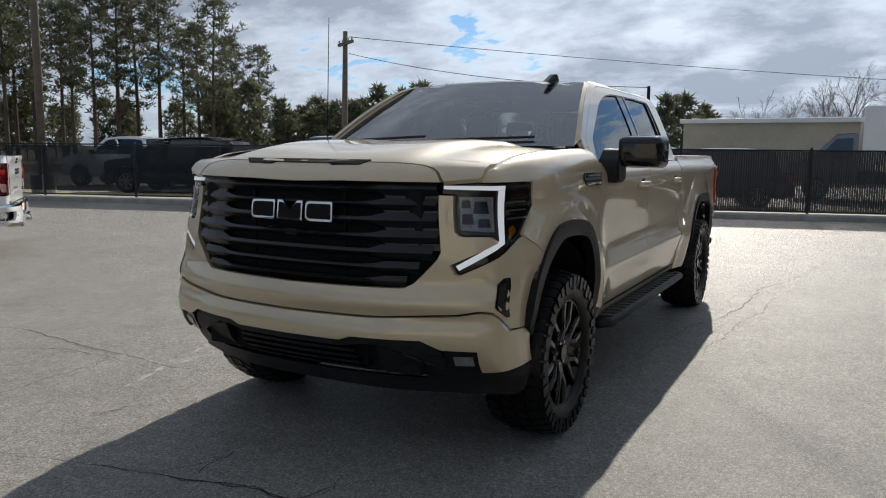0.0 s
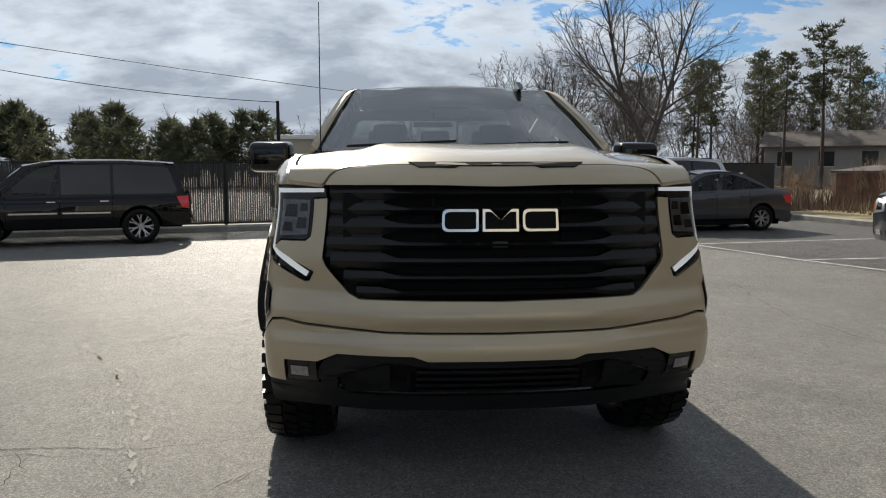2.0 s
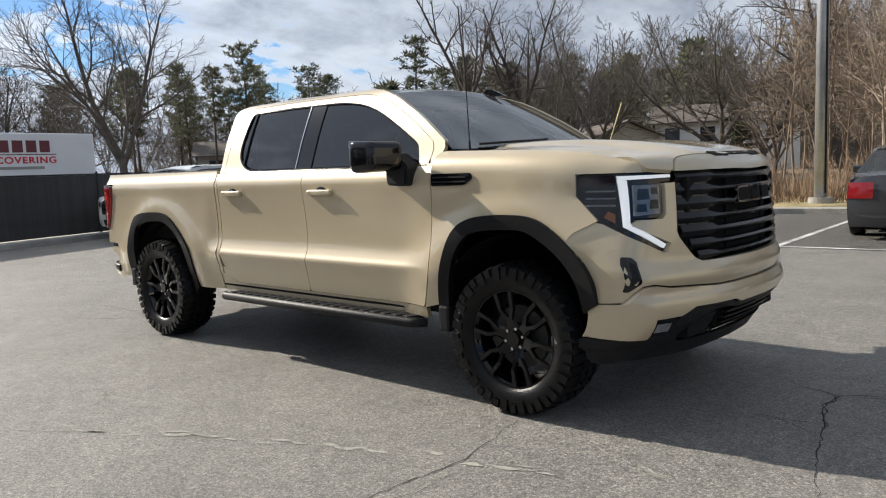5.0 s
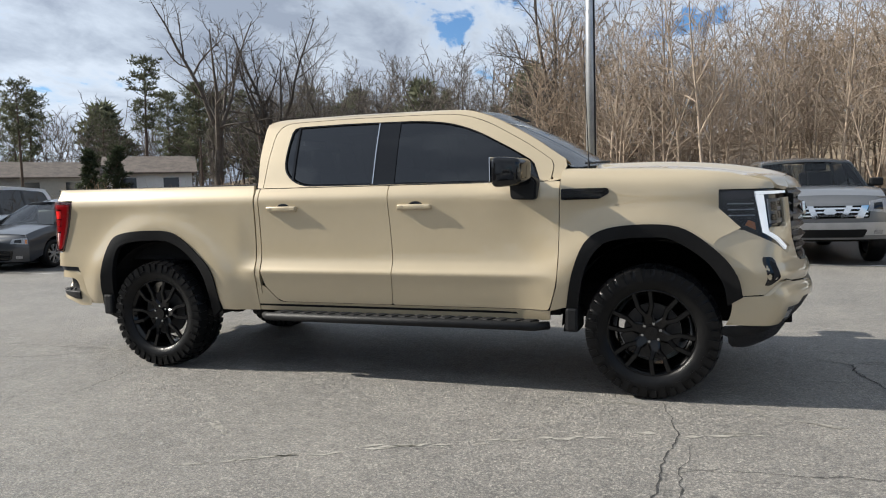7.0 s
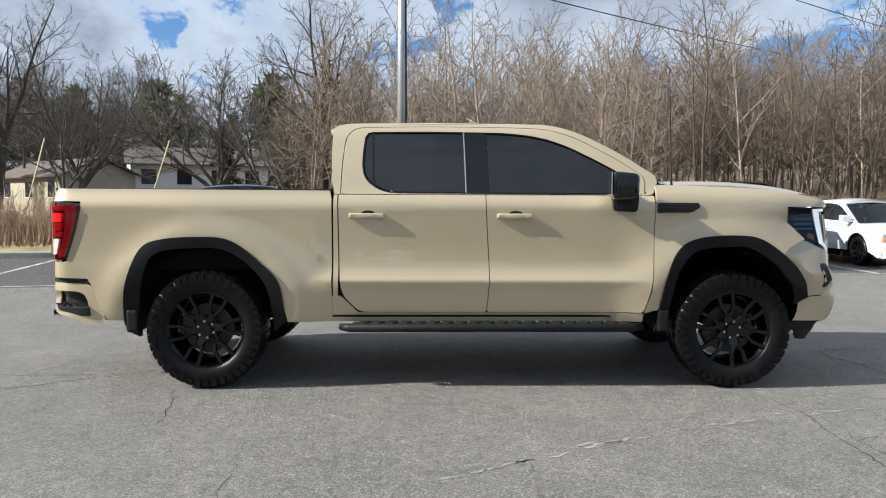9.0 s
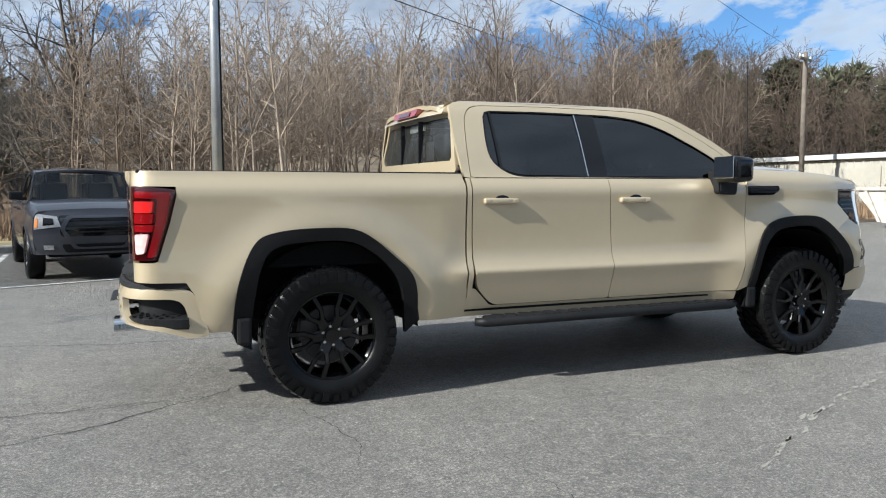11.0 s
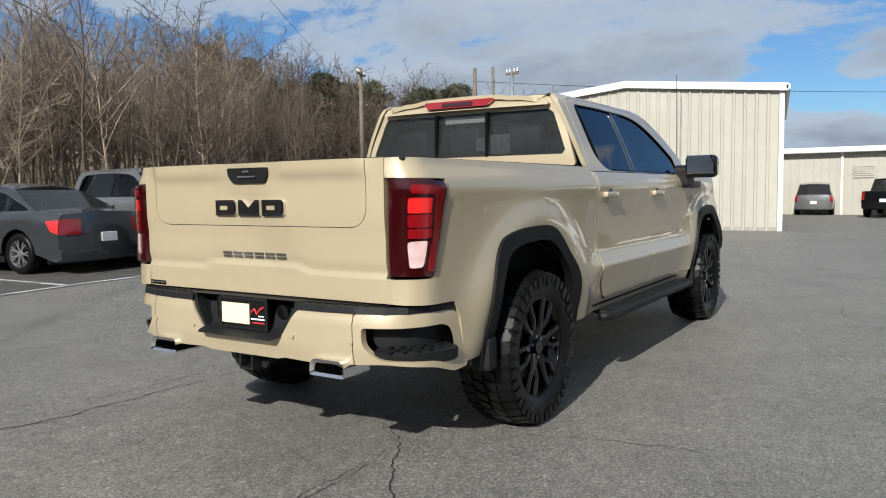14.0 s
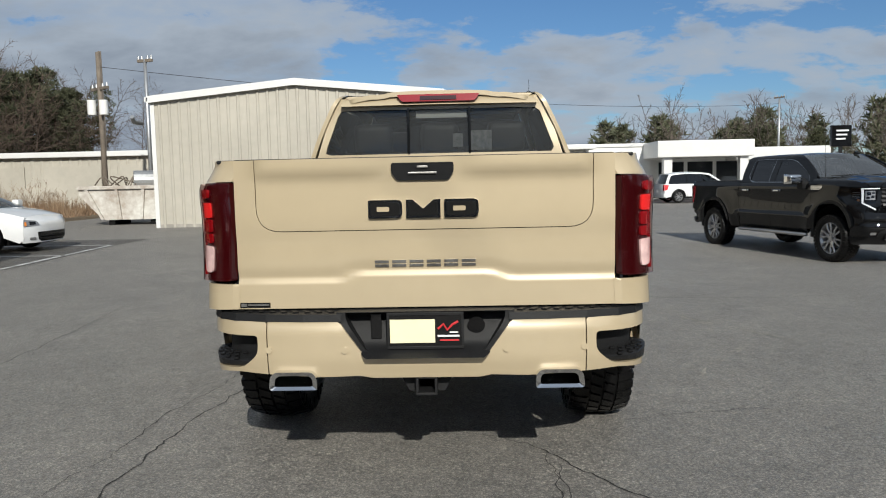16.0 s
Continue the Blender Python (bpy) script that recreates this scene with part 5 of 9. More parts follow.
        panel("side_lens", [(s * a, b) for a, b in ((1.045, 1.283), (1.24, 1.283), (1.236, 1.185), (1.13, 1.072), (1.03, 1.02))], lambda u, z: nose_map(u, z, 0.005), 0.05, M["lens"], hl, (-0.003, 0, 0))
        panel("red_reflector", [(s * a, b) for a, b in ((1.05, 1.278), (1.225, 1.278), (1.218, 1.238), (1.05, 1.244))], lambda u, z: nose_map(u, z, 0.014), 0.05, M["smoke_red"], hl, (-0.004, 0, 0))
        panel("reflector", [(s * a, b) for a, b in ((0.815, 1.234), (0.962, 1.234), (0.960, 1.086), (0.815, 1.094))], lambda u, z: nose_map(u, z, 0.016), 0.05, M["reflector"], hl, (-0.004, 0, 0), "dull chrome reflector")
        for uc, zc, du, dz in ((0.845, 1.204, 0.020, 0.016), (0.910, 1.190, 0.034, 0.026), (0.850, 1.140, 0.026, 0.022), (0.920, 1.124, 0.028, 0.018)):
            panel("projector", [(s * a, b) for a, b in ((uc - du, zc - dz), (uc + du, zc - dz), (uc + du * 0.8, zc + dz), (uc - du * 0.8, zc + dz))], lambda u, z: nose_map(u, z, 0.0125), 0.05, M["gloss"], hl, (-0.004, 0, 0))
        panel("amber_reflector", [(s * a, b) for a, b in ((1.05, 1.052), (1.105, 1.080), (1.085, 1.110), (1.05, 1.096))], lambda u, z: nose_map(u, z, 0.016), 0.05, M["amber"], hl, (-0.004, 0, 0))
        for z0 in (1.205, 1.170, 1.135):
            panel("lamp_rib", [(s * 1.05, z0), (s * 1.20, z0), (s * 1.195, z0 + 0.007), (s * 1.05, z0 + 0.007)], lambda u, z: nose_map(u, z, 0.013), 0.05, M["reflector"], hl, (-0.004, 0, 0))
        # slim side duct, fog lamp
        dc = panel("bumper_duct", [(s * a, b) for a, b in rounded([(1.032, 0.892), (1.034, 0.722), (1.008, 0.722), (0.956, 0.768), (0.954, 0.866), (0.985, 0.892)], 0.008, 2)], lambda u, z: nose_map(u, z, -0.004), 0.05, M["gloss"], T, (-0.02, 0, 0), "black air duct")
        panel("duct_blade", [(s * a, b) for a, b in ((0.996, 0.872), (0.999, 0.755), (0.966, 0.785), (0.965, 0.855))], lambda u, z: nose_map(u, z, -0.007), 0.05, M["trim"], dc, (-0.004, 0, 0))
        fg = panel("fog_light", [(s * a, b) for a, b in ((0.75, 0.492), (0.886, 0.492), (0.886, 0.580), (0.75, 0.580))], lambda u, z: Vector(nose_map(u, z)) + Vector((0.004, 0, 0)), 0.05, M["gloss"], T, (-0.04, 0, 0), "small fog lamp in black bezel")
        panel("fog_lens", [(s * a, b) for a, b in ((0.785, 0.512), (0.862, 0.512), (0.862, 0.556), (0.785, 0.556))], lambda u, z: Vector(nose_map(u, z)) + Vector((0.008, 0, 0)), 0.05, M["reflector"], fg, (-0.006, 0, 0), "small clear lens")
    # black lower valance, intake, hooks
    va = [(0, 0.35), (0.60, 0.347), (0.85, 0.350), (0.98, 0.345), (1.04, 0.352), (1.09, 0.415), (1.185, 0.430), (1.19, 0.478), (0.885, 0.474), (0.745, 0.474), (0.735, 0.58), (0.655, 0.620), (0.345, 0.620), (0.29, 0.600), (0, 0.600)]
    inn = [(0.0, 0.428), (0.62, 0.428), (0.665, 0.46), (0.665, 0.548), (0.60, 0.59), (0.36, 0.59), (0.29, 0.572), (0.0, 0.572)]
    full = lambda h: [(a, b) for a, b in h] + [(-a, b) for a, b in reversed(h) if a > 0]
    ring("lower_valance", full(va), full(inn), lambda u, z: nose_map(u, z, 0.004), M["trim"], T, (-0.03, 0, 0), 120, 3, "black textured lower bumper")
    it = panel("lower_intake", full(inn), lambda u, z: nose_map(u, z, 0.06), 0.1, M["under"], T, (-0.02, 0, 0))
    for z0 in (0.452, 0.484, 0.516, 0.548):
        panel("intake_bar", [(-0.33, z0 - 0.006), (0.33, z0 - 0.006), (0.33, z0 + 0.008), (-0.33, z0 + 0.008)], lambda u, z: nose_map(u, z, 0.02), 0.1, M["trim"], it, (-0.035, 0, 0))
    for s in (-1, 1):
        panel("intake_cover", [(s * a, b) for a, b in ((0.44, 0.44), (0.65, 0.44), (0.65, 0.545), (0.595, 0.58), (0.44, 0.58))], lambda u, z: nose_map(u, z, 0.022), 0.1, M["trim"], it, (-0.03, 0, 0))
        bm = bmesh.new()
        tube(bm, [(2.67, s * 0.36, 0.475), (2.72, s * 0.36, 0.475), (2.735, s * 0.36, 0.515), (2.72, s * 0.36, 0.548), (2.67, s * 0.36, 0.545)], 0.010, 8)
        part("tow_hook", bm, M["under"], T, smooth=True)
    # --- tailgate ---
    def gate(y, z):
        a = abs(y)
        line = 0.908 + 0.030 * (1 - ease(0.29, 0.35, a))
        x = -2.978 + 0.010 * math.exp(-((z - line) / (0.034 if z > line else 0.007)) ** 2) - 0.008 * ease(1.05, 1.16, z)
        x -= 0.022 * ease(1.31 + 0.02 * ease(0.2, 0.3, 0.3 - a), 1.37, z) * ease(0.10, 0.24, a) * ease(0.72, 0.66, a)
        x += 0.006 * ease(0.70, 0.79, a)
        return (x, y, z)
    pan = rounded([(-0.6955, 1.408), (-0.6955, 1.1115), (0.6955, 1.1115), (0.6955, 1.408)], [0, 0.10, 0.10, 0], 6)
    tg = panel("inner_tailgate", pan, gate, (0.035, 0.02), P, T, (0.03, 0, 0))
    shell = [(-0.788, 0.785), (0.788, 0.785), (0.788, 1.408), (0.699, 1.408)] + [(p[0], p[1]) for p in rounded([(0.699, 1.408), (0.699, 1.108), (-0.699, 1.108), (-0.699, 1.408)], [0, 0.105, 0.105, 0], 6)[1:-1]] + [(-0.699, 1.408), (-0.788, 1.408)]
    panel("tailgate", shell, gate, (0.035, 0.014), P, T, (0.03, 0, 0))
    panel("tailgate_gap", [(-0.81, 0.76), (0.81, 0.76), (0.81, 1.40), (-0.81, 1.40)], lambda y, z: (-2.945, y, z), 0.2, M["under"], T, (0.02, 0, 0))
    bm = bmesh.new()
    box(bm, (-2.978, -0.785, 1.396), (-2.86, 0.785, 1.412), 0.006)
    part("tailgate_cap", bm, M["trim"], T)
    hd = panel("tailgate_handle", rounded([(-0.105, 1.312), (0.105, 1.312), (0.128, 1.345), (0.128, 1.385), (-0.128, 1.385), (-0.128, 1.345)], 0.01, 2), lambda y, z: (-2.997 - 0.2 * (z - 1.31), y, z), 0.05, M["trim"], tg, (0.03, 0, 0), "black release handle")
    bm = bmesh.new()
    box(bm, (-3.012, -0.06, 1.338), (-2.998, 0.06, 1.347), 0.003); box(bm, (-3.016, -0.022, 1.362), (-3.0, 0.022, 1.372), 0.003)
    part("release_button", bm, M["steel"], hd)
    badge(tg, "emblem", gate, (-0.014, 0, 0), (0.0, 1.196), 0.456, 0.076, M["chrome"], M["under"], "chrome-edged black emblem shape", P)
    for k in range(6):
        y0 = -0.212 + k * 0.0725
        bm = bmesh.new()
        for z0, z1 in ((0.955, 0.966), (0.972, 0.983)):
            o = [(y0, z0), (y0 + 0.058, z0), (y0 + 0.058, z1), (y0, z1)]
            extrude_poly(bm, o, lambda y, z: Vector(gate(y, z)) + Vector((-0.006, 0, 0)), (0.01, 0, 0))
        part("nameplate_bar", bm, M["steel"], tg, "dull metal name bar")
    bm = bmesh.new()
    extrude_poly(bm, [(0.655, 0.79), (0.785, 0.79), (0.785, 0.812), (0.655, 0.812)], lambda y, z: Vector(gate(y, z)) + Vector((-0.003, 0, 0)), (0.006, 0, 0))
    st = part("dealer_sticker", bm, M["gloss"], T, "small black sticker")
    bm = bmesh.new()
    extrude_poly(bm, [(0.66, 0.80), (0.75, 0.80), (0.75, 0.806), (0.66, 0.806)], lambda y, z: Vector(gate(y, z)) + Vector((-0.005, 0, 0)), (0.002, 0, 0))
    extrude_poly(bm, [(0.755, 0.795), (0.78, 0.795), (0.78, 0.808), (0.755, 0.808)], lambda y, z: Vector(gate(y, z)) + Vector((-0.005, 0, 0)), (0.002, 0, 0))
    part("printed_bar", bm, M["steel"], st)
    # --- tail lights, bed rails ---
    for s in (-1, 1):
        f = bed_map(s)
        off = lambda u, z, d=0.006: Vector(f(u, z)) + Vector((-d * ease(-2.85, -3.0, u), s * d * ease(-3.0, -2.9, u), 0))
        lo = rounded([(-2.748, 1.302), (-2.755, 1.26), (-2.79, 1.12), (-2.858, 0.905), (-3.055, 0.905), (-3.055, 1.318), (-2.90, 1.318)], [0.02, 0.02, 0.05, 0.03, 0.01, 0.02, 0.03], 3)
        tl = panel("tail_light", [tuple(p) for p in lo], lambda u, z: off(u, z, 0.004), 0.03, M["smoke_red"], T, (0.02, -s * 0.02, 0), "red tail light with clear reversing lens")
        # an outer red arc, a bright middle cell, a darker lower cell, the reversing lens
        panel("red_lens", rounded([(-2.775, 1.285), (-2.80, 1.14), (-2.866, 0.925), (-2.90, 0.925), (-2.855, 1.10), (-2.84, 1.25), (-2.960, 1.255), (-2.960, 1.293)], 0.012, 2), lambda u, z: off(u, z, 0.014), 0.03, M["red"], tl, (0.01, -s * 0.01, 0))
        for z0, z1, mt in ((1.172, 1.236, "red_bright"), (1.112, 1.166, "red"), (1.066, 1.106, "red")):
            panel("lamp_cell", rounded([(-2.872, z0), (-2.968, z0), (-2.968, z1), (-2.862, z1)], 0.008, 2), lambda u, z: off(u, z, 0.013), 0.03, M[mt], tl, (0.010, -s * 0.008, 0))
        panel("reversing_lens", rounded([(-2.915, 0.945), (-2.966, 0.940), (-2.970, 1.052), (-2.890, 1.056)], 0.014, 2), lambda u, z: off(u, z, 0.013), 0.03, M["reverse"], tl, (0.010, -s * 0.008, 0))
        panel("lamp_cover", [tuple(p) for p in rounded([(-2.752, 1.298), (-2.76, 1.26), (-2.795, 1.12), (-2.862, 0.908), (-3.05, 0.908), (-3.05, 1.314), (-2.90, 1.314)], [0.02, 0.02, 0.05, 0.03, 0.01, 0.02, 0.03], 3)], lambda u, z: off(u, z, 0.022), 0.03, M["red_glass"], tl, (0.004, -s * 0.004, 0), "glossy red cover").visible_shadow = False
        bm = bmesh.new()
        box(bm, (-2.95, min(s * 0.80, s * 0.868), 1.396), (-1.0, max(s * 0.80, s * 0.868), 1.411), 0.006)
        part("bed_rail_cap", bm, M["trim"], T)
        bm = bmesh.new()
        box(bm, (-2.93, min(s * 0.80, s * 0.815), 0.86), (-1.02, max(s * 0.80, s * 0.815), 1.40))
        part("bed_inner_wall", bm, M["under"], T)
    bm = bmesh.new()
    box(bm, (-2.95, -0.82, 0.83), (-1.0, 0.82, 0.86)); box(bm, (-1.04, -0.82, 0.86), (-1.02, 0.82, 1.40))
    part("bed_floor", bm, M["under"], T)

    # --- rear bumper ---
    mid_half = [(0, 0.505), (0.22, 0.505), (0.27, 0.515), (0.42, 0.510), (0.655, 0.520), (0.655, 0.742), (0.362, 0.742), (0.345, 0.730), (0.262, 0.615), (0.24, 0.603), (0, 0.603)]
    panel("rear_bumper", full(mid_half), tail_map, (0.05, 0.02), P, T, (0.03, 0, 0))
    for s in (-1, 1):
        outer = rounded([(0.660, 0.520), (0.80, 0.528), (1.02, 0.500), (1.16, 0.455), (1.235, 0.462), (1.225, 0.60), (1.19, 0.70), (1.12, 0.742), (0.660, 0.742)], [0.0, 0.03, 0.03, 0.03, 0.02, 0.05, 0.06, 0.05, 0.0], 3)
        inner = rounded([(0.775, 0.545), (1.02, 0.528), (1.172, 0.500), (1.172, 0.60), (1.145, 0.664), (1.09, 0.684), (0.70, 0.684), (0.70, 0.605)], [0.03, 0.02, 0.01, 0.03, 0.03, 0.03, 0.015, 0.03], 3)
        ring("bumper_corner", [(s * p[0], p[1]) for p in outer], [(s * p[0], p[1]) for p in inner], tail_map, P, T, (0.035, 0, 0), 96, 2)
        panel("step_recess", [(s * p[0], p[1]) for p in inner], lambda u, z: Vector(tail_map(u, z)) + Vector((0.085, -s * 0.05 * ease(0.8, 1.1, abs(u)), 0)), 0.1, M["trim"], T, (0.02, 0, 0))
        bm = bmesh.new()
        rows = []
        for u in (0.74, 0.80, 0.86, 0.92, 0.98, 1.04, 1.09, 1.13, 1.17):
            p, tan = Vector(tail_map(s * u, 0.53)), Vector(tail_map(s * (u + 0.02), 0.53)) - Vector(tail_map(s * (u - 0.02), 0.53))
            n = Vector((-abs(tan.y), s * abs(tan.x), 0)).normalized()
            d = -0.010 + 0.012 * ease(0.76, 0.94, u) + 0.018 * ease(1.0, 1.14, u)
            low = 0.540 - 0.030 * ease(0.80, 1.12, u)
            rows.append([bm.verts.new((q.x, q.y, z)) for q, z in ((p - n * 0.12, 0.598), (p + n * (d - 0.012), 0.575), (p + n * d, 0.567), (p + n * (d - 0.004), low + 0.012), (p + n * (d - 0.016), low), (p - n * 0.05, low))])
        for a, b in zip(rows, rows[1:]):
            for k in range(5):
                bm.faces.new((a[k], a[k + 1], b[k + 1], b[k]))
        bm.faces.new(rows[0]); bm.faces.new(rows[-1])
        bmesh.ops.recalc_face_normals(bm, faces=bm.faces)
        stp = part("corner_step", bm, M["trim"], T, "ribbed black corner step")
        knob = None
        for i in range(5):
            for j in range(4):
                u = 0.82 + i * 0.065 + (j % 2) * 0.03
                tan = Vector(tail_map(s * (u + 0.02), 0.53)) - Vector(tail_map(s * (u - 0.02), 0.53))
                n = Vector((-abs(tan.y), s * abs(tan.x), 0)).normalized()
                p = Vector(tail_map(s * u, 0.53)) + n * (-0.012 - j * 0.026) + Vector((0, 0, 0.047 + j * 0.006))
                if knob is None:
                    bm = bmesh.new(); box(bm, (-0.011, -0.011, -0.003), (0.011, 0.011, 0.006), 0.003, None, 1)
                    knob = part("grip_stud", bm, M["moulding"], stp); o = knob
                else:
                    o = new("grip_stud", knob.data); o.parent = stp
                o.matrix_basis = Matrix.Translation(p)
        # step pad on top
        bm = bmesh.new()
        us = [0.34, 0.5, 0.66, 0.8, 0.9, 1.0, 1.1, 1.2]
        A = [bm.verts.new(Vector(tail_map(s * u, 0.742)) + Vector((-0.004, s * 0.004, 0))) for u in us]
        B = [bm.verts.new(v.co + Vector((0.006, -s * 0.002, 0.030))) for v in A]
        C = [bm.verts.new((max(v.co.x + 0.10, -2.95), v.co.y - s * 0.06 * ease(0.7, 0.9, abs(v.co.y)), 0.776)) for v in A]
        for k in range(len(us) - 1):
            bm.faces.new((A[k], A[k + 1], B[k + 1], B[k])); bm.faces.new((B[k], B[k + 1], C[k + 1], C[k]))
        bmesh.ops.recalc_face_normals(bm, faces=bm.faces)
        tp = part("bumper_step_pad", bm, M["trim"], T, "black ribbed step pad")
        rib = None
        for k in range(9):
            if rib is None:
                bm = bmesh.new(); box(bm, (-0.03, -0.013, 0), (0.03, 0.013, 0.006), 0.003, None, 1)
                rib = part("pad_rib", bm, M["moulding"], tp); o = rib
            else:
                o = new("pad_rib", rib.data); o.parent = tp
            o.matrix_basis = Matrix.Translation(Vector(tail_map(s * (0.40 + k * 0.05), 0.742)) + Vector((0.055, 0, 0.031))) @ pose(0, 0, 0, 0, 0, s * 28)
        for y in (0.33, 0.65):
            bm = bmesh.new()
            bmesh.ops.create_cone(bm, segments=14, radius1=0.014, radius2=0.012, depth=0.01, cap_ends=True, matrix=Matrix.Translation(Vector(tail_map(s * y, 0.625)) + Vector((-0.002, 0, 0))) @ pose(0, 0, 0, 0, 90))
            part("parking_sensor", bm, P, T)
        # exhaust tip
        o = rounded([(s * 0.545 - 0.10, 0.465), (s * 0.545 + 0.10, 0.465), (s * 0.545 + 0.095, 0.522), (s * 0.545 + 0.075, 0.540), (s * 0.545 - 0.075, 0.540), (s * 0.545 - 0.095, 0.522)], 0.012, 2)
        i2 = [Vector(((p[0] - s * 0.545) * 0.80 + s * 0.545, (p[1] - 0.502) * 0.60 + 0.500)) for p in o]
        bm = bmesh.new()
        L = []
        for pts, x in ((i2, -2.92), (i2, -3.085), (o, -3.095), (o, -3.07), (o, -2.92)):
            L.append([bm.verts.new((x, p[0], p[1])) for p in pts])
        for a, b in zip(L, L[1:]):
            for k in range(len(a)):
                bm.faces.new((a[k], a[(k + 1) % len(a)], b[(k + 1) % len(a)], b[k]))
        ex = part("exhaust_tip", bm, M["chrome"], T, "polished rectangular exhaust tip")
        bm = bmesh.new()
        bm.faces.new([bm.verts.new((-2.95, p[0], p[1])) for p in i2])
        part("pipe_shadow", bm, M["under"], ex)
    # number plate bay
    bay = [(0, 0.600), (0.238, 0.600), (0.262, 0.612), (0.348, 0.735), (0.36, 0.775), (0, 0.775)]
    nb = panel("plate_bay", full(bay), lambda u, z: Vector(tail_map(u, z)) + Vector((0.075 + 0.35 * (z - 0.68) - 0.10 * ease(0.63, 0.60, z), 0, 0)), (0.05, 0.02), M["trim"], T, (0.02, 0, 0), "black plate recess")
    ring("bay_edge", full([(0, 0.596), (0.245, 0.596), (0.27, 0.608), (0.36, 0.742), (0.37, 0.778), (0, 0.778)]), full([(0, 0.612), (0.228, 0.612), (0.246, 0.62), (0.325, 0.74), (0.33, 0.776), (0, 0.776)]), lambda u, z: Vector(tail_map(u, min(z, 0.742))) + Vector((0.012, 0, max(0, z - 0.742))), M["trim"], T, (0.08, 0, 0), 60, 1)
    bm = bmesh.new()
    box(bm, (-3.052, -0.158, 0.622), (-3.040, 0.158, 0.774), 0.004)
    pl = part("licence_plate", bm, M["gloss"], T, "dealer plate in a black and chrome frame")
    bm = bmesh.new()
    for lo, hi in (((-3.058, -0.158, 0.762), (-3.05, 0.158, 0.774)), ((-3.058, -0.158, 0.622), (-3.05, 0.158, 0.634)), ((-3.058, -0.158, 0.634), (-3.05, -0.148, 0.762)), ((-3.058, 0.148, 0.634), (-3.05, 0.158, 0.762))):
        box(bm, lo, hi, 0.002)
    part("plate_frame", bm, M["trim"], pl)
    bm = bmesh.new(); box(bm, (-3.056, -0.040, 0.648), (-3.0525, 0.145, 0.745))
    part("plate_panel", bm, M["plate"], pl)
    bm = bmesh.new()
    tube(bm, [(-3.055, -0.052, 0.705), (-3.055, -0.075, 0.725), (-3.055, -0.09, 0.70), (-3.055, -0.11, 0.722), (-3.055, -0.135, 0.735)], 0.005, 6)
    box(bm, (-3.056, -0.138, 0.655), (-3.053, -0.06, 0.661))
    part("red_mark", bm, M["red_mark"], pl)
    bm = bmesh.new()
    box(bm, (-3.056, -0.14, 0.672), (-3.053, -0.05, 0.679)); box(bm, (-3.056, -0.135, 0.688), (-3.053, -0.10, 0.693))
    part("printed_bar", bm, M["white_mark"], pl)
    bm = bmesh.new()
    bmesh.ops.create_cone(bm, segments=28, radius1=0.036, radius2=0.034, depth=0.02, cap_ends=True, matrix=pose(-3.0, -0.21, 0.712, 0, 78))
    part("trailer_socket", bm, M["gloss"], nb)
    bm = bmesh.new(); box(bm, (-3.012, 0.185, 0.655), (-2.99, 0.23, 0.765), 0.006)
    part("trailer_plug_cover", bm, M["gloss"], nb)
    # hitch
    bm = bmesh.new()
    for y0, y1, z0, z1 in ((-0.045, 0.045, 0.495, 0.507), (-0.045, 0.045, 0.425, 0.437), (-0.045, -0.033, 0.437, 0.495), (0.033, 0.045, 0.437, 0.495)):
        box(bm, (-3.05, y0, z0), (-2.75, y1, z1), 0.003)
    for s in (-1, 1):
        extrude_poly(bm, [(s * 0.045, 0.43), (s * 0.075, 0.43), (s * 0.115, 0.505), (s * 0.045, 0.505)], lambda y, z: (-2.99, y, z), (0.014, 0, 0))
    part("tow_receiver", bm, M["trim"], T, "worn black steel hitch receiver")
    # --- underside and cabin ---
    for nm, lo, hi in (("frame_rail", (-2.85, 0.42, 0.47), (2.60, 0.54, 0.60)), ("frame_rail", (-2.85, -0.54, 0.47), (2.60, -0.42, 0.60)), ("floor_pan", (-2.6, -0.41, 0.56), (2.6, 0.41, 0.66)), ("sill_plate", (-1.3, 0.545, 0.50), (1.3, 0.93, 0.62)), ("sill_plate", (-1.3, -0.93, 0.50), (1.3, -0.545, 0.62)),
                       ("engine_bay", (1.25, -0.52, 0.665), (2.54, 0.52, 1.36)), ("bed_underside", (-2.78, -0.5, 0.665), (-1.0, 0.5, 0.825)), ("radiator_support", (2.605, -0.62, 0.45), (2.70, 0.62, 1.26)), ("rear_crossmember", (-2.9, -0.76, 0.61), (-2.80, 0.76, 0.80))):
        bm = bmesh.new(); box(bm, lo, hi, 0.008)
        part(nm, bm, M["under"], T)
    bm = bmesh.new()
    for a in (AXLE, -AXLE):
        tube(bm, [(a, -0.75, 0.417), (a, 0.75, 0.417)], 0.05, 12)
    bmesh.ops.create_uvsphere(bm, u_segments=16, v_segments=10, radius=0.15, matrix=pose(-AXLE, 0.05, 0.417))
    tube(bm, [(-2.95, -0.545, 0.50), (-2.4, -0.5, 0.52), (-1.2, -0.35, 0.46), (0.5, -0.3, 0.46)], 0.045, 10)
    part("axles_and_exhaust", bm, M["under"], T)
    bm = bmesh.new()
    box(bm, (-0.95, -0.86, 0.62), (1.25, 0.86, 0.66)); box(bm, (-0.985, -0.83, 0.62), (-0.95, 0.83, 1.46))
    for s in (-1, 1):
        box(bm, (-0.97, min(s * 0.87, s * 0.90), 0.6), (1.30, max(s * 0.87, s * 0.90), 1.36))
    part("cabin_floor", bm, M["inside"], T)
    bm = bmesh.new()
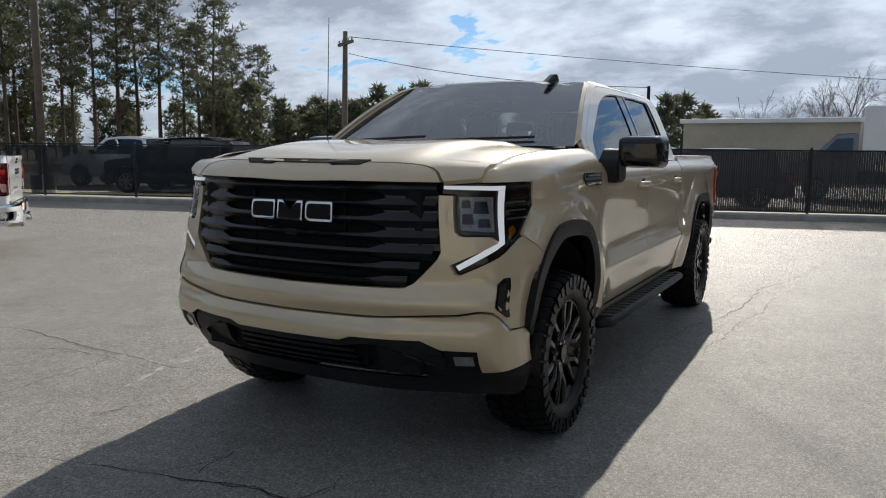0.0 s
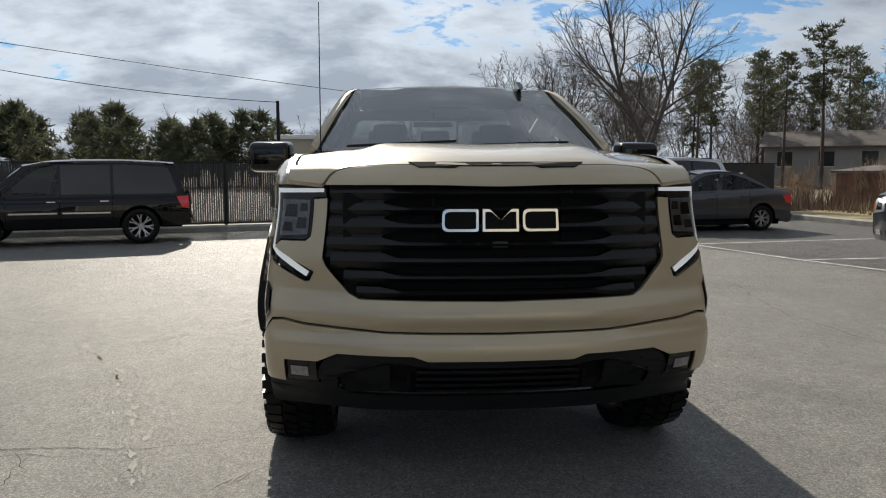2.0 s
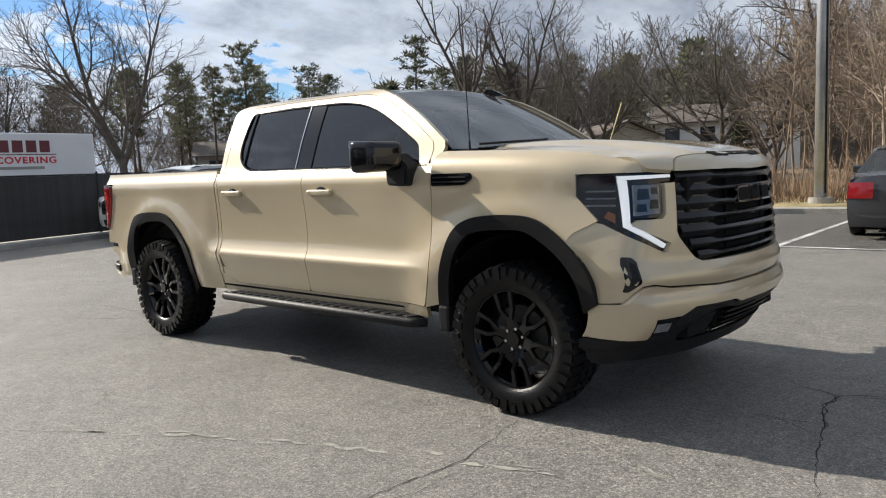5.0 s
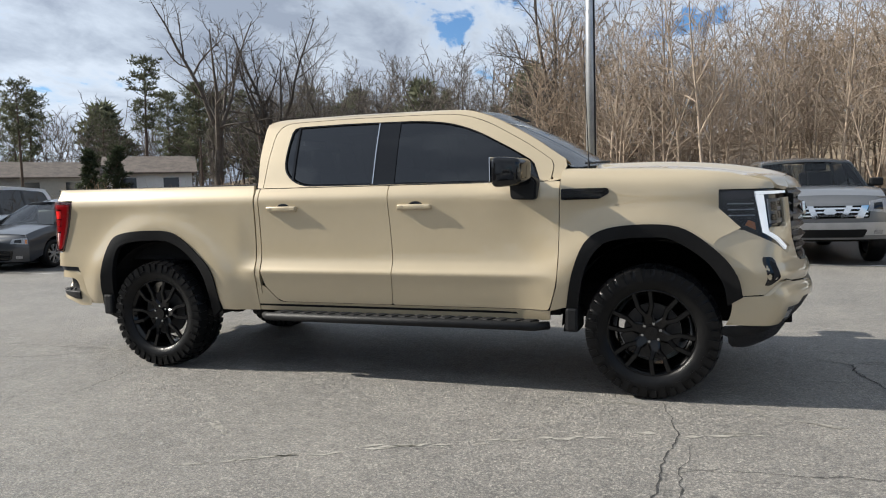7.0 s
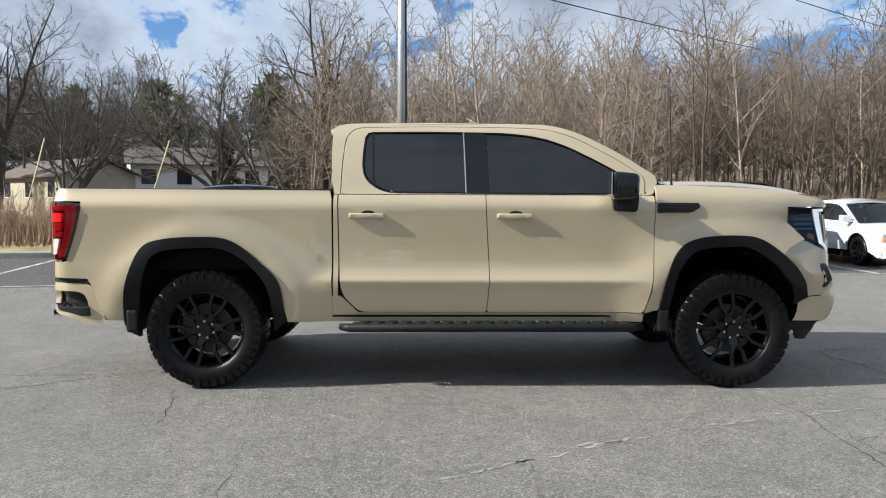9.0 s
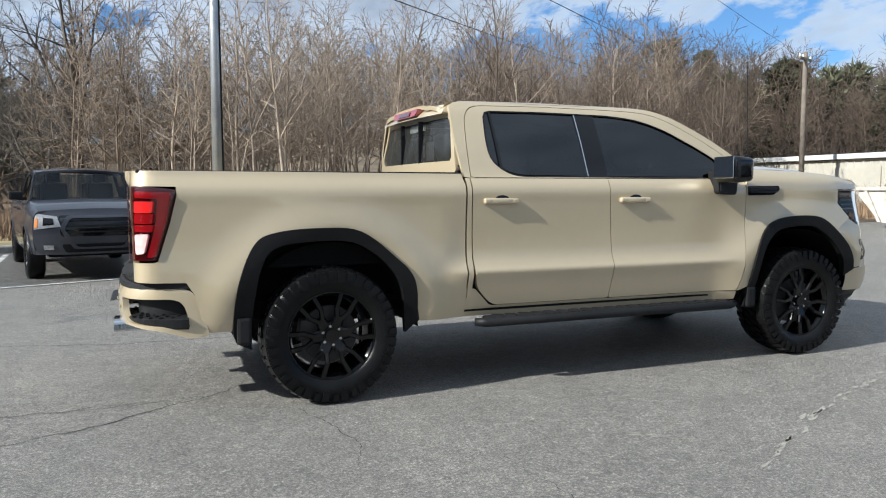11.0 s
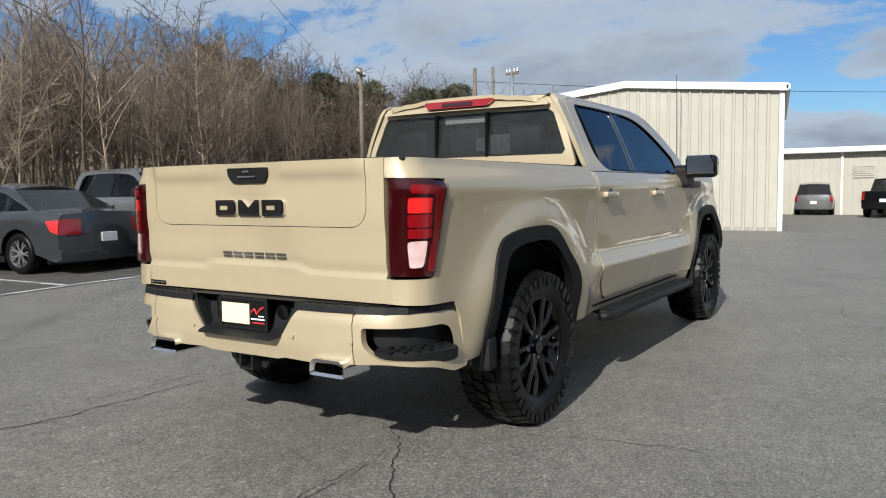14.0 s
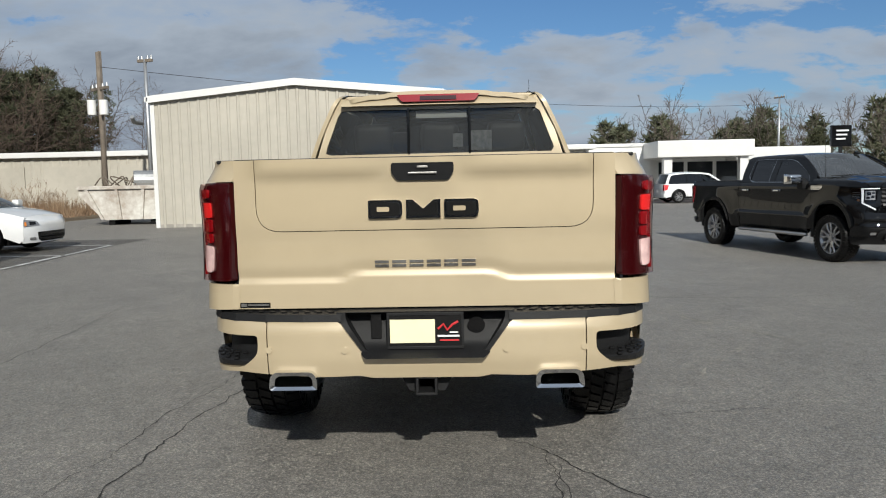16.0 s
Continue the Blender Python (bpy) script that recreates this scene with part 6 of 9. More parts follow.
    box(bm, (0.95, -0.82, 0.95), (1.42, 0.82, 1.42), 0.06)
    part("dashboard", bm, M["inside"], T, smooth=True)
    bm = bmesh.new()
    ringp = [(0.80 + 0.06 * math.sin(a), 0.40 + 0.19 * math.cos(a), 1.30 + 0.18 * math.sin(a)) for a in (math.tau * k / 20 for k in range(20))]
    tube(bm, ringp, 0.016, 8, True)
    tube(bm, [(0.80, 0.22, 1.30), (0.84, 0.40, 1.29), (0.80, 0.58, 1.30)], 0.014, 6)
    part("steering_wheel", bm, M["inside"], T, smooth=True)
    for x, y in ((0.25, -0.40), (0.25, 0.40), (-0.65, -0.45), (-0.65, 0.0), (-0.65, 0.45)):
        bm = bmesh.new()
        box(bm, (x - 0.1, y - 0.24, 0.80), (x + 0.42, y + 0.24, 0.98), 0.06)
        box(bm, (-0.08, -0.24, 0), (0.08, 0.24, 0.62), 0.06, pose(x - 0.1, y, 0.9, 0, -14))
        box(bm, (-0.05, -0.13, 0.0), (0.05, 0.13, 0.20), 0.045, pose(x - 0.25, y, 1.50, 0, -10))
        part("seat", bm, M["seat"], T, "black leather seat", True)
    bm = bmesh.new()
    box(bm, (0.60, -0.12, 1.70), (0.63, 0.12, 1.77), 0.012)
    part("rear_view_mirror", bm, M["gloss"], T)
    bm = bmesh.new()
    box(bm, (-0.95, -0.60, 1.875), (0.60, 0.60, 1.885))
    part("headliner", bm, M["inside"], T)
    bm = bmesh.new(); box(bm, (-0.002, -0.055, -0.04), (0.002, 0.055, 0.04), 0, Matrix.Translation(Vector(shield(0.12, 0.52)) + Vector((-0.02, 0, 0))) @ pose(0, 0, 0, 0, -55))
    part("window_sticker", bm, M["white_mark"], T)
    return T


WHEELS = wheel_meshes()
truck = build_truck(WHEELS)
tagged(truck, "sand-coloured crew-cab pickup with black wheels parked on asphalt", "pickup truck")

# ---------------- other vehicles ----------------


def car_wheel_meshes(rim_mat):
    """A road wheel of 1 m radius about y, outside +y: rim with ten spokes, and tyre."""
    bm = bmesh.new()
    prof = [(0.66, -0.30), (0.72, -0.33), (0.86, -0.34), (0.96, -0.29), (0.995, -0.20), (1.0, 0), (0.995, 0.20), (0.96, 0.29), (0.86, 0.34), (0.72, 0.33), (0.66, 0.30)]
    n = 40
    R = [[bm.verts.new((q * math.cos(a), y, q * math.sin(a))) for q, y in prof] for a in (math.tau * k / n for k in range(n))]
    for k in range(n):
        for i in range(len(prof) - 1):
            bm.faces.new((R[k][i], R[k][i + 1], R[(k + 1) % n][i + 1], R[(k + 1) % n][i])).smooth = True
    ty = bpy.data.meshes.new("tyre"); bm.to_mesh(ty); bm.free(); ty.materials.append(M["rubber"])
    bm = bmesh.new()
    prof = [(0.69, 0.31), (0.68, 0.29), (0.62, 0.22), (0.60, -0.28)]
    R = [[bm.verts.new((q * math.cos(a), y, q * math.sin(a))) for q, y in prof] for a in (math.tau * k / n for k in range(n))]
    for k in range(n):
        for i in range(len(prof) - 1):
            bm.faces.new((R[k][i], R[k][i + 1], R[(k + 1) % n][i + 1], R[(k + 1) % n][i])).smooth = True
    bmesh.ops.create_cone(bm, segments=20, radius1=0.20, radius2=0.15, depth=0.10, cap_ends=True, matrix=pose(0, 0.22, 0, -90))
    bmesh.ops.recalc_face_normals(bm, faces=bm.faces)
    rm = bpy.data.meshes.new("rim"); bm.to_mesh(rm); bm.free(); rm.materials.append(rim_mat)
    # a tapered spoke, narrow at the hub and forked at the rim
    bm = bmesh.new()
    for a in (0.0,):
        for s in (-1, 1):
            vs = []
            for ang, rad, y, w in ((a + s * 0.10, 0.13, 0.25, 0.040), (a + s * 0.085, 0.40, 0.28, 0.034), (a + s * 0.17, 0.665, 0.295, 0.046)):
                for o, dy in ((-w, -0.012), (w, -0.012), (w * 0.6, -0.10), (-w * 0.6, -0.10)):
                    vs.append(bm.verts.new((rad * math.cos(ang) - o * math.sin(ang), y + dy, rad * math.sin(ang) + o * math.cos(ang))))
            for b in (0, 4):
                for f in ((0, 1, 5, 4), (1, 2, 6, 5), (2, 3, 7, 6), (3, 0, 4, 7)):
                    bm.faces.new([vs[b + q] for q in f])
    bmesh.ops.recalc_face_normals(bm, faces=bm.faces)
    sp = bpy.data.meshes.new("spoke"); bm.to_mesh(sp); bm.free(); sp.materials.append(rim_mat)
    bm = bmesh.new()
    bmesh.ops.create_cone(bm, segments=28, radius1=0.58, radius2=0.58, depth=0.02, cap_ends=True, matrix=pose(0, 0.02, 0, 90))
    bk = bpy.data.meshes.new("wheel_back"); bm.to_mesh(bk); bm.free(); bk.materials.append(M["under"])
    return rm, ty, bk, sp


M["silver_rim"] = material("silver_alloy", (0.45, 0.45, 0.46), 0.3, 0.85, 0.3, 0.1, 5)
M["smoked_rim"] = material("smoked_alloy", (0.16, 0.16, 0.165), 0.28, 0.85, 0.3, 0.1, 5)
CAR_WHEELS = {"silver": car_wheel_meshes(M["silver_rim"]), "dark": car_wheel_meshes(M["rim"]), "dark_bright": car_wheel_meshes(M["smoked_rim"])}


def add_spokes(w, sp):
    for k in range(7):
        o = new("spoke", sp)
        o.parent = w
        o.rotation_euler = (0, math.tau * k / 7 + 0.3, 0)


def clip_x(poly, x0, x1):
    for lim, keep in ((x0, lambda x: x >= x0), (x1, lambda x: x <= x1)):
        out = []
        for i, p in enumerate(poly):
            q = poly[(i + 1) % len(poly)]
            if keep(p[0]):
                out.append(p)
            if keep(p[0]) != keep(q[0]):
                t = (lim - p[0]) / (q[0] - p[0])
                out.append((lim, p[1] + (q[1] - p[1]) * t))
        poly = out
    return poly


def car(name, label, category, m, paint, front, rear, width, wb, R, top, house, doors, sill=0.28, rim="silver", bed=None, grille="bar", lean=0.17, pillars=(), strip=None, lamp_h=0.12, rack=False, cladding=None, group="", tail="red", bumper=None, privacy=True, bright=False, face=""):
    """A parked car: x ahead, its origin between the axles. top: knots (x, z) of the bonnet, belt and deck; house: (x, z) of rear base, front base, front top, rear top."""
    C = empty(name, m, label, category, group)
    hw = width / 2
    xs = [k[0] for k in top]

    def half(x, z):
        t = curve(x, top)
        w = hw * (1 - 0.07 * ease(front - 0.9, front, x) - 0.05 * ease(rear + 0.8, rear, x))
        k = (z - sill) / max(0.2, t - sill)
        w *= 0.955 + 0.05 * math.sin(math.pi * min(1, max(0, k * 0.85 + 0.08)))
        edge = t - z
        if edge < 0.10:
            w -= 0.05 * (1 - max(0.0, edge) / 0.10) ** 2
        return w
    # side outline with arches
    def arch(xc):
        return [(xc + (R + 0.055) * math.cos(a), max(sill, R + (R + 0.065) * math.sin(a))) for a in (math.pi * k / 14 for k in range(15))]
    bow_f, bow_r = 0.20, 0.10
    line = [(x, curve(x, top)) for x in np.linspace(front - bow_f, rear + bow_r, 40)]
    body = [(rear + bow_r, sill + 0.08)] + [(rear + bow_r + 0.1, sill)] + [p for p in reversed(arch(-wb / 2))] + [p for p in reversed(arch(wb / 2))] + [(front - bow_f - 0.1, sill)] + [(front - bow_f, sill + 0.08)] + [(float(a), float(b)) for a, b in line]
    cuts = [rear - 1] + list(doors) + [front + 1]
    for s in (-1, 1):
        names = ["rear_quarter"] + ["door"] * (len(doors) - 1) + ["front_fender"]
        made = []
        for i in range(len(cuts) - 1):
            seg = clip_x(body, cuts[i] + (0.005 if i else 0), cuts[i + 1] - (0.005 if i < len(cuts) - 2 else 0))
            o = panel(names[i], seg, lambda x, z, s=s: (x, s * half(x, z), z), (0.12, 0.07), paint, C, (0, -s * 0.03, 0))
            made.append(o)
            if names[i] == "door":
                hx = cuts[i] + 0.16
                hz = curve(hx, top) - 0.13
                bm = bmesh.new()
                box(bm, (hx - 0.09, min(s * half(hx, hz), s * (half(hx, hz) + 0.035)), hz - 0.017), (hx + 0.09, max(s * half(hx, hz), s * (half(hx, hz) + 0.035)), hz + 0.017), 0.01)
                part("door_handle", bm, M["chrome"] if strip else paint, o)
        if strip:
            for i in range(1, len(cuts) - 2):
                zz = sill + 0.30
                panel("door_strip", [(cuts[i] + 0.05, zz), (cuts[i + 1] - 0.05, zz), (cuts[i + 1] - 0.05, zz + 0.035), (cuts[i] + 0.05, zz + 0.035)], lambda x, z, s=s: (x, s * (half(x, z) + 0.012), z), 0.2, M["chrome"], made[i], (0, -s * 0.012, 0))
        if cladding:
            for xc in (-wb / 2, wb / 2):
                a = arch(xc)
                b = [(xc + (p[0] - xc) * 1.13, R + (p[1] - R) * 1.13 if p[1] > sill + 0.01 else p[1]) for p in a]
                panel("arch_moulding", b + a[::-1], lambda x, z, s=s: (x, s * (half(x, min(z, curve(x, top) - 0.11)) + 0.012), z), 0.1, cladding, C, (0, -s * 0.03, 0))
        for xc in (-wb / 2, wb / 2):
            rm, ty, bk, sp = CAR_WHEELS[rim]
            w = new("wheel", rm)
            w.parent = C
            add_spokes(w, sp)
            w.matrix_basis = pose(xc, s * (hw - 0.125), R, 0, 0, 0 if s > 0 else 180) @ pose(0, 0, 0, 0, 40 * xc + 13 * s) @ Matrix.Diagonal((R, R, R, 1))
            for nm, d in (("tyre", ty), ("wheel_back", bk)):
                o = new(nm, d)
                o.parent = w
    # decks: bonnet and boot or bed sides
    (cb, zb0), (ab, zb1), (at, zt1) = house[:3]
    ct, zt0 = house[-1]
    crest = sorted(house[2:])

    def deck(nm, x0, x1):
        pl = [(x0, -1.0), (x1, -1.0), (x1, 1.0), (x0, 1.0)]
        panel(nm, pl, lambda x, v: (x - 0.0, v * half(x, curve(x, top)), curve(x, top) + 0.035 * (1 - v * v)), (0.14, 0.2), paint, C, (0, 0, -0.02))
    deck("bonnet", ab - 0.12, front - bow_f)
    if bed:
        b0, b1 = bed
        for s in (-1, 1):
            bm = bmesh.new()
            z = curve((b0 + b1) / 2, top)
            box(bm, (b0, min(s * (hw - 0.13), s * (hw - 0.065)), z - 0.5), (b1, max(s * (hw - 0.13), s * (hw - 0.065)), z + 0.012), 0.01)
            part("bed_rail", bm, M["trim"], C)
        bm = bmesh.new(); box(bm, (b0, -hw + 0.1, z - 0.52), (b1, hw - 0.1, z - 0.48))
        part("bed_floor", bm, M["under"], C)
    elif cb - 0.1 > rear + bow_r + 0.12:
        deck("boot_lid", rear + bow_r, cb + 0.15)
    # nose and tail skins
    tz_f, tz_r = curve(front - bow_f, top), curve(rear + bow_r, top)

    def nose(v, z):
        y = v * half(front - bow_f, z)
        k = (z - sill) / (tz_f - sill)
        return (front - bow_f * abs(v) ** 3 - 0.05 * (1 - math.sin(math.pi * min(1, max(0, 0.15 + 0.7 * k)))) - 0.14 * ease(0.8, 1.0, k) * (1 - abs(v) ** 3), y, z + (0.035 * (1 - v * v) if k > 0.99 else 0))

    def tailf(v, z):
        y = v * half(rear + bow_r, z)
        k = (z - sill) / (tz_r - sill)
        return (rear + bow_r * abs(v) ** 3 + 0.05 * (1 - math.sin(math.pi * min(1, max(0, 0.1 + 0.75 * k)))), y, z + (0.035 * (1 - v * v) if k > 0.99 and not bed else 0))
    panel("front_fascia", [(-1, sill), (1, sill), (1, tz_f), (-1, tz_f)], nose, (0.1, 0.05), paint, C, (-0.02, 0, 0))
    panel("rear_fascia", [(-1, sill), (1, sill), (1, tz_r), (-1, tz_r)], tailf, (0.1, 0.05), paint, C, (0.02, 0, 0))
    H = tz_f - sill
    P1 = lambda f, d: (lambda v, z: Vector(f(v, z)) + Vector((d, 0, 0)))
    if bumper:
        panel("front_bumper", rounded([(-1, sill + 0.10 * H), (1, sill + 0.10 * H), (1, sill + 0.40 * H), (-1, sill + 0.40 * H)], 0.04, 2), P1(nose, 0.035), (0.1, 0.05), bumper, C, (-0.05, 0, 0))
    g0, g1, gw = {"bar": (0.50, 0.80, 0.62), "tall": (0.42, 0.90, 0.60), "low": (0.10, 0.42, 0.62)}[grille]
    g = panel("grille", rounded([(-gw, sill + g0 * H), (gw, sill + g0 * H), (gw * 1.06, sill + g1 * H), (-gw * 1.06, sill + g1 * H)], 0.03, 2), P1(nose, 0.010), 0.1, M["gloss"], C, (-0.02, 0, 0))
    for k in range(3):
        z = sill + (g0 + (g1 - g0) * (k + 0.7) / 3.4) * H
        panel("grille_bar", [(-gw * 0.97, z - 0.012), (gw * 0.97, z - 0.012), (gw * 0.97, z + 0.012), (-gw * 0.97, z + 0.012)], P1(nose, 0.024), 0.1, M["chrome"] if bumper is M["chrome"] or grille == "bar" else M["trim"], g, (-0.012, 0, 0))
    if face == "vee":
        for s in (-1, 1):
            for a, b, w in ((0.16, 0.26, 0.10), (0.40, 0.50, 0.12)):
                panel("grille_strut", [(s * a, sill + g0 * H), (s * (a + w), sill + g0 * H), (s * (b + w), sill + g1 * H), (s * b, sill + g1 * H)], P1(nose, 0.030), 0.1, M["chrome"], g, (-0.012, 0, 0))
        panel("grille_badge", rounded([(-0.09, sill + 0.60 * H), (0.09, sill + 0.60 * H), (0.09, sill + 0.72 * H), (-0.09, sill + 0.72 * H)], 0.03, 3), P1(nose, 0.034), 0.1, M["chrome"], g, (-0.012, 0, 0))
    if face == "hex":
        ring("grille_rim", rounded([(-0.42, sill + 0.12 * H), (0.42, sill + 0.12 * H), (0.62, sill + 0.60 * H), (0.52, sill + 0.90 * H), (-0.52, sill + 0.90 * H), (-0.62, sill + 0.60 * H)], 0.03, 2), rounded([(-0.36, sill + 0.17 * H), (0.36, sill + 0.17 * H), (0.55, sill + 0.60 * H), (0.46, sill + 0.84 * H), (-0.46, sill + 0.84 * H), (-0.55, sill + 0.60 * H)], 0.03, 2), P1(nose, 0.03), paint, C, (-0.03, 0, 0), 72, 2)
    panel("lower_grille", rounded([(-0.55, sill + 0.05 * H), (0.55, sill + 0.05 * H), (0.6, sill + 0.24 * H), (-0.6, sill + 0.24 * H)], 0.03, 2), P1(nose, 0.044 if bumper else 0.010), 0.1, M["under"], C, (-0.02, 0, 0))
    zl = sill + 0.74 * H if grille != "tall" else sill + 0.72 * H
    for s in (-1, 1):
        hl = panel("headlight", [(s * 0.60, zl - lamp_h * 0.3), (s * 0.98, zl - lamp_h * 0.6), (s * 0.985, zl + lamp_h), (s * 0.66, zl + lamp_h * 0.7)], P1(nose, 0.012), 0.06, M["reflector"], C, (-0.03, 0, 0), "clear headlight")
        panel("lamp_bowl", [(s * 0.70, zl - lamp_h * 0.1), (s * 0.86, zl - lamp_h * 0.2), (s * 0.86, zl + lamp_h * 0.6), (s * 0.72, zl + lamp_h * 0.5)], P1(nose, 0.016), 0.06, M["gloss"], hl, (-0.003, 0, 0))
        panel("amber_marker", [(s * 0.935, zl - lamp_h * 0.4), (s * 0.975, zl - lamp_h * 0.45), (s * 0.975, zl + lamp_h * 0.5), (s * 0.935, zl + lamp_h * 0.5)], P1(nose, 0.017), 0.06, M["amber"], hl, (-0.003, 0, 0))
        panel("fog_lamp", [(s * 0.72, sill + 0.12 * H), (s * 0.86, sill + 0.12 * H), (s * 0.86, sill + 0.22 * H), (s * 0.72, sill + 0.22 * H)], P1(nose, 0.045 if bumper else 0.012), 0.06, M["reflector"], C, (-0.02, 0, 0))
        Hr = tz_r - sill
        t0, t1, ti = (0.52, 0.97, 0.86) if (bed or zt0 - zb0 > 0.4 and cb < rear + 0.5) else (0.58, 0.90, 0.60)
        panel("tail_light", rounded([(s * ti, sill + t0 * Hr), (s * 0.99, sill + t0 * Hr), (s * 0.99, sill + t1 * Hr), (s * ti, sill + t1 * Hr)], 0.02, 2), P1(tailf, -0.012), 0.06, M["red"], C, (0.03, 0, 0), "red tail light")
        tx = rear + bow_r
        if not bed:
            panel("tail_light_wrap", [(tx + 0.005, sill + t0 * Hr + 0.01), (tx + 0.16, sill + (t0 + 0.08) * Hr), (tx + 0.26, sill + (t1 - 0.03) * Hr), (tx + 0.005, sill + t1 * Hr - 0.01)], lambda x, z: (x, s * (half(x, z) + 0.006), z), 0.06, M["red_bright"], C, (0, -s * 0.02, 0), "red wrap-round tail light")
        # mirror
        bm = bmesh.new()
        mx, mz = ab - 0.28, curve(ab - 0.3, top) + 0.10
        box(bm, (-0.07, -0.10, -0.07), (0.08, 0.10, 0.07), 0.03, pose(mx, s * (hw + 0.07), mz))
        box(bm, (-0.03, -0.06, -0.03), (0.03, 0.06, 0.02), 0, pose(mx + 0.02, s * (hw - 0.03), mz - 0.05))
        part("door_mirror", bm, M["trim"] if bed or cladding else paint, C, smooth=False)
    panel("rear_bumper", rounded([(-1, sill + 0.02), (1, sill + 0.02), (1, sill + 0.28 * (tz_r - sill)), (-1, sill + 0.28 * (tz_r - sill))], 0.03, 2), P1(tailf, -0.05), (0.1, 0.05), bumper or paint, C, (0.06, 0, 0))
    bm = bmesh.new()
    zz = sill + 0.50 * (tz_r - sill)
    box(bm, (rear - 0.02, -0.155, zz - 0.075), (rear - 0.006, 0.155, zz + 0.075), 0.006)
    part("licence_plate", bm, M["white_mark"], C, "pale number plate")
    # greenhouse
    yb, yt = half((cb + ab) / 2, zb1) - 0.01, half((cb + ab) / 2, zb1) - 0.01 - lean

    def gh(x, z):
        return yb - (yb - yt) * max(0, (z - zb1) / (zt1 - zb1))
    outer = rounded([(cb, zb0 - 0.02), (ab, zb1 - 0.02)] + list(house[2:]), [0.01, 0.01, 0.16] + [0.25] * (len(house) - 4) + [0.14], 4)
    drop = [(x, z - 0.075) for x, z in house[3:-1]]
    inner = rounded([(cb + 0.17, zb0 + 0.02), (ab - 0.20, zb1 + 0.02), (at - 0.06, zt1 - 0.075)] + drop + [(ct + 0.11, zt0 - 0.075)], [0.06, 0.03, 0.12] + [0.25] * len(drop) + [0.10], 4)
    c = Vector(((cb + ab + at + ct) / 4, (zb1 + zt1) / 2))
    for s in (-1, 1):
        ring("window_frame", outer, inner, lambda x, z, s=s: (x, s * gh(x, z), z), paint, C, (0, -s * 0.03, 0), 72, 2)
        xs2 = [cb - 1] + list(pillars) + [ab + 1]
        for i in range(len(xs2) - 1):
            seg = clip_x([tuple(p) for p in inner], xs2[i] + 0.03, xs2[i + 1] - 0.03)
            if len(seg) > 2:
                panel("side_window", seg, lambda x, z, s=s: (x, s * (gh(x, z) - 0.012), z), 0.3, M["glass"] if i < len(xs2) - 2 and privacy else M["car_glass"], C, (0, -s * 0.004, 0))
        if bright:
            ring("window_strip", [Vector((p[0] * 1.0, p[1])) for p in inner], [c + (Vector(p) - c) * 0.985 for p in inner], lambda x, z, s=s: (x, s * (gh(x, z) + 0.003), z), M["chrome"], C, (0, -s * 0.008, 0), 72, 1, "thin chrome window strip")
        for px in pillars:
            panel("door_pillar", clip_x([tuple(p) for p in inner], px - 0.034, px + 0.034), lambda x, z, s=s: (x, s * (gh(x, z) - 0.006), z), 0.3, M["gloss"], C, (0, -s * 0.02, 0))

    def pane(nm, x0, z0, x1, z1, bow, mat, inset):
        def f(v, k):
            y = v * (yb + (yt - yb) * k) * inset
            return (x0 + (x1 - x0) * k + bow * (1 - v * v) * (1 if x0 > 0 else -1), y, z0 + (z1 - z0) * k)
        panel(nm, [(-1, 0.02), (1, 0.02), (1, 0.94), (-1, 0.94)], f, (0.2, 0.25), mat, C, (0, 0, -0.004))
    pane("windscreen", ab - 0.01, zb1, at, zt1, 0.12, M["car_glass"], 0.99)
    pane("rear_window", cb + 0.01, zb0, ct, zt0, 0.05, M["rear_glass"], 0.97)
    panel("roof", rounded([(ct - 0.02, -yt), (at + 0.04, -yt), (at + 0.10, 0), (at + 0.04, yt), (ct - 0.02, yt)], [0.06, 0.05, 0.3, 0.05, 0.06], 3), lambda x, y: (x, y, curve(x, crest) - 0.012 + 0.05 * (1 - (y / yt) ** 2)), (0.2, 0.12), paint, C, (0, 0, -0.04))
    if rack:
        for s in (-1, 1):
            bm = bmesh.new()
            tube(bm, [(ct + 0.15, s * (yt - 0.06), zt1 + 0.02), (ct + 0.3, s * (yt - 0.06), zt1 + 0.075), (at - 0.35, s * (yt - 0.06), zt1 + 0.075), (at - 0.15, s * (yt - 0.06), zt1 + 0.02)], 0.02, 6)
            part("roof_rack", bm, M["chrome"] if strip else M["trim"], C)
    bm = bmesh.new()
    box(bm, (rear + 0.25, -hw + 0.28, sill - 0.05), (front - 0.3, hw - 0.28, sill + 0.28))
    box(bm, (-wb / 2 + R + 0.1, -hw + 0.09, sill - 0.02), (wb / 2 - R - 0.1, hw - 0.09, zb1 - 0.15))
    box(bm, (wb / 2 - R, -hw + 0.3, sill + 0.2), (front - 0.35, hw - 0.3, tz_f - 0.08)); box(bm, (rear + 0.3, -hw + 0.3, sill + 0.1), (-wb / 2 + R, hw - 0.3, (zb0 if not bed else zb0 - 0.5) - 0.10))
    part("underbody", bm, M["under"], C)
    for x in (ab - 1.25, ab - 2.05):
        if x > cb + 0.1:
            for y in (-0.38, 0.38):
                bm = bmesh.new()
                box(bm, (-0.06, -0.22, -0.2), (0.06, 0.22, 0.42), 0.05, pose(x, y, zb1 - 0.1, 0, -14))
                box(bm, (-0.045, -0.12, 0), (0.045, 0.12, 0.17), 0.04, pose(x - 0.12, y, zb1 + 0.32, 0, -10))
                part("seat", bm, M["seat"], C)
    return C


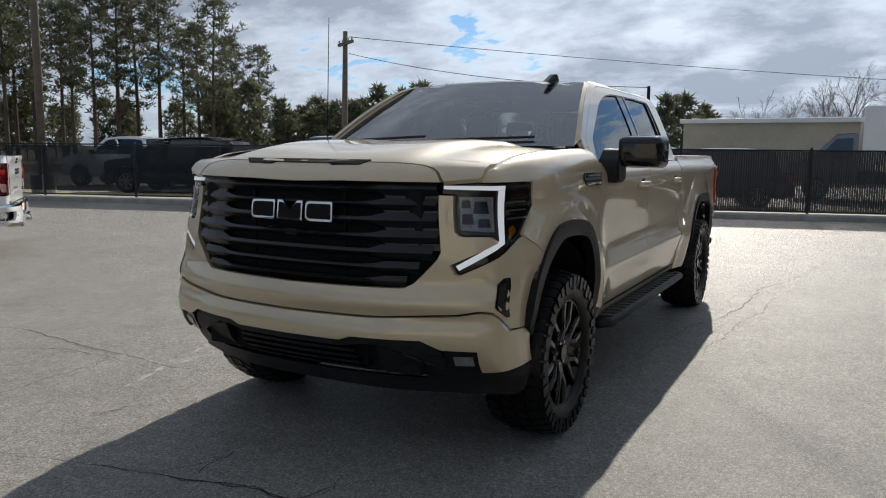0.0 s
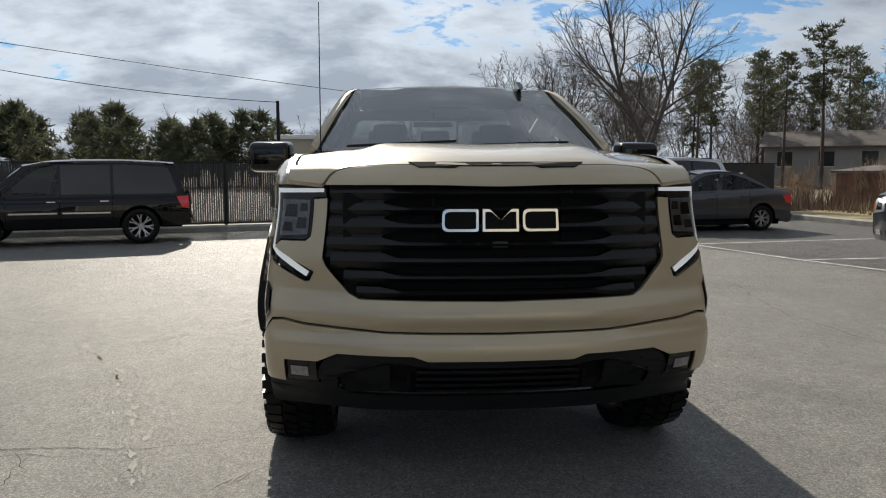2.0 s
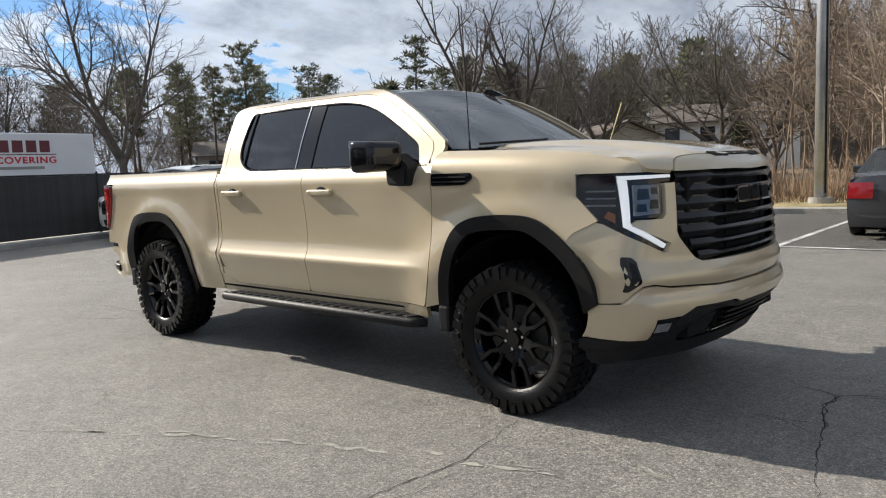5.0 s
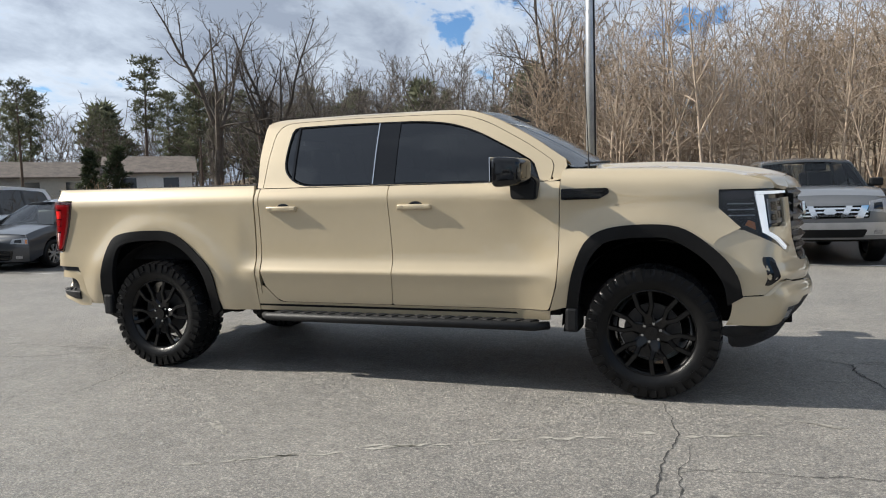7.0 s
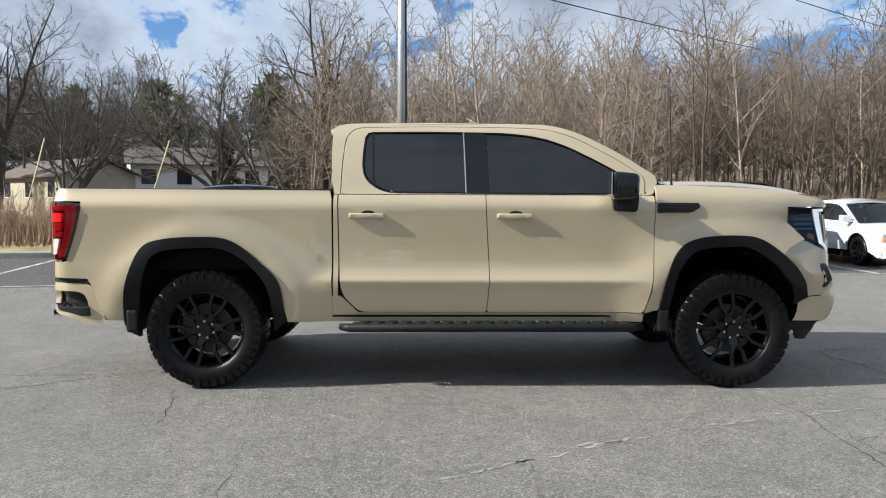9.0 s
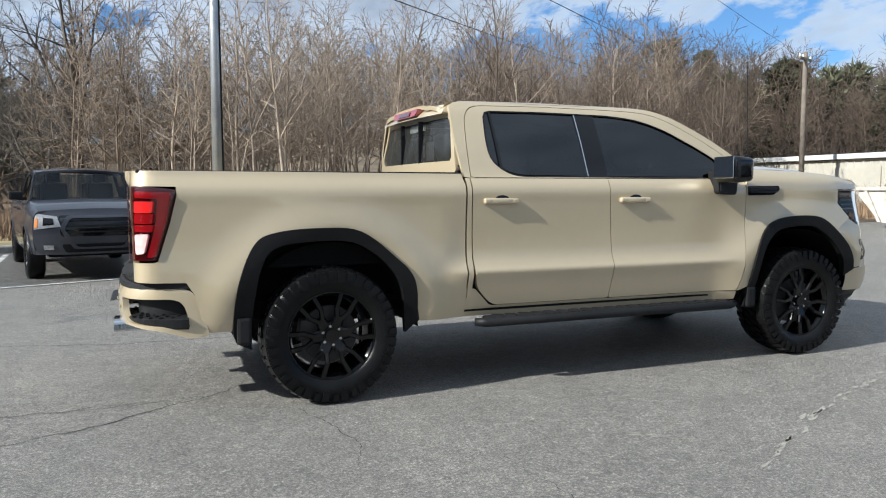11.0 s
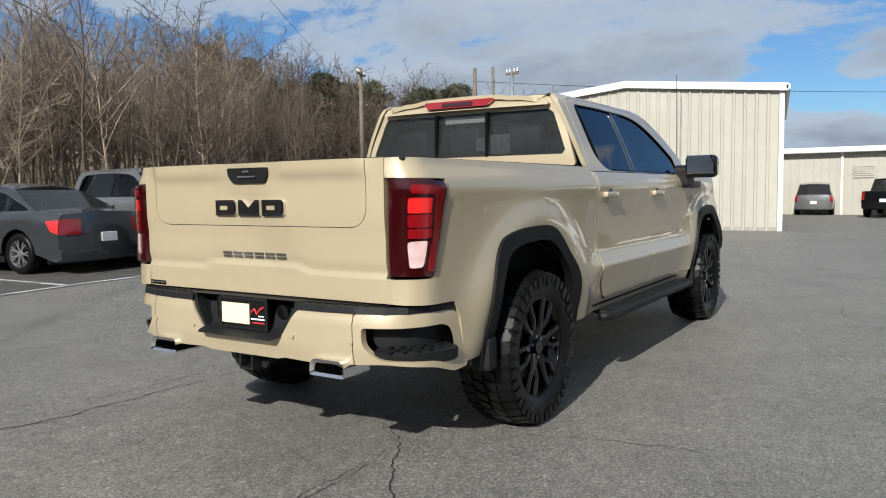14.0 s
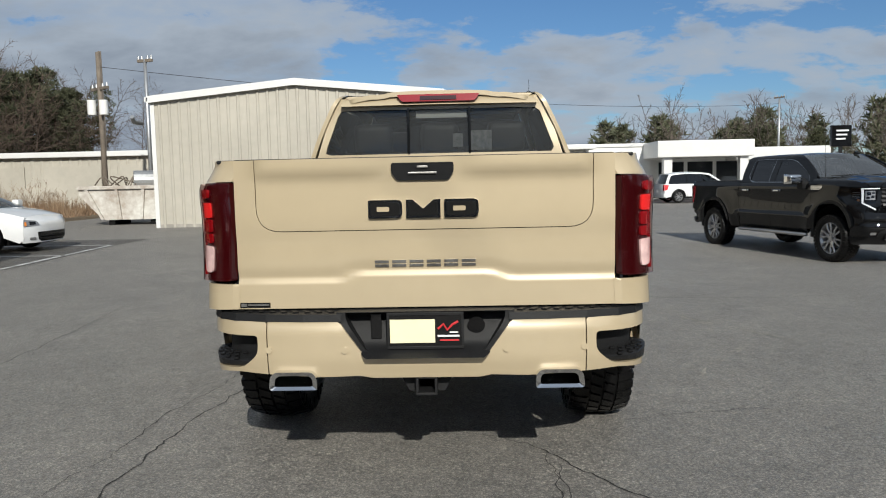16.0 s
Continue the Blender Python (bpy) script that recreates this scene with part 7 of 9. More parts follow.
def at(x, y, hx, hy, size=1.0, down=0.0):
    """The pose of a vehicle between whose axles is (x, y), heading (hx, hy)."""
    return pose(x, y, lot_z(x, y) - down, 0, 0, math.degrees(math.atan2(hy, hx))) @ Matrix.Diagonal((size, size, size, 1))


SUV_TOP = [(-2.3, 1.10), (-1.0, 1.10), (1.0, 1.09), (1.35, 1.12), (2.0, 1.08), (2.35, 1.0), (2.6, 0.93)]
SUV_HOUSE = [(-2.18, 1.09), (1.38, 1.09), (0.55, 1.70), (0.1, 1.78), (-1.2, 1.80), (-1.95, 1.74)]
SUV_DOORS = (-1.0, 0.05, 1.08)


def sedan(name, label, m, paint, rim="silver", length=4.65, width=1.80, height=1.44, wb=2.72, R=0.325, bright=False):
    k = length / 4.65
    h = height / 1.44
    top = [(-2.25 * k, 0.93 * h), (-1.6 * k, 0.99 * h), (-0.5 * k, 0.93 * h), (0.7 * k, 0.89 * h), (1.2 * k, 0.90 * h), (1.7 * k, 0.83 * h), (2.1 * k, 0.73 * h), (2.3 * k, 0.66 * h)]
    house = [(-1.72 * k, 0.98 * h), (1.30 * k, 0.90 * h), (0.34 * k, 1.345 * h), (-0.02 * k, 1.40 * h), (-0.45 * k, 1.405 * h), (-0.92 * k, 1.345 * h)]
    return car(name, label, "car", m, paint, 2.32 * k, -2.30 * k, width, wb, R, top, house, (-0.95 * k, 0.0, 1.0 * k), 0.20, rim, grille="low", lean=0.24, pillars=(-1.02 * k, 0.0), lamp_h=0.09, privacy=False, bright=bright)


def pickup(name, label, m, paint, cab=2.35, length=5.6, wb=3.5, R=0.39, rim="silver", height=1.90, bumper=None, cladding=None, grille="tall", face=""):
    f, r = wb / 2 + 0.92, -(length - wb / 2 - 0.92)
    fb = wb / 2 - 0.42
    top = [(r, 1.24), (fb - cab - 0.05, 1.24), (fb - cab + 0.1, 1.22), (fb, 1.21), (fb + 0.35, 1.23), (f - 0.45, 1.16), (f - 0.15, 1.06), (f, 0.98)]
    house = [(fb - cab, 1.20), (fb + 0.10, 1.21), (fb - 0.56, height - 0.085), (fb - 0.95, height - 0.04), (fb - cab + 0.6, height - 0.04), (fb - cab + 0.13, height - 0.075)]
    return car(name, label, "pickup truck", m, paint, f, r, 1.95, wb, R, top, house, (fb - cab + 0.12, fb - cab / 2 - 0.05, fb - 0.15), 0.42, rim, bed=(r + 0.1, fb - cab - 0.04), grille=grille, lean=0.15, pillars=(fb - cab / 2 - 0.03,), lamp_h=0.15, bumper=bumper, cladding=cladding, face=face)


car("suv", "black full-size SUV with chrome door strips by the fence", "SUV", at(-9.07, -6.43, 0.307, -0.952, 0.83), M["black_paint"], 2.55, -2.70, 2.0, 3.13, 0.40, [(-2.7, 1.10), (-1.0, 1.10), (1.0, 1.09), (1.45, 1.13), (2.0, 1.10), (2.35, 1.03), (2.55, 0.95)], [(-2.55, 1.10), (1.52, 1.10), (0.72, 1.74), (0.25, 1.83), (-1.2, 1.86), (-2.30, 1.80)], SUV_DOORS, 0.40, "silver", grille="tall", pillars=(-1.0, 0.05), strip=True, rack=True, face="vee")
car("suv", "white full-size SUV with dark windows by the fence", "SUV", at(-13.05, 5.85, 0.18, -0.98, 0.88), M["white_paint"], 2.48, -2.75, 2.05, 3.07, 0.41, [(-2.75, 1.16), (-1.0, 1.16), (1.0, 1.15), (1.45, 1.19), (2.0, 1.17), (2.3, 1.12), (2.48, 1.02)], [(-2.62, 1.16), (1.52, 1.17), (0.68, 1.78), (0.2, 1.86), (-1.3, 1.88), (-2.36, 1.82)], SUV_DOORS, 0.36, "dark_bright", grille="tall", pillars=(-1.42, -0.52, 0.42), rack=True)
sedan("sedan", "dark grey compact sedan with silver wheels", at(-11.02, 6.70, 0.15, -0.99, 0.90), M["grey_paint"], length=4.4, width=1.73, height=1.51, wb=2.525, R=0.315)
pickup("pickup_truck", "slate grey mid-size pickup with black grille", at(-3.95, 8.69, 0.192, -0.981, 0.925), M["slate_paint"], cab=2.05, length=5.4, wb=3.24, R=0.385, rim="dark_bright", height=1.79, cladding=M["slate_paint"], face="hex")
pickup("pickup_truck", "silver full-size pickup with chrome front bumper", at(3.67, 10.03, 0.086, -0.996), M["silver_paint"], cab=2.2, length=5.7, wb=3.55, R=0.39, height=1.77, bumper=M["silver_rim"], grille="bar", face="vee")
pickup("pickup_truck", "black full-size pickup parked nose out", at(6.40, 10.75, 0.10, -0.995, 0.93), M["black_paint"], cab=2.3, length=5.9, wb=3.68, R=0.40, rim="dark_bright", height=1.94)
sedan("sedan", "dark grey sedan with silver wheels parked nose in", at(1.75, 11.11, -0.142, 0.99, 1.02), M["grey_paint"], length=4.8, width=1.82, height=1.46, wb=2.776, R=0.33, bright=True)
sedan("sedan", "white compact sedan with a black grille", at(9.65, 10.95, 0.03, -1.0), M["white_paint"], rim="dark", length=4.63, width=1.78, height=1.44, wb=2.70, R=0.32)

# two more pickups of the same make, in other colours
def repaint(thing, mats):
    for o in thing.children_recursive:
        if o.type == "MESH" and o.data.materials and o.data.materials[0] in mats:
            new_mat = mats[o.data.materials[0]]
            o.material_slots[0].link = "OBJECT"
            o.material_slots[0].material = new_mat


def repaint_names(thing, mats):
    for o in thing.children_recursive:
        key = o.name.split(".")[0]
        if key in mats:
            o.material_slots[0].link = "OBJECT"
            o.material_slots[0].material = mats[key]


black = copy_thing(truck, at(9.2, -7.0, -0.976, -0.216))
repaint(black, {M["paint"]: M["black_paint"], M["rim"]: M["silver_rim"], M["moulding"]: M["black_paint"]})
repaint_names(black, {"door_mirror": M["chrome"], "door_handle": M["chrome"], "running_board": M["silver_rim"], "fender_vent": M["chrome"], "window_seal": M["chrome"]})
tagged(black, "black crew-cab pickup with bright alloy wheels", "pickup truck")
white = copy_thing(truck, at(1.24, -10.04, 0.78, -0.62, 1.0, 0.10))
repaint(white, {M["paint"]: M["white_paint"], M["trim"]: M["chrome"]})
tagged(white, "white crew-cab pickup with chrome rear bumper", "pickup truck")

# far rows
far = "vehicles at the far building"
car("suv", "grey SUV at the far building", "SUV", at(31.4, 1.25, 1, 0.05, 0.80), M["silver_paint"], 2.2, -2.3, 1.9, 2.8, 0.36, [(-2.3, 1.05), (-1, 1.05), (1, 1.03), (1.3, 1.05), (1.9, 0.98), (2.2, 0.88)], [(-2.15, 1.04), (1.3, 1.03), (0.45, 1.62), (0.0, 1.69), (-1.2, 1.70), (-1.9, 1.62)], (-0.9, 0.0, 1.0), 0.3, pillars=(-0.9, 0.0))
pickup("pickup_truck", "dark lifted pickup at the far building", at(29.3, -1.75, 1, -0.12, 0.80), M["black_paint"], rim="dark", cladding=M["trim"])
car("suv", "black SUV at the far building", "SUV", at(43.5, -9.7, -1, 0.3), M["black_paint"], 2.2, -2.3, 1.9, 2.8, 0.36, [(-2.3, 1.05), (-1, 1.05), (1, 1.03), (1.3, 1.05), (1.9, 0.98), (2.2, 0.88)], [(-2.15, 1.04), (1.3, 1.03), (0.45, 1.60), (0.0, 1.67), (-1.2, 1.68), (-1.9, 1.60)], (-0.9, 0.0, 1.0), 0.3, pillars=(-0.9, 0.0))
pickup("pickup_truck", "dark grey pickup by the white building", at(39.0, -8.6, -1, 0.2), M["grey_paint"])
car("suv", "white SUV by the showroom", "SUV", at(37.5, -13.2, 0.1, -1), M["white_paint"], 2.2, -2.3, 1.9, 2.8, 0.36, [(-2.3, 1.05), (-1, 1.05), (1, 1.03), (1.3, 1.05), (1.9, 0.98), (2.2, 0.88)], [(-2.15, 1.04), (1.3, 1.03), (0.45, 1.60), (0.0, 1.67), (-1.2, 1.68), (-1.9, 1.60)], (-0.9, 0.0, 1.0), 0.3, pillars=(-0.9, 0.0))
sedan("sedan", "red sedan by the showroom", at(42.0, -14.0, 0.1, -1), material("red_paint", (0.20, 0.012, 0.012), 0.3, 0.2, 1.0, 0.05, 2))
# vehicles over the fence
car("suv", "dark SUV close behind the fence slats", "SUV", at(-16.6, -1.5, 0.30, -0.95, 0.88), M["black_paint"], 2.5, -2.6, 2.0, 3.0, 0.39, SUV_TOP, SUV_HOUSE, SUV_DOORS, 0.36, pillars=(-1.0, 0.05), rack=True)
pickup("pickup_truck", "dark red pickup beyond the fence", at(-15.0, -11.5, -0.3, 0.95), material("maroon_paint", (0.05, 0.008, 0.008), 0.3, 0.3, 1.0, 0.05, 2))
car("suv", "dark SUV beyond the fence", "SUV", at(-12.6, -17.3, 0.30, -0.95), M["black_paint"], 2.5, -2.6, 2.0, 3.0, 0.39, SUV_TOP, SUV_HOUSE, SUV_DOORS, 0.36, pillars=(-1.0, 0.05))
car("suv", "silver SUV beyond the fence", "SUV", at(-19.5, -14.5, 0.30, -0.95), M["silver_paint"], 2.5, -2.6, 2.0, 3.0, 0.39, SUV_TOP, SUV_HOUSE, SUV_DOORS, 0.36, pillars=(-1.0, 0.05))
pickup("pickup_truck", "white pickup beyond the fence", at(-14.6, -22.0, 0.3, -0.95), M["white_paint"])

# ---------------- fence ----------------


def build_fence():
    F = empty("fence", None, "black chain-link fence with privacy slats on a kerb", "fence")
    d = (FENCE_B - FENCE_A).normalized()
    nrm = Vector((-d.y, d.x))
    base = FENCE_A + nrm * 0.35
    z0, h = 0.12, 1.42
    y_len = (FENCE_B - FENCE_A).length
    P = lambda t, z=0.0, o=0.0: Vector((*(base + d * t + nrm * o), z))
    bm = bmesh.new(); tube(bm, [(0, 0, z0 - 0.1), (0, 0, z0 + h + 0.04)], 0.032, 8); tube(bm, [(0, 0, z0 + h + 0.03), (0, 0, z0 + h + 0.075)], [0.038, 0.012], 8)
    post = part("post", bm, M["fence"], F)
    post.location = P(-14.0)
    t = -11.2
    while t < y_len - 0.5:
        o = new("post", post.data); o.parent = F; o.location = P(t)
        t += 2.8
    for z in (z0 + h, z0 + 0.06):
        bm = bmesh.new(); tube(bm, [P(-14.0, z), P(y_len - 0.5, z)], 0.021, 6)
        part("rail", bm, M["fence"], F)
    # diagonal wires, woven both ways
    V, E = [], []
    step, w = 0.085, 0.0035
    n = int((y_len + 13) / step)
    for i in range(n):
        for s in (-1, 1):
            a, b = P(-13.9 + i * step, z0 + 0.06, s * 0.006), P(-13.9 + i * step + s * h, z0 + h, s * 0.006)
            k = len(V)
            sh = Vector((d.x, d.y, 0)) * w
            V += [a - sh, a + sh, b + sh, b - sh]
            E.append((k, k + 1, k + 2, k + 3))
    raw("chain_link", V, E, M["fence"], F, "black coated wire mesh", False, "stuff")
    # screen cloth tied to the stretch that starts at the far post, one sheet between two posts
    t = -14.0
    while t < 8.0:
        bm = bmesh.new()
        g = [[bm.verts.new(P(t + 0.04 + 2.72 * i / 6, z0 + 0.16 + (h - 0.20) * j / 2, -0.035 - 0.02 * math.sin(i * 1.3 + j))) for i in range(7)] for j in range(3)]
        for j in range(2):
            for i in range(6):
                bm.faces.new((g[j][i], g[j][i + 1], g[j + 1][i + 1], g[j + 1][i]))
        part("screen_cloth", bm, M["screen_cloth"], F, "black semi-transparent screen cloth")
        t += 2.8
    # upright slats woven into the stretch beside the yard
    ang = math.degrees(math.atan2(d.y, d.x))
    ang_m = pose(0, 0, 0, 0, 0, ang)
    bm = bmesh.new(); box(bm, (-0.0215, -0.005, z0 + 0.03), (0.0215, 0.005, z0 + h - 0.02))
    slat = part("slat", bm, M["slat"], F)
    slat.matrix_basis = Matrix.Translation(P(14.0)) @ ang_m
    V, E = [], []
    k = 0
    while True:
        k += 1
        t = 8.1 + k * 0.050
        if t > y_len - 0.6:
            break
        if 14.02 < t < 28.4:
            o = new("slat", slat.data); o.parent = F
            o.matrix_basis = Matrix.Translation(P(t)) @ ang_m
        else:
            q, n0 = P(t), len(V)
            sh, th = Vector((d.x, d.y, 0)) * 0.0215, Vector((nrm.x, nrm.y, 0)) * 0.005
            for zz in (z0 + 0.03, z0 + h - 0.02):
                V += [q - sh - th + Vector((0, 0, zz)), q + sh - th + Vector((0, 0, zz)), q + sh + th + Vector((0, 0, zz)), q - sh + th + Vector((0, 0, zz))]
            E += [(n0, n0 + 1, n0 + 5, n0 + 4), (n0 + 1, n0 + 2, n0 + 6, n0 + 5), (n0 + 2, n0 + 3, n0 + 7, n0 + 6), (n0 + 3, n0, n0 + 4, n0 + 7), (n0 + 4, n0 + 5, n0 + 6, n0 + 7)]
    raw("far_slats", V, E, M["slat"], F, "dark woven fence slats", False, "stuff")
    return F


build_fence()

# ---------------- buildings ----------------


def ribbed_wall(name, a, b, zf, mat, parent, pitch=0.30, depth=0.03, z0=-0.3, label=""):
    """A sheet-metal wall from a to b with upright ribs; zf(t): its height along the wall, t from 0 to 1."""
    a, b = Vector((*a, 0)), Vector((*b, 0))
    d = b - a
    L = d.length
    d.normalize()
    out = Vector((d.y, -d.x, 0))
    n = int(L / pitch)
    pts = []
    for k in range(n):
        for u, o in ((0, 0), (0.62, 0), (0.70, depth), (0.88, depth), (0.96, 0)):
            pts.append(((k + u) / n, o))
    pts.append((1.0, 0))
    V, Fc = [], []
    for t, o in pts:
        p = a + d * L * t + out * o
        V += [(p.x, p.y, z0), (p.x, p.y, zf(t))]
    for i in range(len(pts) - 1):
        Fc.append((2 * i, 2 * i + 2, 2 * i + 3, 2 * i + 1))
    return raw(name, V, Fc, mat, parent, label)


def block(parent, name, lo, hi, mat, bevel=0.0, label=""):
    bm = bmesh.new()
    box(bm, lo, hi, bevel)
    return part(name, bm, mat, parent, label)


def build_warehouse():
    W = empty("warehouse", None, "cream ribbed-metal warehouse with a low gable roof", "building")
    x0, x1, y0, y1 = 17.3, 27.5, 0.62, 9.55
    eave, ridge = 3.98, 4.42
    zf = lambda t: eave + (ridge - eave) * (1 - abs(2 * t - 1))
    ribbed_wall("front_wall", (x0, y1), (x0, y0), zf, M["siding"], W)
    ribbed_wall("side_wall", (x0, y0), (x1, y0), lambda t: eave, M["siding"], W)
    ribbed_wall("side_wall", (x1, y1), (x0, y1), lambda t: eave, M["siding"], W)
    ribbed_wall("back_wall", (x1, y0), (x1, y1), zf, M["siding"], W)
    yc = (y0 + y1) / 2
    for s, ya in ((-1, y0 - 0.12), (1, y1 + 0.12)):
        bm = bmesh.new()
        extrude_poly(bm, [(x0 - 0.15, 0), (x1 + 0.15, 0), (x1 + 0.15, 1), (x0 - 0.15, 1)], lambda x, k: (x, ya + (yc - ya) * k, eave + 0.02 + (ridge - eave) * k), (0, 0, 0.06))
        part("roof", bm, M["white_trim"], W)
        bm = bmesh.new()
        extrude_poly(bm, [(0, 0), (1, 0), (1, 0.19), (0, 0.19)], lambda k, z: (x0 - 0.16, ya + (yc - ya) * k, eave - 0.13 + (ridge - eave) * k + z), (0.05, 0, 0))
        part("gable_trim", bm, M["white_trim"], W, "white trim")
        block(W, "gutter", (x0 - 0.16, min(ya, ya - s * 0.0) - 0.06, eave - 0.10), (x1, ya + 0.06, eave + 0.05), M["white_trim"], 0.02)
    block(W, "corner_trim", (x0 - 0.04, y0 - 0.04, 0), (x0 + 0.09, y0 + 0.09, eave), M["white_trim"], 0.0)
    block(W, "corner_trim", (x0 - 0.04, y1 - 0.09, 0), (x0 + 0.09, y1 + 0.04, eave), M["white_trim"], 0.0)
    block(W, "base_flashing", (x0 - 0.025, y0, 0), (x0 + 0.01, y1, 0.10), M["kerb"])
    bm = bmesh.new(); tube(bm, [(x0 - 0.05, 3.4, 0.9), (x0 - 0.05, 3.4, 3.9)], 0.02, 6)
    part("conduit", bm, M["galv"], W)
    bm = bmesh.new(); tube(bm, [(x0 + 0.6, y1 + 0.5, 3.3), (x0 + 0.1, y1 + 0.6, 3.3), (x0 - 0.1, y1 + 0.6, 3.45)], 0.07, 10)
    part("vent_pipe", bm, M["galv"], W, "white wall vent pipe")
    # the side walls run back at a slight angle
    for o in W.children:
        for v in o.data.vertices:
            v.co.y += 0.15 * (v.co.x - x0)


def build_far_buildings():
    B = empty("low_building", None, "long low cream metal building with white roof edge", "building")
    ribbed_wall("front_wall", (30.6, 12.0), (30.6, -6.0), lambda t: 2.75, M["siding"], B, 0.30, 0.012)
    ribbed_wall("side_wall", (30.6, -6.0), (46, -6.0), lambda t: 2.55, M["siding"], B, 0.45, 0.03)
    block(B, "roof", (30.2, -6.3, 2.62), (46, 12.2, 2.85), M["white_trim"], 0.03)
    for y in (-5.9, -2.9, 0.2, 3.3):
        block(B, "downpipe", (30.50, y - 0.05, 0), (30.58, y + 0.05, 2.62), M["white_trim"])
    for k in range(6):
        block(B, "louvre_blade", (30.54, -1.0, 1.55 + 0.09 * k), (30.59, -0.2, 1.62 + 0.09 * k), M["siding"])
    B = empty("low_building", None, "long cream metal shed behind the warehouse", "building")
    ribbed_wall("front_wall", (32.2, 33), (32.2, 12.5), lambda t: 2.95, M["siding"], B, 0.5, 0.03)
    block(B, "roof", (31.9, 12.4, 2.85), (46, 33, 3.12), M["white_trim"], 0.03)
    for y in (14.5, 18.5, 22.5):
        block(B, "shed_door", (32.12, y, 0), (32.19, y + 3.0, 2.4), M["siding"])
    block(B, "wall_base", (32.1, 12.5, 0), (32.19, 33, 1.3), M["siding"])
    B = empty("long_building", None, "white flat-roofed commercial building in the distance", "building")
    block(B, "wall", (52, -14.0, -0.4), (70, 4.0, 3.5), M["white_siding"])
    block(B, "parapet", (51.9, -14.1, 3.5), (70.1, 4.1, 3.75), M["white_trim"], 0.02)
    block(B, "wall_panel", (46.3, -9.6, -0.4), (52, -6.2, 2.4), M["grey_siding"])
    S = empty("showroom", None, "white flat-roofed car showroom with a canopy", "building")
    block(S, "wall", (53, -26, -0.4), (70, -14.2, 3.0), M["white_siding"])
    block(S, "canopy", (47.6, -20.2, 2.55), (54, -13.5, 3.7), M["white_trim"], 0.05)
    block(S, "canopy", (51, -27.0, 2.35), (54, -20.0, 3.25), M["white_trim"], 0.05)
    for y in (-19.6, -14.3):
        block(S, "column", (47.9, y - 0.3, -0.4), (48.5, y + 0.3, 2.6), M["white_trim"], 0.03)
    for k in range(5):
        w = block(S, "window", (52.94, -25.6 + k * 2.2, 0.3), (53.02, -23.7 + k * 2.2, 2.3), M["window_dark"])
    G = empty("sign", None, "dark square dealership sign on a post", "sign")
    block(G, "sign_face", (45.0, -25.5, 2.95), (45.25, -24.2, 4.35), M["gloss"], 0.02)
    block(G, "post", (45.05, -24.95, -0.4), (45.2, -24.75, 3.0), M["trim"])
    for k in range(3):
        block(G, "printed_bar", (44.98, -25.3 + 0.1 * k, 3.95 - k * 0.27), (44.996, -24.5, 4.05 - k * 0.27), M["white_mark"])
    # yard over the fence
    Y = empty("low_building", None, "tan flat-roofed metal building beyond the fence", "building")
    block(Y, "wall", (-48, -6.6, 0), (-40, 3.1, 3.25), M["tan_siding"])
    block(Y, "roof_edge", (-48.2, -6.8, 3.2), (-39.8, 3.3, 3.45), M["white_siding"], 0.02)


def house(x, y, w, d, wall_h, ridge, wall, yaw, label, windows=3):
    z = ground_z(x, y) - 0.05
    Hs = empty("house", pose(x, y, z, 0, 0, yaw), label, "house")
    bm = bmesh.new(); box(bm, (-w / 2, -d / 2, -0.5), (w / 2, d / 2, wall_h))
    for s in (-1, 1):
        extrude_poly(bm, [(-d / 2, wall_h), (d / 2, wall_h), (0, ridge)], lambda a, b, s=s: (s * w / 2, a, b), (-s * 0.1, 0, 0))
    wl = part("wall", bm, wall, Hs)
    for s in (-1, 1):
        bm = bmesh.new()
        extrude_poly(bm, [(-w / 2 - 0.4, 0), (w / 2 + 0.4, 0), (w / 2 + 0.4, 1), (-w / 2 - 0.4, 1)], lambda a, k, s=s: (a, s * (d / 2 + 0.45) * (1 - k), wall_h - 0.15 + (ridge + 0.08 - wall_h + 0.15) * k), (0, 0, 0.12))
        part("roof", bm, M["shingle"], Hs)
    for k in range(windows):
        a = -w / 2 + w * (k + 0.5) / windows
        for s in (-1, 1):
            wd = block(Hs, "window", (a - 0.55, min(s * d / 2, s * (d / 2 + 0.03)), wall_h - 1.6), (a + 0.55, max(s * d / 2, s * (d / 2 + 0.03)), wall_h - 0.45), M["window_dark"])
            block(wd, "window_frame", (a - 0.62, min(s * d / 2, s * (d / 2 + 0.02)), wall_h - 1.67), (a + 0.62, max(s * d / 2, s * (d / 2 + 0.02)), wall_h - 1.60), M["white_trim"])
    return Hs


build_warehouse()
build_far_buildings()
house(-29.0, 54.5, 12.0, 5.6, 3.2, 4.4, M["tan_siding"], -41, "tan gabled house with brown shingle roof among trees")
house(-19.6, 57.5, 10.5, 6.5, 4.1, 5.4, M["white_siding"], 24, "white two-storey house with brown shingle roof", 4)
house(-39.5, 42.5, 6.0, 5.5, 3.3, 4.4, M["white_siding"], 40, "white low house with brown shingle roof among trees", 2)
house(-52.5, 38.5, 15.0, 6.0, 3.3, 4.4, M["grey_siding"], 57, "long grey house with brown shingle roof", 5)


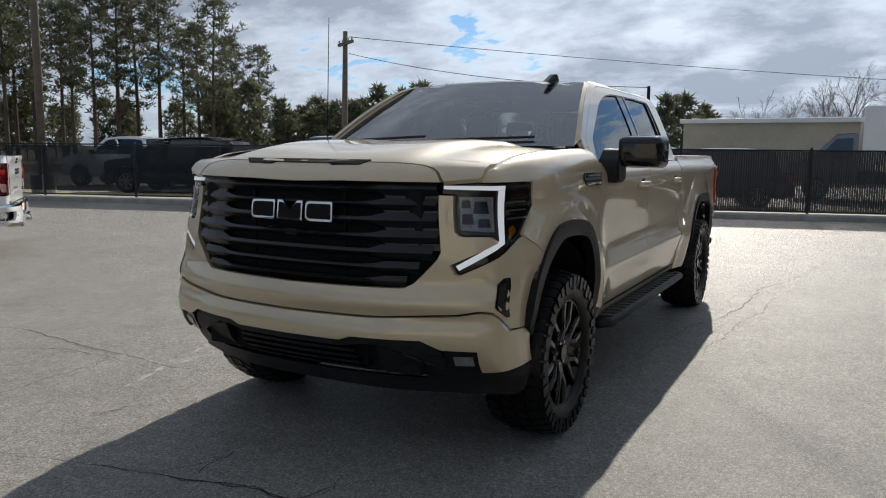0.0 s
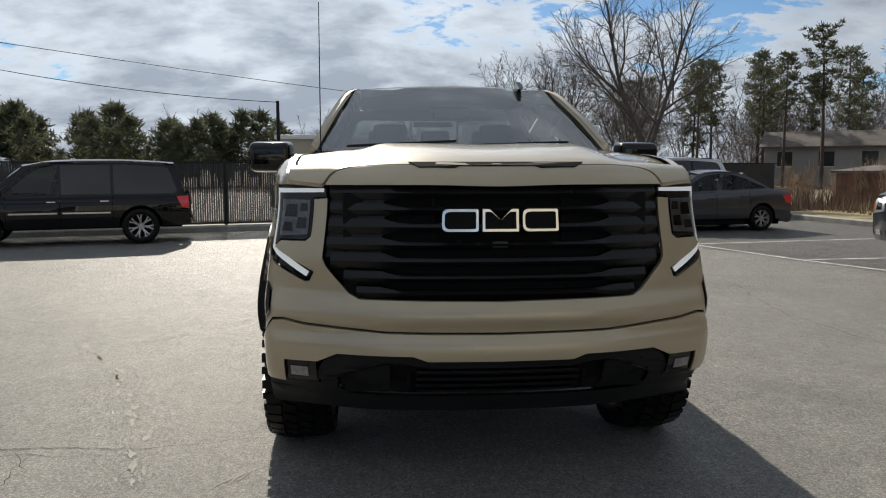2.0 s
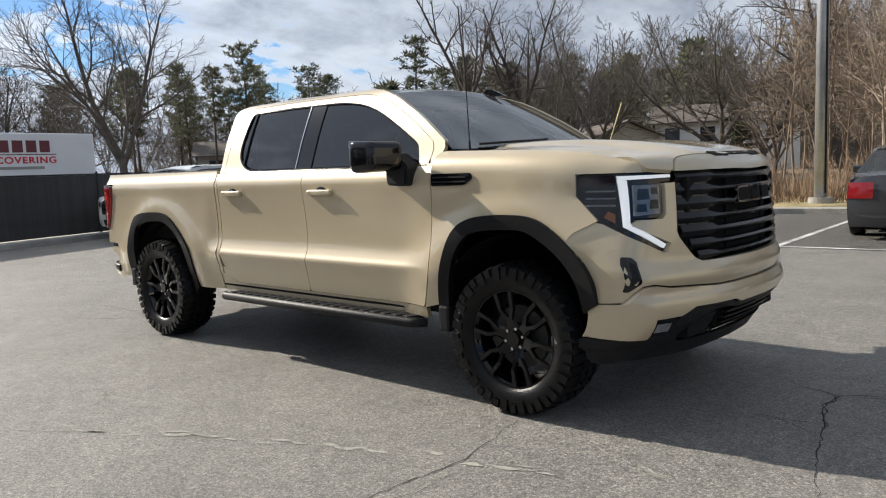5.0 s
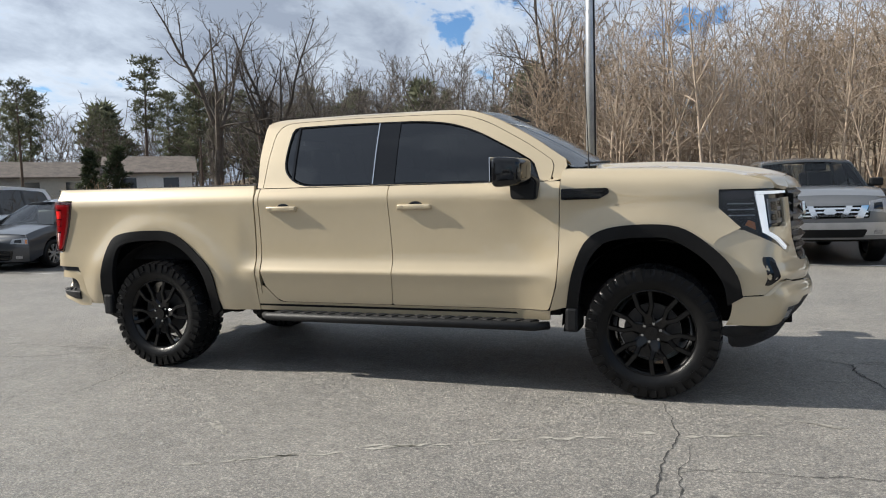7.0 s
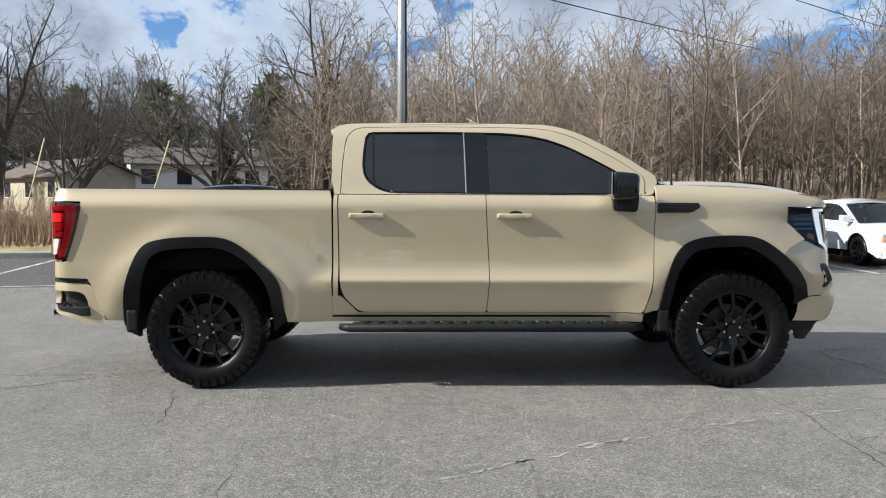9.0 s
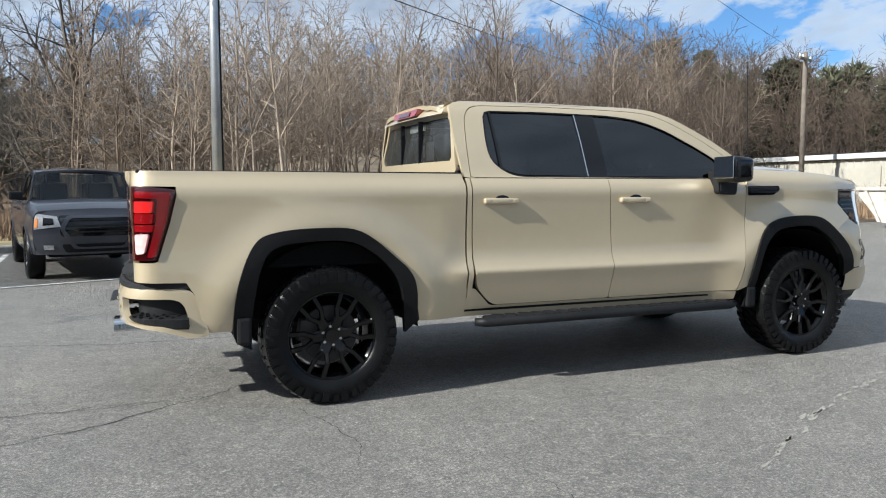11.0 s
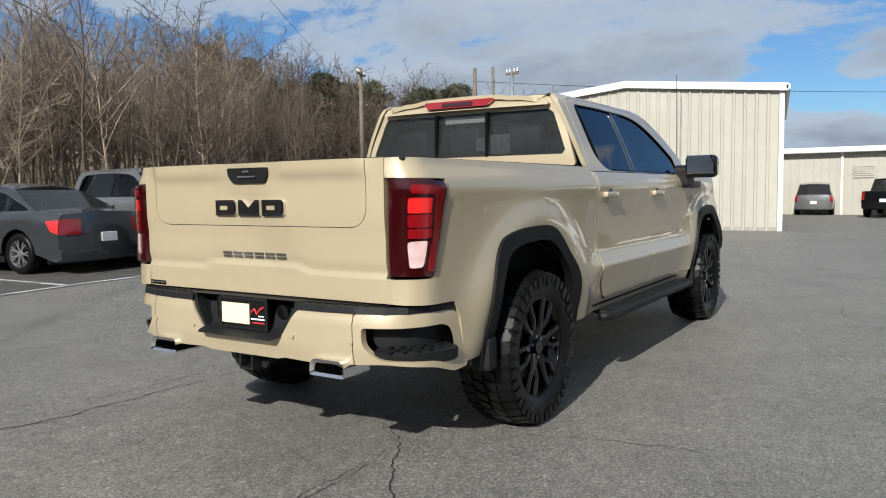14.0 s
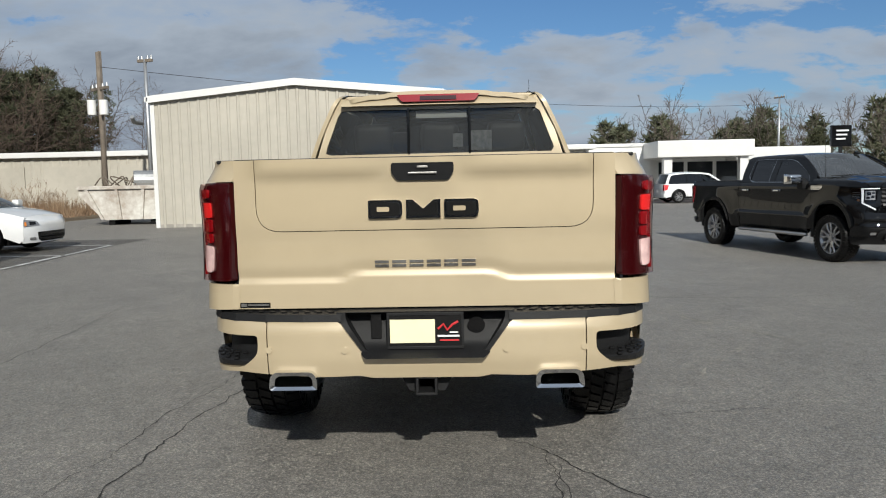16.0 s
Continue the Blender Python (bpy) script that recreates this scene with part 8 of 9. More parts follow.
def build_box_truck():
    T = empty("box_truck", at(-23.0, 3.6, 0.04, -1.0), "white box truck with maroon and red lettering beyond the fence", "truck")
    block(T, "cargo_box", (-3.9, -1.15, 1.15), (1.25, 1.15, 3.0), M["white_paint"], 0.03)
    block(T, "chassis", (-3.9, -0.8, 0.55), (3.2, 0.8, 0.95), M["under"])
    for s in (-1, 1):
        o = rounded([(1.35, 0.55), (3.3, 0.55), (3.35, 1.15), (2.75, 1.3), (2.0, 2.1), (1.35, 2.15)], 0.06)
        panel("cab_side", o, lambda x, z, s=s: (x, s * (0.98 - 0.06 * ease(1.3, 2.1, z)), z), 0.3, M["silver_paint"], T, (0, -s * 0.05, 0))
        panel("cab_window", [(1.5, 1.35), (2.5, 1.35), (1.98, 1.98), (1.5, 2.0)], lambda x, z, s=s: (x, s * (1.0 - 0.06 * ease(1.3, 2.1, z)), z), 0.3, M["window_dark"], T, (0, -s * 0.01, 0))
    bm = bmesh.new()
    A = [(3.35, 0.55), (3.4, 1.15), (2.78, 1.3), (2.0, 2.12), (1.35, 2.17)]
    L = [[bm.verts.new((x, s * 0.96, z)) for x, z in A] for s in (-1, 1)]
    for i in range(len(A) - 1):
        bm.faces.new((L[0][i], L[0][i + 1], L[1][i + 1], L[1][i]))
    part("cab_front", bm, M["silver_paint"], T)
    for x in (2.5, -2.4):
        for s in (-1, 1):
            rm, ty, bk, sp = CAR_WHEELS["silver"]
            w = new("wheel", rm); w.parent = T
            add_spokes(w, sp)
            w.matrix_basis = pose(x, s * 0.88, 0.39, 0, 0, 0 if s > 0 else 180) @ Matrix.Diagonal((0.39, 0.39, 0.39, 1))
            for nm, dd in (("tyre", ty), ("wheel_back", bk)):
                o = new(nm, dd); o.parent = w
    # writing as bars: a tall line, a rule, a second line, a small line
    for s in (-1, 1):
        for k in range(7):
            x = -1.0 - (k - 3) * 0.42
            block(T, "lettering_bar", (x - 0.16, min(s * 1.152, s * 1.162), 2.38), (x + 0.16, max(s * 1.152, s * 1.162), 2.76), M["maroon_mark"])
        block(T, "lettering_rule", (-2.6, min(s * 1.152, s * 1.162), 2.30), (0.6, max(s * 1.152, s * 1.162), 2.325), M["maroon_mark"])
        cu = bpy.data.curves.new("lettering", "FONT")
        cu.body, cu.size, cu.extrude, cu.offset, cu.space_character, cu.align_x = "FLOOR COVERING", 0.29, 0.004, 0.008, 1.14, "CENTER"
        cu.materials.append(M["red_mark"])
        o = new("lettering", cu)
        o.parent = T
        o.matrix_basis = Matrix(((-s, 0, 0, -1.0), (0, 0, s, s * 1.156), (0, 1, 0, 2.035), (0, 0, 0, 1))) @ Matrix.Diagonal((1.18, 1, 1, 1))
        block(T, "lettering_rule", (-2.2, min(s * 1.152, s * 1.162), 1.84), (0.2, max(s * 1.152, s * 1.162), 1.93), M["grey_siding"])


M["maroon_mark"] = material("maroon_print", (0.13, 0.03, 0.035), 0.6)
build_box_truck()


def build_shed():
    x, y = -19.0, 16.5
    E = empty("garden_shed", pose(x, y, ground_z(x, y), 0, 0, 14), "small reddish-brown plank shed in the brush", "shed")
    n = 9
    for k in range(n):
        block(E, "plank", (-1.05 + 2.1 * k / n + 0.008, -0.82, 0), (-1.05 + 2.1 * (k + 1) / n - 0.008, -0.79, 1.32), M["shed_wood"])
    block(E, "back_wall", (-1.04, -0.79, 0), (1.04, 0.8, 1.30), M["shed_wood"])
    bm = bmesh.new()
    extrude_poly(bm, [(-1.2, -0.95), (1.2, -0.95), (1.2, 0.95), (-1.2, 0.95)], lambda a, b: (a, b, 1.34 + 0.10 * (b + 0.95)), (0, 0, 0.06))
    part("roof", bm, M["shingle"], E)


M["shed_wood"] = material("reddish_planks", (0.20, 0.10, 0.06), 0.85, 0, 0, 0.25, 3, per=0.15)
build_shed()


def build_dumpster():
    D = empty("dumpster", at(20.4, 11.45, 0.1, -1.0), "dented white steel skip heaped with scrap", "dumpster")
    bm = bmesh.new()
    prof = [(-0.95, 0.18), (0.95, 0.18), (1.72, 1.05), (1.72, 1.28), (-1.72, 1.28), (-1.72, 1.05)]
    extrude_poly(bm, prof, lambda x, z: (x, -0.9, z), (0, 1.8, 0))
    part("container", bm, M["rust"], D)
    for s in (-1, 1):
        for x0, x1 in ((-0.95, -1.45), (-0.35, -0.45), (0.35, 0.45), (0.95, 1.45)):
            bm = bmesh.new()
            extrude_poly(bm, [(x0 - 0.05, 0.2), (x0 + 0.05, 0.2), (x1 + 0.05, 1.22), (x1 - 0.05, 1.22)], lambda x, z, s=s: (x, s * 0.985, z), (0, -s * 0.08, 0))
            part("rib", bm, M["rust"], D)
        block(D, "top_rail", (-1.78, min(s * 0.88, s * 0.99), 1.22), (1.78, max(s * 0.88, s * 0.99), 1.34), M["rust"], 0.02)
    for x in (-0.7, 0.7):
        block(D, "skid", (x - 0.1, -0.8, 0), (x + 0.1, 0.8, 0.19), M["under"])
    bm = bmesh.new()
    bmesh.ops.create_cone(bm, segments=20, radius1=0.34, radius2=0.34, depth=0.9, cap_ends=True, matrix=pose(0.35, -0.1, 1.52, 0, 90, 20))
    part("drum", bm, M["galv"], D, "dull steel drum")
    rng = random.Random(5)
    for k in range(7):
        bm = bmesh.new()
        a = rng.uniform(-1.3, 0.1)
        tube(bm, spline([(a, rng.uniform(-0.6, 0.6), 1.2), (a + rng.uniform(-0.3, 0.3), rng.uniform(-0.6, 0.6), 1.6 + 0.25 * rng.random()), (a + rng.uniform(-0.6, 0.6), rng.uniform(-0.6, 0.6), 1.38)], 5), 0.025, 5)
        part("scrap_pipe", bm, M["wood_pole"], D)
    S = empty("dumpster", at(23.6, 10.3, 0.1, -1.0), "dark steel skip behind the white one", "dumpster")
    block(S, "container", (-1.5, -0.9, 0.15), (1.2, 0.9, 1.5), M["dark_steel"], 0.03)
    for k in range(5):
        block(S, "rib", (-1.3 + 0.55 * k, -0.97, 0.2), (-1.2 + 0.55 * k, -0.9, 1.45), M["dark_steel"])
    block(S, "skid", (-1.2, -0.7, 0), (1.0, 0.7, 0.15), M["under"])


M["dark_steel"] = material("dark_painted_steel", (0.035, 0.032, 0.034), 0.6, 0.2, 0, 0.3, 1.5)
build_dumpster()

# ---------------- poles and wires ----------------


def pole(name, x, y, h, r, mat, label, arms=(), square=False, lean=(0, 0), z=None, cat="pole"):
    z0 = ground_z(x, y) if z is None else z
    E = empty(name, pose(x, y, z0), label, cat)
    bm = bmesh.new()
    tube(bm, [(0, 0, -0.3), (lean[0] * 0.5, lean[1] * 0.5, h / 2), (lean[0], lean[1], h)], [r, r * 0.85, r * 0.7], 4 if square else 10)
    part("shaft", bm, mat, E, smooth=not square)
    for az, ln, zz in arms:
        bm = bmesh.new()
        c, s = math.cos(az) * ln, math.sin(az) * ln
        box(bm, (-ln, -0.06, -0.06), (ln, 0.06, 0.06), 0.01, pose(lean[0], lean[1], h - zz, 0, 0, math.degrees(az)))
        part("crossarm", bm, M["wood_pole"], E)
        for k in (-0.9, -0.4, 0.4, 0.9):
            bm = bmesh.new()
            bmesh.ops.create_cone(bm, segments=8, radius1=0.05, radius2=0.035, depth=0.14, cap_ends=True, matrix=pose(lean[0] + c * k, lean[1] + s * k, h - zz + 0.13))
            part("insulator", bm, M["galv"], E)
    return E


lp = pole("lamp_post", -1.05, 15.7, 11.0, 0.155, M["galv"], "galvanised steel lot lamp post on the grass verge", square=False, z=0.1)
bm = bmesh.new(); bmesh.ops.create_cone(bm, segments=20, radius1=0.30, radius2=0.28, depth=0.28, cap_ends=True, matrix=pose(0, 0, 0.05))
part("footing", bm, M["kerb"], lp)
bm = bmesh.new(); tube(bm, [(0.13, -0.09, 0.3), (0.105, -0.075, 10.6)], 0.022, 6)
part("conduit", bm, M["trim"], lp)
bm = bmesh.new(); box(bm, (-0.9, -0.28, 11.0), (0.9, 0.28, 11.14), 0.04)
part("lamp_head", bm, M["galv"], lp)
pole("utility_pole", -22.0, -17.6, 6.6, 0.15, M["wood_pole"], "wooden utility pole with a crossarm", ((1.0, 0.8, 0.5),), lean=(0, 0.12))
bm_z = ground_z(-22, -17.6)
e = pole("utility_pole", -20.0, -3.9, 3.7, 0.075, M["trim"], "dark steel yard post")
lp = pole("lamp_post", -8.3, -18.3, 12.0, 0.12, M["wood_pole"], "dark steel lamp post on a concrete footing by the fence", z=0.0)
bm = bmesh.new(); bmesh.ops.create_cone(bm, segments=16, radius1=0.34, radius2=0.32, depth=0.7, cap_ends=True, matrix=pose(0, 0, 0.3))
part("footing", bm, M["kerb"], lp)
pole("utility_pole", 29.0, 24.6, 8.0, 0.15, M["wood_pole"], "wooden utility pole with a crossarm", ((0.4, 0.8, 0.35),))
pole("utility_pole", 25.5, 15.1, 6.9, 0.13, M["wood_pole"], "wooden utility pole with transformer cans", ((0.9, 0.7, 1.5),), z=0)
pole("lamp_post", 25.2, 13.0, 6.5, 0.10, M["galv"], "tall lot lamp post", ((1.3, 0.35, 0.05),), z=0)
pole("utility_pole", 40.0, 22.0, 9.5, 0.14, M["wood_pole"], "weathered wooden utility pole by the shed")
pole("lamp_post", 58.0, -26.0, 7.5, 0.10, M["galv"], "tall lot lamp post", ((0.5, 0.5, 0.0),), z=0)
T = empty("transformer", pose(25.5, 15.1, 4.6), "pair of grey pole transformer cans", "transformer")
for k in (-0.25, 0.25):
    bm = bmesh.new(); bmesh.ops.create_cone(bm, segments=14, radius1=0.17, radius2=0.17, depth=0.6, cap_ends=True, matrix=pose(-0.28, k, 0))
    part("can", bm, M["white_siding"], T)


def wire(pts_a, pts_b, sag, r=0.014, label="black overhead power line"):
    a, b = Vector(pts_a), Vector(pts_b)
    pts = [a.lerp(b, k / 20) + Vector((0, 0, -sag * 4 * (k / 20) * (1 - k / 20))) for k in range(21)]
    bm = bmesh.new(); tube(bm, pts, r, 5)
    ob = part("power_line", bm, M["wire"], None, label, True)
    return tagged(ob, category="wire")


wire((-22, 2.5, 9.6), (36, 46, 9.4), 0.7, 0.022)
wire((-22, -0.5, 11.4), (36, 43, 11.0), 0.7, 0.020)
wire((-22, -3.5, 13.0), (44, 40, 12.0), 0.8, 0.012)
wire((-22, -17.3, 6.3), (-75, 40, 6.2), 0.9, 0.014)
wire((-22, -17.3, 5.6), (-20, -3.9, 3.6), 0.3, 0.012)
wire((25.5, 15.1, 6.3), (58, -26, 7), 0.8, 0.012)
for x, y, tx, ty in ((-16.6, 22.0, -14.9, 21.0), (-12.2, 22.5, -11.0, 22.0)):
    bm = bmesh.new(); tube(bm, [(tx, ty, 0.0), (x - (tx - x) * 0.0 + 2.2, y, 3.6)], 0.022, 6)
    ob = part("guy_guard", bm, M["pale_yellow"], None, "pale yellow guy-wire guard tube", True)
    tagged(ob, category="guy wire")

# ---------------- trees ----------------


def tree_meshes(name, seed, height, trunk_r, fork, leaders, open_out, kids, lens, spread, mat, twist=0.30, up=0.10, sides=(7, 6, 4, 3), tip=0.006, ivy=False):
    """Trunk and crown of a bare tree: the trunk forks into leaders, these into limbs, branches and twigs.
    kids and lens: shoots on a leader, limb, branch, and their length against their parent's."""
    rng = random.Random(seed)
    trunk, crown = ([], []), ([], [])
    last = len(kids)

    def seg(out, pts, rs, n):
        V, F = out
        base = len(V)
        for i, p in enumerate(pts):
            dd = (pts[min(i + 1, len(pts) - 1)] - pts[max(i - 1, 0)]).normalized()
            s = dd.cross(Vector((0.31, 0.87, 0.12))).normalized()
            t = dd.cross(s)
            for k in range(n):
                a = math.tau * k / n
                V.append(p + (s * math.cos(a) + t * math.sin(a)) * rs[i])
        for i in range(len(pts) - 1):
            for k in range(n):
                F.append((base + i * n + k, base + i * n + (k + 1) % n, base + (i + 1) * n + (k + 1) % n, base + (i + 1) * n + k))

    def jitter(k, lift=0.0):
        return Vector((rng.uniform(-1, 1), rng.uniform(-1, 1), rng.uniform(-1, 1) + lift)) * k

    def twig(p, d, length, r):
        V, F = crown
        b = len(V)
        s = d.cross(Vector((0.31, 0.87, 0.12))).normalized()
        t = d.cross(s)
        m = p + d * length * 0.5
        q = m + (d + jitter(0.35, 0.25)).normalized() * length * 0.5
        for c, w in ((p, r), (m, r * 0.8)):
            V.extend([c + s * w, c + (t * 0.87 - s * 0.5) * w, c - (t * 0.87 + s * 0.5) * w])
        V.append(q)
        for k in range(3):
            F.append((b + k, b + (k + 1) % 3, b + 3 + (k + 1) % 3, b + 3 + k)); F.append((b + 3 + k, b + 3 + (k + 1) % 3, b + 6))

    def grow(p, d, length, r, lev):
        if lev == last:
            twig(p, d, length, max(tip, r))
            return
        n = (6, 4, 3, 3)[min(lev, 3)]
        pts, dirs = [p.copy()], [d.copy()]
        for i in range(n):
            d = (d + jitter(twist * (0.5 if lev == 0 else 1.0), 0.15) + Vector((0, 0, up * (1.0 if lev < 2 else 0.5)))).normalized()
            pts.append(pts[-1] + d * length / n); dirs.append(d.copy())
        rs = [max(tip, r * (1 - (0.80 if lev < last - 1 else 0.6) * i / n)) for i in range(n + 1)]
        seg(crown, pts, rs, sides[min(lev, 3)])
        m = kids[lev]
        turn = rng.uniform(0, math.tau)
        for k in range(m):
            t = 0.16 + 0.84 * (k + rng.random() * 0.9) / m
            i = min(n - 1, int(t * n))
            b = pts[i].lerp(pts[i + 1], t * n - i)
            dd = dirs[i + 1]
            turn += 2.4 + rng.uniform(-0.6, 0.6)
            ref = dd.cross(Vector((0.9, 0.2, 0.38))).normalized()
            side = ref * math.cos(turn) + dd.cross(ref) * math.sin(turn)
            ang = spread * rng.uniform(0.7, 1.3) * (1.15 - 0.4 * t)
            nd = (dd * math.cos(ang) + side * math.sin(ang)).normalized()
            if nd.z < -0.15:
                nd.z *= 0.4
            grow(b, nd.normalized(), length * rng.uniform(*lens[lev]) * (1.25 - 0.75 * t), max(tip, rs[i] * rng.uniform(0.4, 0.62)), lev + 1)

    d, q = Vector((rng.uniform(-0.06, 0.06), rng.uniform(-0.06, 0.06), 1)).normalized(), Vector((0, 0, -0.3))
    pts = [q]
    for i in range(6):
        d = (d + jitter(0.06)).normalized()
        q = q + d * height * fork / 6
        pts.append(q)
    seg(trunk, pts, [trunk_r * (1.25 if i == 0 else 1 - 0.3 * i / 6) for i in range(7)], 8)
    turn = rng.uniform(0, math.tau)
    for k in range(leaders):
        turn += math.tau / leaders + rng.uniform(-0.4, 0.4)
        a = open_out * (rng.uniform(0.6, 1.2) if leaders > 1 else 0.1)
        nd = Vector((math.sin(a) * math.cos(turn), math.sin(a) * math.sin(turn), math.cos(a)))
        grow(pts[-1 - (k % 2 if leaders > 2 else 0)], nd, height * (1 - fork) * rng.uniform(0.85, 1.1), trunk_r * (0.72 if leaders == 1 else rng.uniform(0.42, 0.6)), 0)
    if ivy:
        V, F = crown
        for k in range(2600):
            z = rng.uniform(0.6, height * 0.62)
            a, q = rng.uniform(0, math.tau), trunk_r * 0.9 + abs(rng.gauss(0, 0.20)) * (0.4 + 0.6 * rng.random())
            c = Vector((q * math.cos(a), q * math.sin(a), z))
            dz = Vector((rng.uniform(-0.06, 0.06), rng.uniform(-0.06, 0.06), -rng.uniform(0.2, 0.8)))
            b = len(V)
            w = Vector((rng.uniform(-1, 1), rng.uniform(-1, 1), 0)).normalized() * 0.011
            V.extend([c - w, c + w, c + dz]); F.append((b, b + 1, b + 2))
    out = []
    for nm, (V, F) in (("trunk", trunk), ("crown", crown)):
        me = bpy.data.meshes.new(nm)
        me.from_pydata(V, [], F)
        me.materials.append(mat)
        me.polygons.foreach_set("use_smooth", [True] * len(me.polygons))
        out.append(me)
    return out


def bush_mesh(name, seed, height, mat):
    """Many thin stems from one root, each with side twigs."""
    rng = random.Random(seed)
    V, F = [], []

    def blade(p, q, w):
        d = (q - p).normalized()
        s = d.cross(Vector((0.3, 0.8, 0.2))).normalized()
        t = d.cross(s)
        b = len(V)
        V.extend([p + s * w, p + (t * 0.87 - s * 0.5) * w, p - (t * 0.87 + s * 0.5) * w, q])
        for k in range(3):
            F.append((b + k, b + (k + 1) % 3, b + 3))
    for k in range(26):
        a, t = rng.uniform(0, math.tau), abs(rng.gauss(0, 0.45))
        d = Vector((math.sin(t) * math.cos(a), math.sin(t) * math.sin(a), math.cos(t)))
        p = Vector((rng.gauss(0, 0.25), rng.gauss(0, 0.25), -0.05))
        q = p + d * height * rng.uniform(0.5, 1.0)
        blade(p, q, 0.010)
        for j in range(9):
            c = p.lerp(q, rng.uniform(0.25, 0.98))
            blade(c, c + (d + Vector((rng.uniform(-1, 1), rng.uniform(-1, 1), rng.uniform(-0.4, 0.6)))).normalized() * height * rng.uniform(0.12, 0.32), 0.006)
    me = bpy.data.meshes.new(name)
    me.from_pydata(V, [], F)
    me.materials.append(mat)
    return me


def join_trees(name, label, meshes, spots, mat, seed):
    """Many trees as one object of kind stuff: the far wood."""
    rng = random.Random(seed)
    data = []
    for me in meshes:
        co = np.empty(len(me.vertices) * 3, np.float32); me.vertices.foreach_get("co", co)
        lv = np.empty(len(me.loops), np.int64); me.loops.foreach_get("vertex_index", lv)
        ls = np.empty(len(me.polygons), np.int64); me.polygons.foreach_get("loop_start", ls)
        lt = np.empty(len(me.polygons), np.int64); me.polygons.foreach_get("loop_total", lt)
        data.append((co.reshape(-1, 3), lv, ls, lt))
    VC, LV, LS, nv, nl = [], [], [], 0, 0
    for x, y, s in spots:
        co, lv, ls, lt = data[rng.randrange(len(data))]
        a = rng.uniform(0, math.tau)
        c, sn = math.cos(a) * s, math.sin(a) * s
        w = np.stack([co[:, 0] * c - co[:, 1] * sn + x, co[:, 0] * sn + co[:, 1] * c + y, co[:, 2] * s * rng.uniform(0.9, 1.12) + ground_z(x, y)], 1)
        VC.append(w); LV.append(lv + nv); LS.append(ls + nl)
        nv += len(co); nl += len(lv)
    VC, LV, LS = np.concatenate(VC), np.concatenate(LV), np.concatenate(LS)
    me = bpy.data.meshes.new(name)
    me.vertices.add(len(VC)); me.loops.add(len(LV)); me.polygons.add(len(LS))
    me.vertices.foreach_set("co", VC.astype(np.float32).ravel())
    me.loops.foreach_set("vertex_index", LV.astype(np.int32))
    me.polygons.foreach_set("loop_start", LS.astype(np.int32))
    me.update(calc_edges=True)
    me.materials.append(mat)
    ob = new(name, me)
    return tagged(ob, label, "woods", kind="stuff")


def bare_tree(meshes, x, y, s=1.0, yaw=0.0, label="bare winter tree with fine grey twigs", z=None):
    E = empty("tree", pose(x, y, ground_z(x, y) if z is None else z, 0, 0, yaw) @ Matrix.Diagonal((s, s, s, 1)), label, "tree")
    for nm, me in zip(("trunk", "crown"), meshes):
        o = new(nm, me); o.parent = E
    return E


def pine_meshes(seed, height, crown0, wide, limbs, mat, tufts=4, needles=20, blade=0.34, peak=0.35, taper=0.8):
    """Trunk and crown of a pine: rising limbs, each with tufts of needles along its outer half."""
    rng = random.Random(seed)
    V, F = [], []
    bm = bmesh.new()
    bend, lean = rng.uniform(-0.4, 0.4), rng.uniform(-0.4, 0.4)
    axis = lambda z: Vector((bend * (z / height) ** 2, lean * (z / height) ** 2, z))
    tube(bm, [axis(height * 0.97 * k / 8) - Vector((0, 0, 0.2 * (k == 0))) for k in range(9)], [0.20 * (height / 15) * (1 - 0.85 * k / 8) + 0.02 for k in range(9)], 7)
    turn = 0.0
    for k in range(limbs):
        t = (k + rng.random()) / limbs
        t = t if t > 0.06 or rng.random() < 0.5 else t + 0.2
        z = height * (crown0 + (1 - crown0) * t)
        shape = (t / peak) ** 0.5 if t < peak else max(0.0, 1 - ((t - peak) / (1 - peak)) ** 2) ** taper
        r = wide * (0.16 + 0.84 * shape) * rng.uniform(0.45, 1.12)
        turn += 2.4 + rng.uniform(-0.5, 0.5)
        c0 = axis(z)
        rise = rng.uniform(0.05, 0.45) + 0.5 * t
        d = Vector((math.cos(turn), math.sin(turn), rise)).normalized()
        c1 = c0 + d * r
        tube(bm, [c0, c0.lerp(c1, 0.5) - Vector((0, 0, 0.06 * r)), c1], [0.035, 0.025, 0.01], 3, cap=False)
        for j in range(tufts):
            f = 0.45 + 0.55 * (j + rng.random()) / tufts
            c = c0.lerp(c1, f) + Vector((rng.gauss(0, 0.16), rng.gauss(0, 0.16), rng.gauss(0.08, 0.10))) * wide / 2.4
            R = rng.uniform(0.30, 0.55) * wide / 2.6
            for q in range(needles):
                dd = Vector((rng.gauss(0, 1), rng.gauss(0, 1), rng.gauss(0.3, 0.7))).normalized()
                p = c + Vector((dd.x, dd.y, dd.z * 0.6)) * R * rng.random()
                e = p + (dd + Vector((0, 0, 0.3))).normalized() * blade * rng.uniform(0.6, 1.2)
                w = dd.cross(Vector((rng.uniform(-1, 1), rng.uniform(-1, 1), rng.uniform(-1, 1)))).normalized() * blade * 0.17
                b = len(V)
                V.extend([p - w, p + w, e]); F.append((b, b + 1, b + 2))
    tr = bpy.data.meshes.new("trunk"); bm.to_mesh(tr); bm.free(); tr.materials.append(M["pine_bark"])
    cr = bpy.data.meshes.new("crown"); cr.from_pydata(V, [], F); cr.materials.append(mat)
    return tr, cr


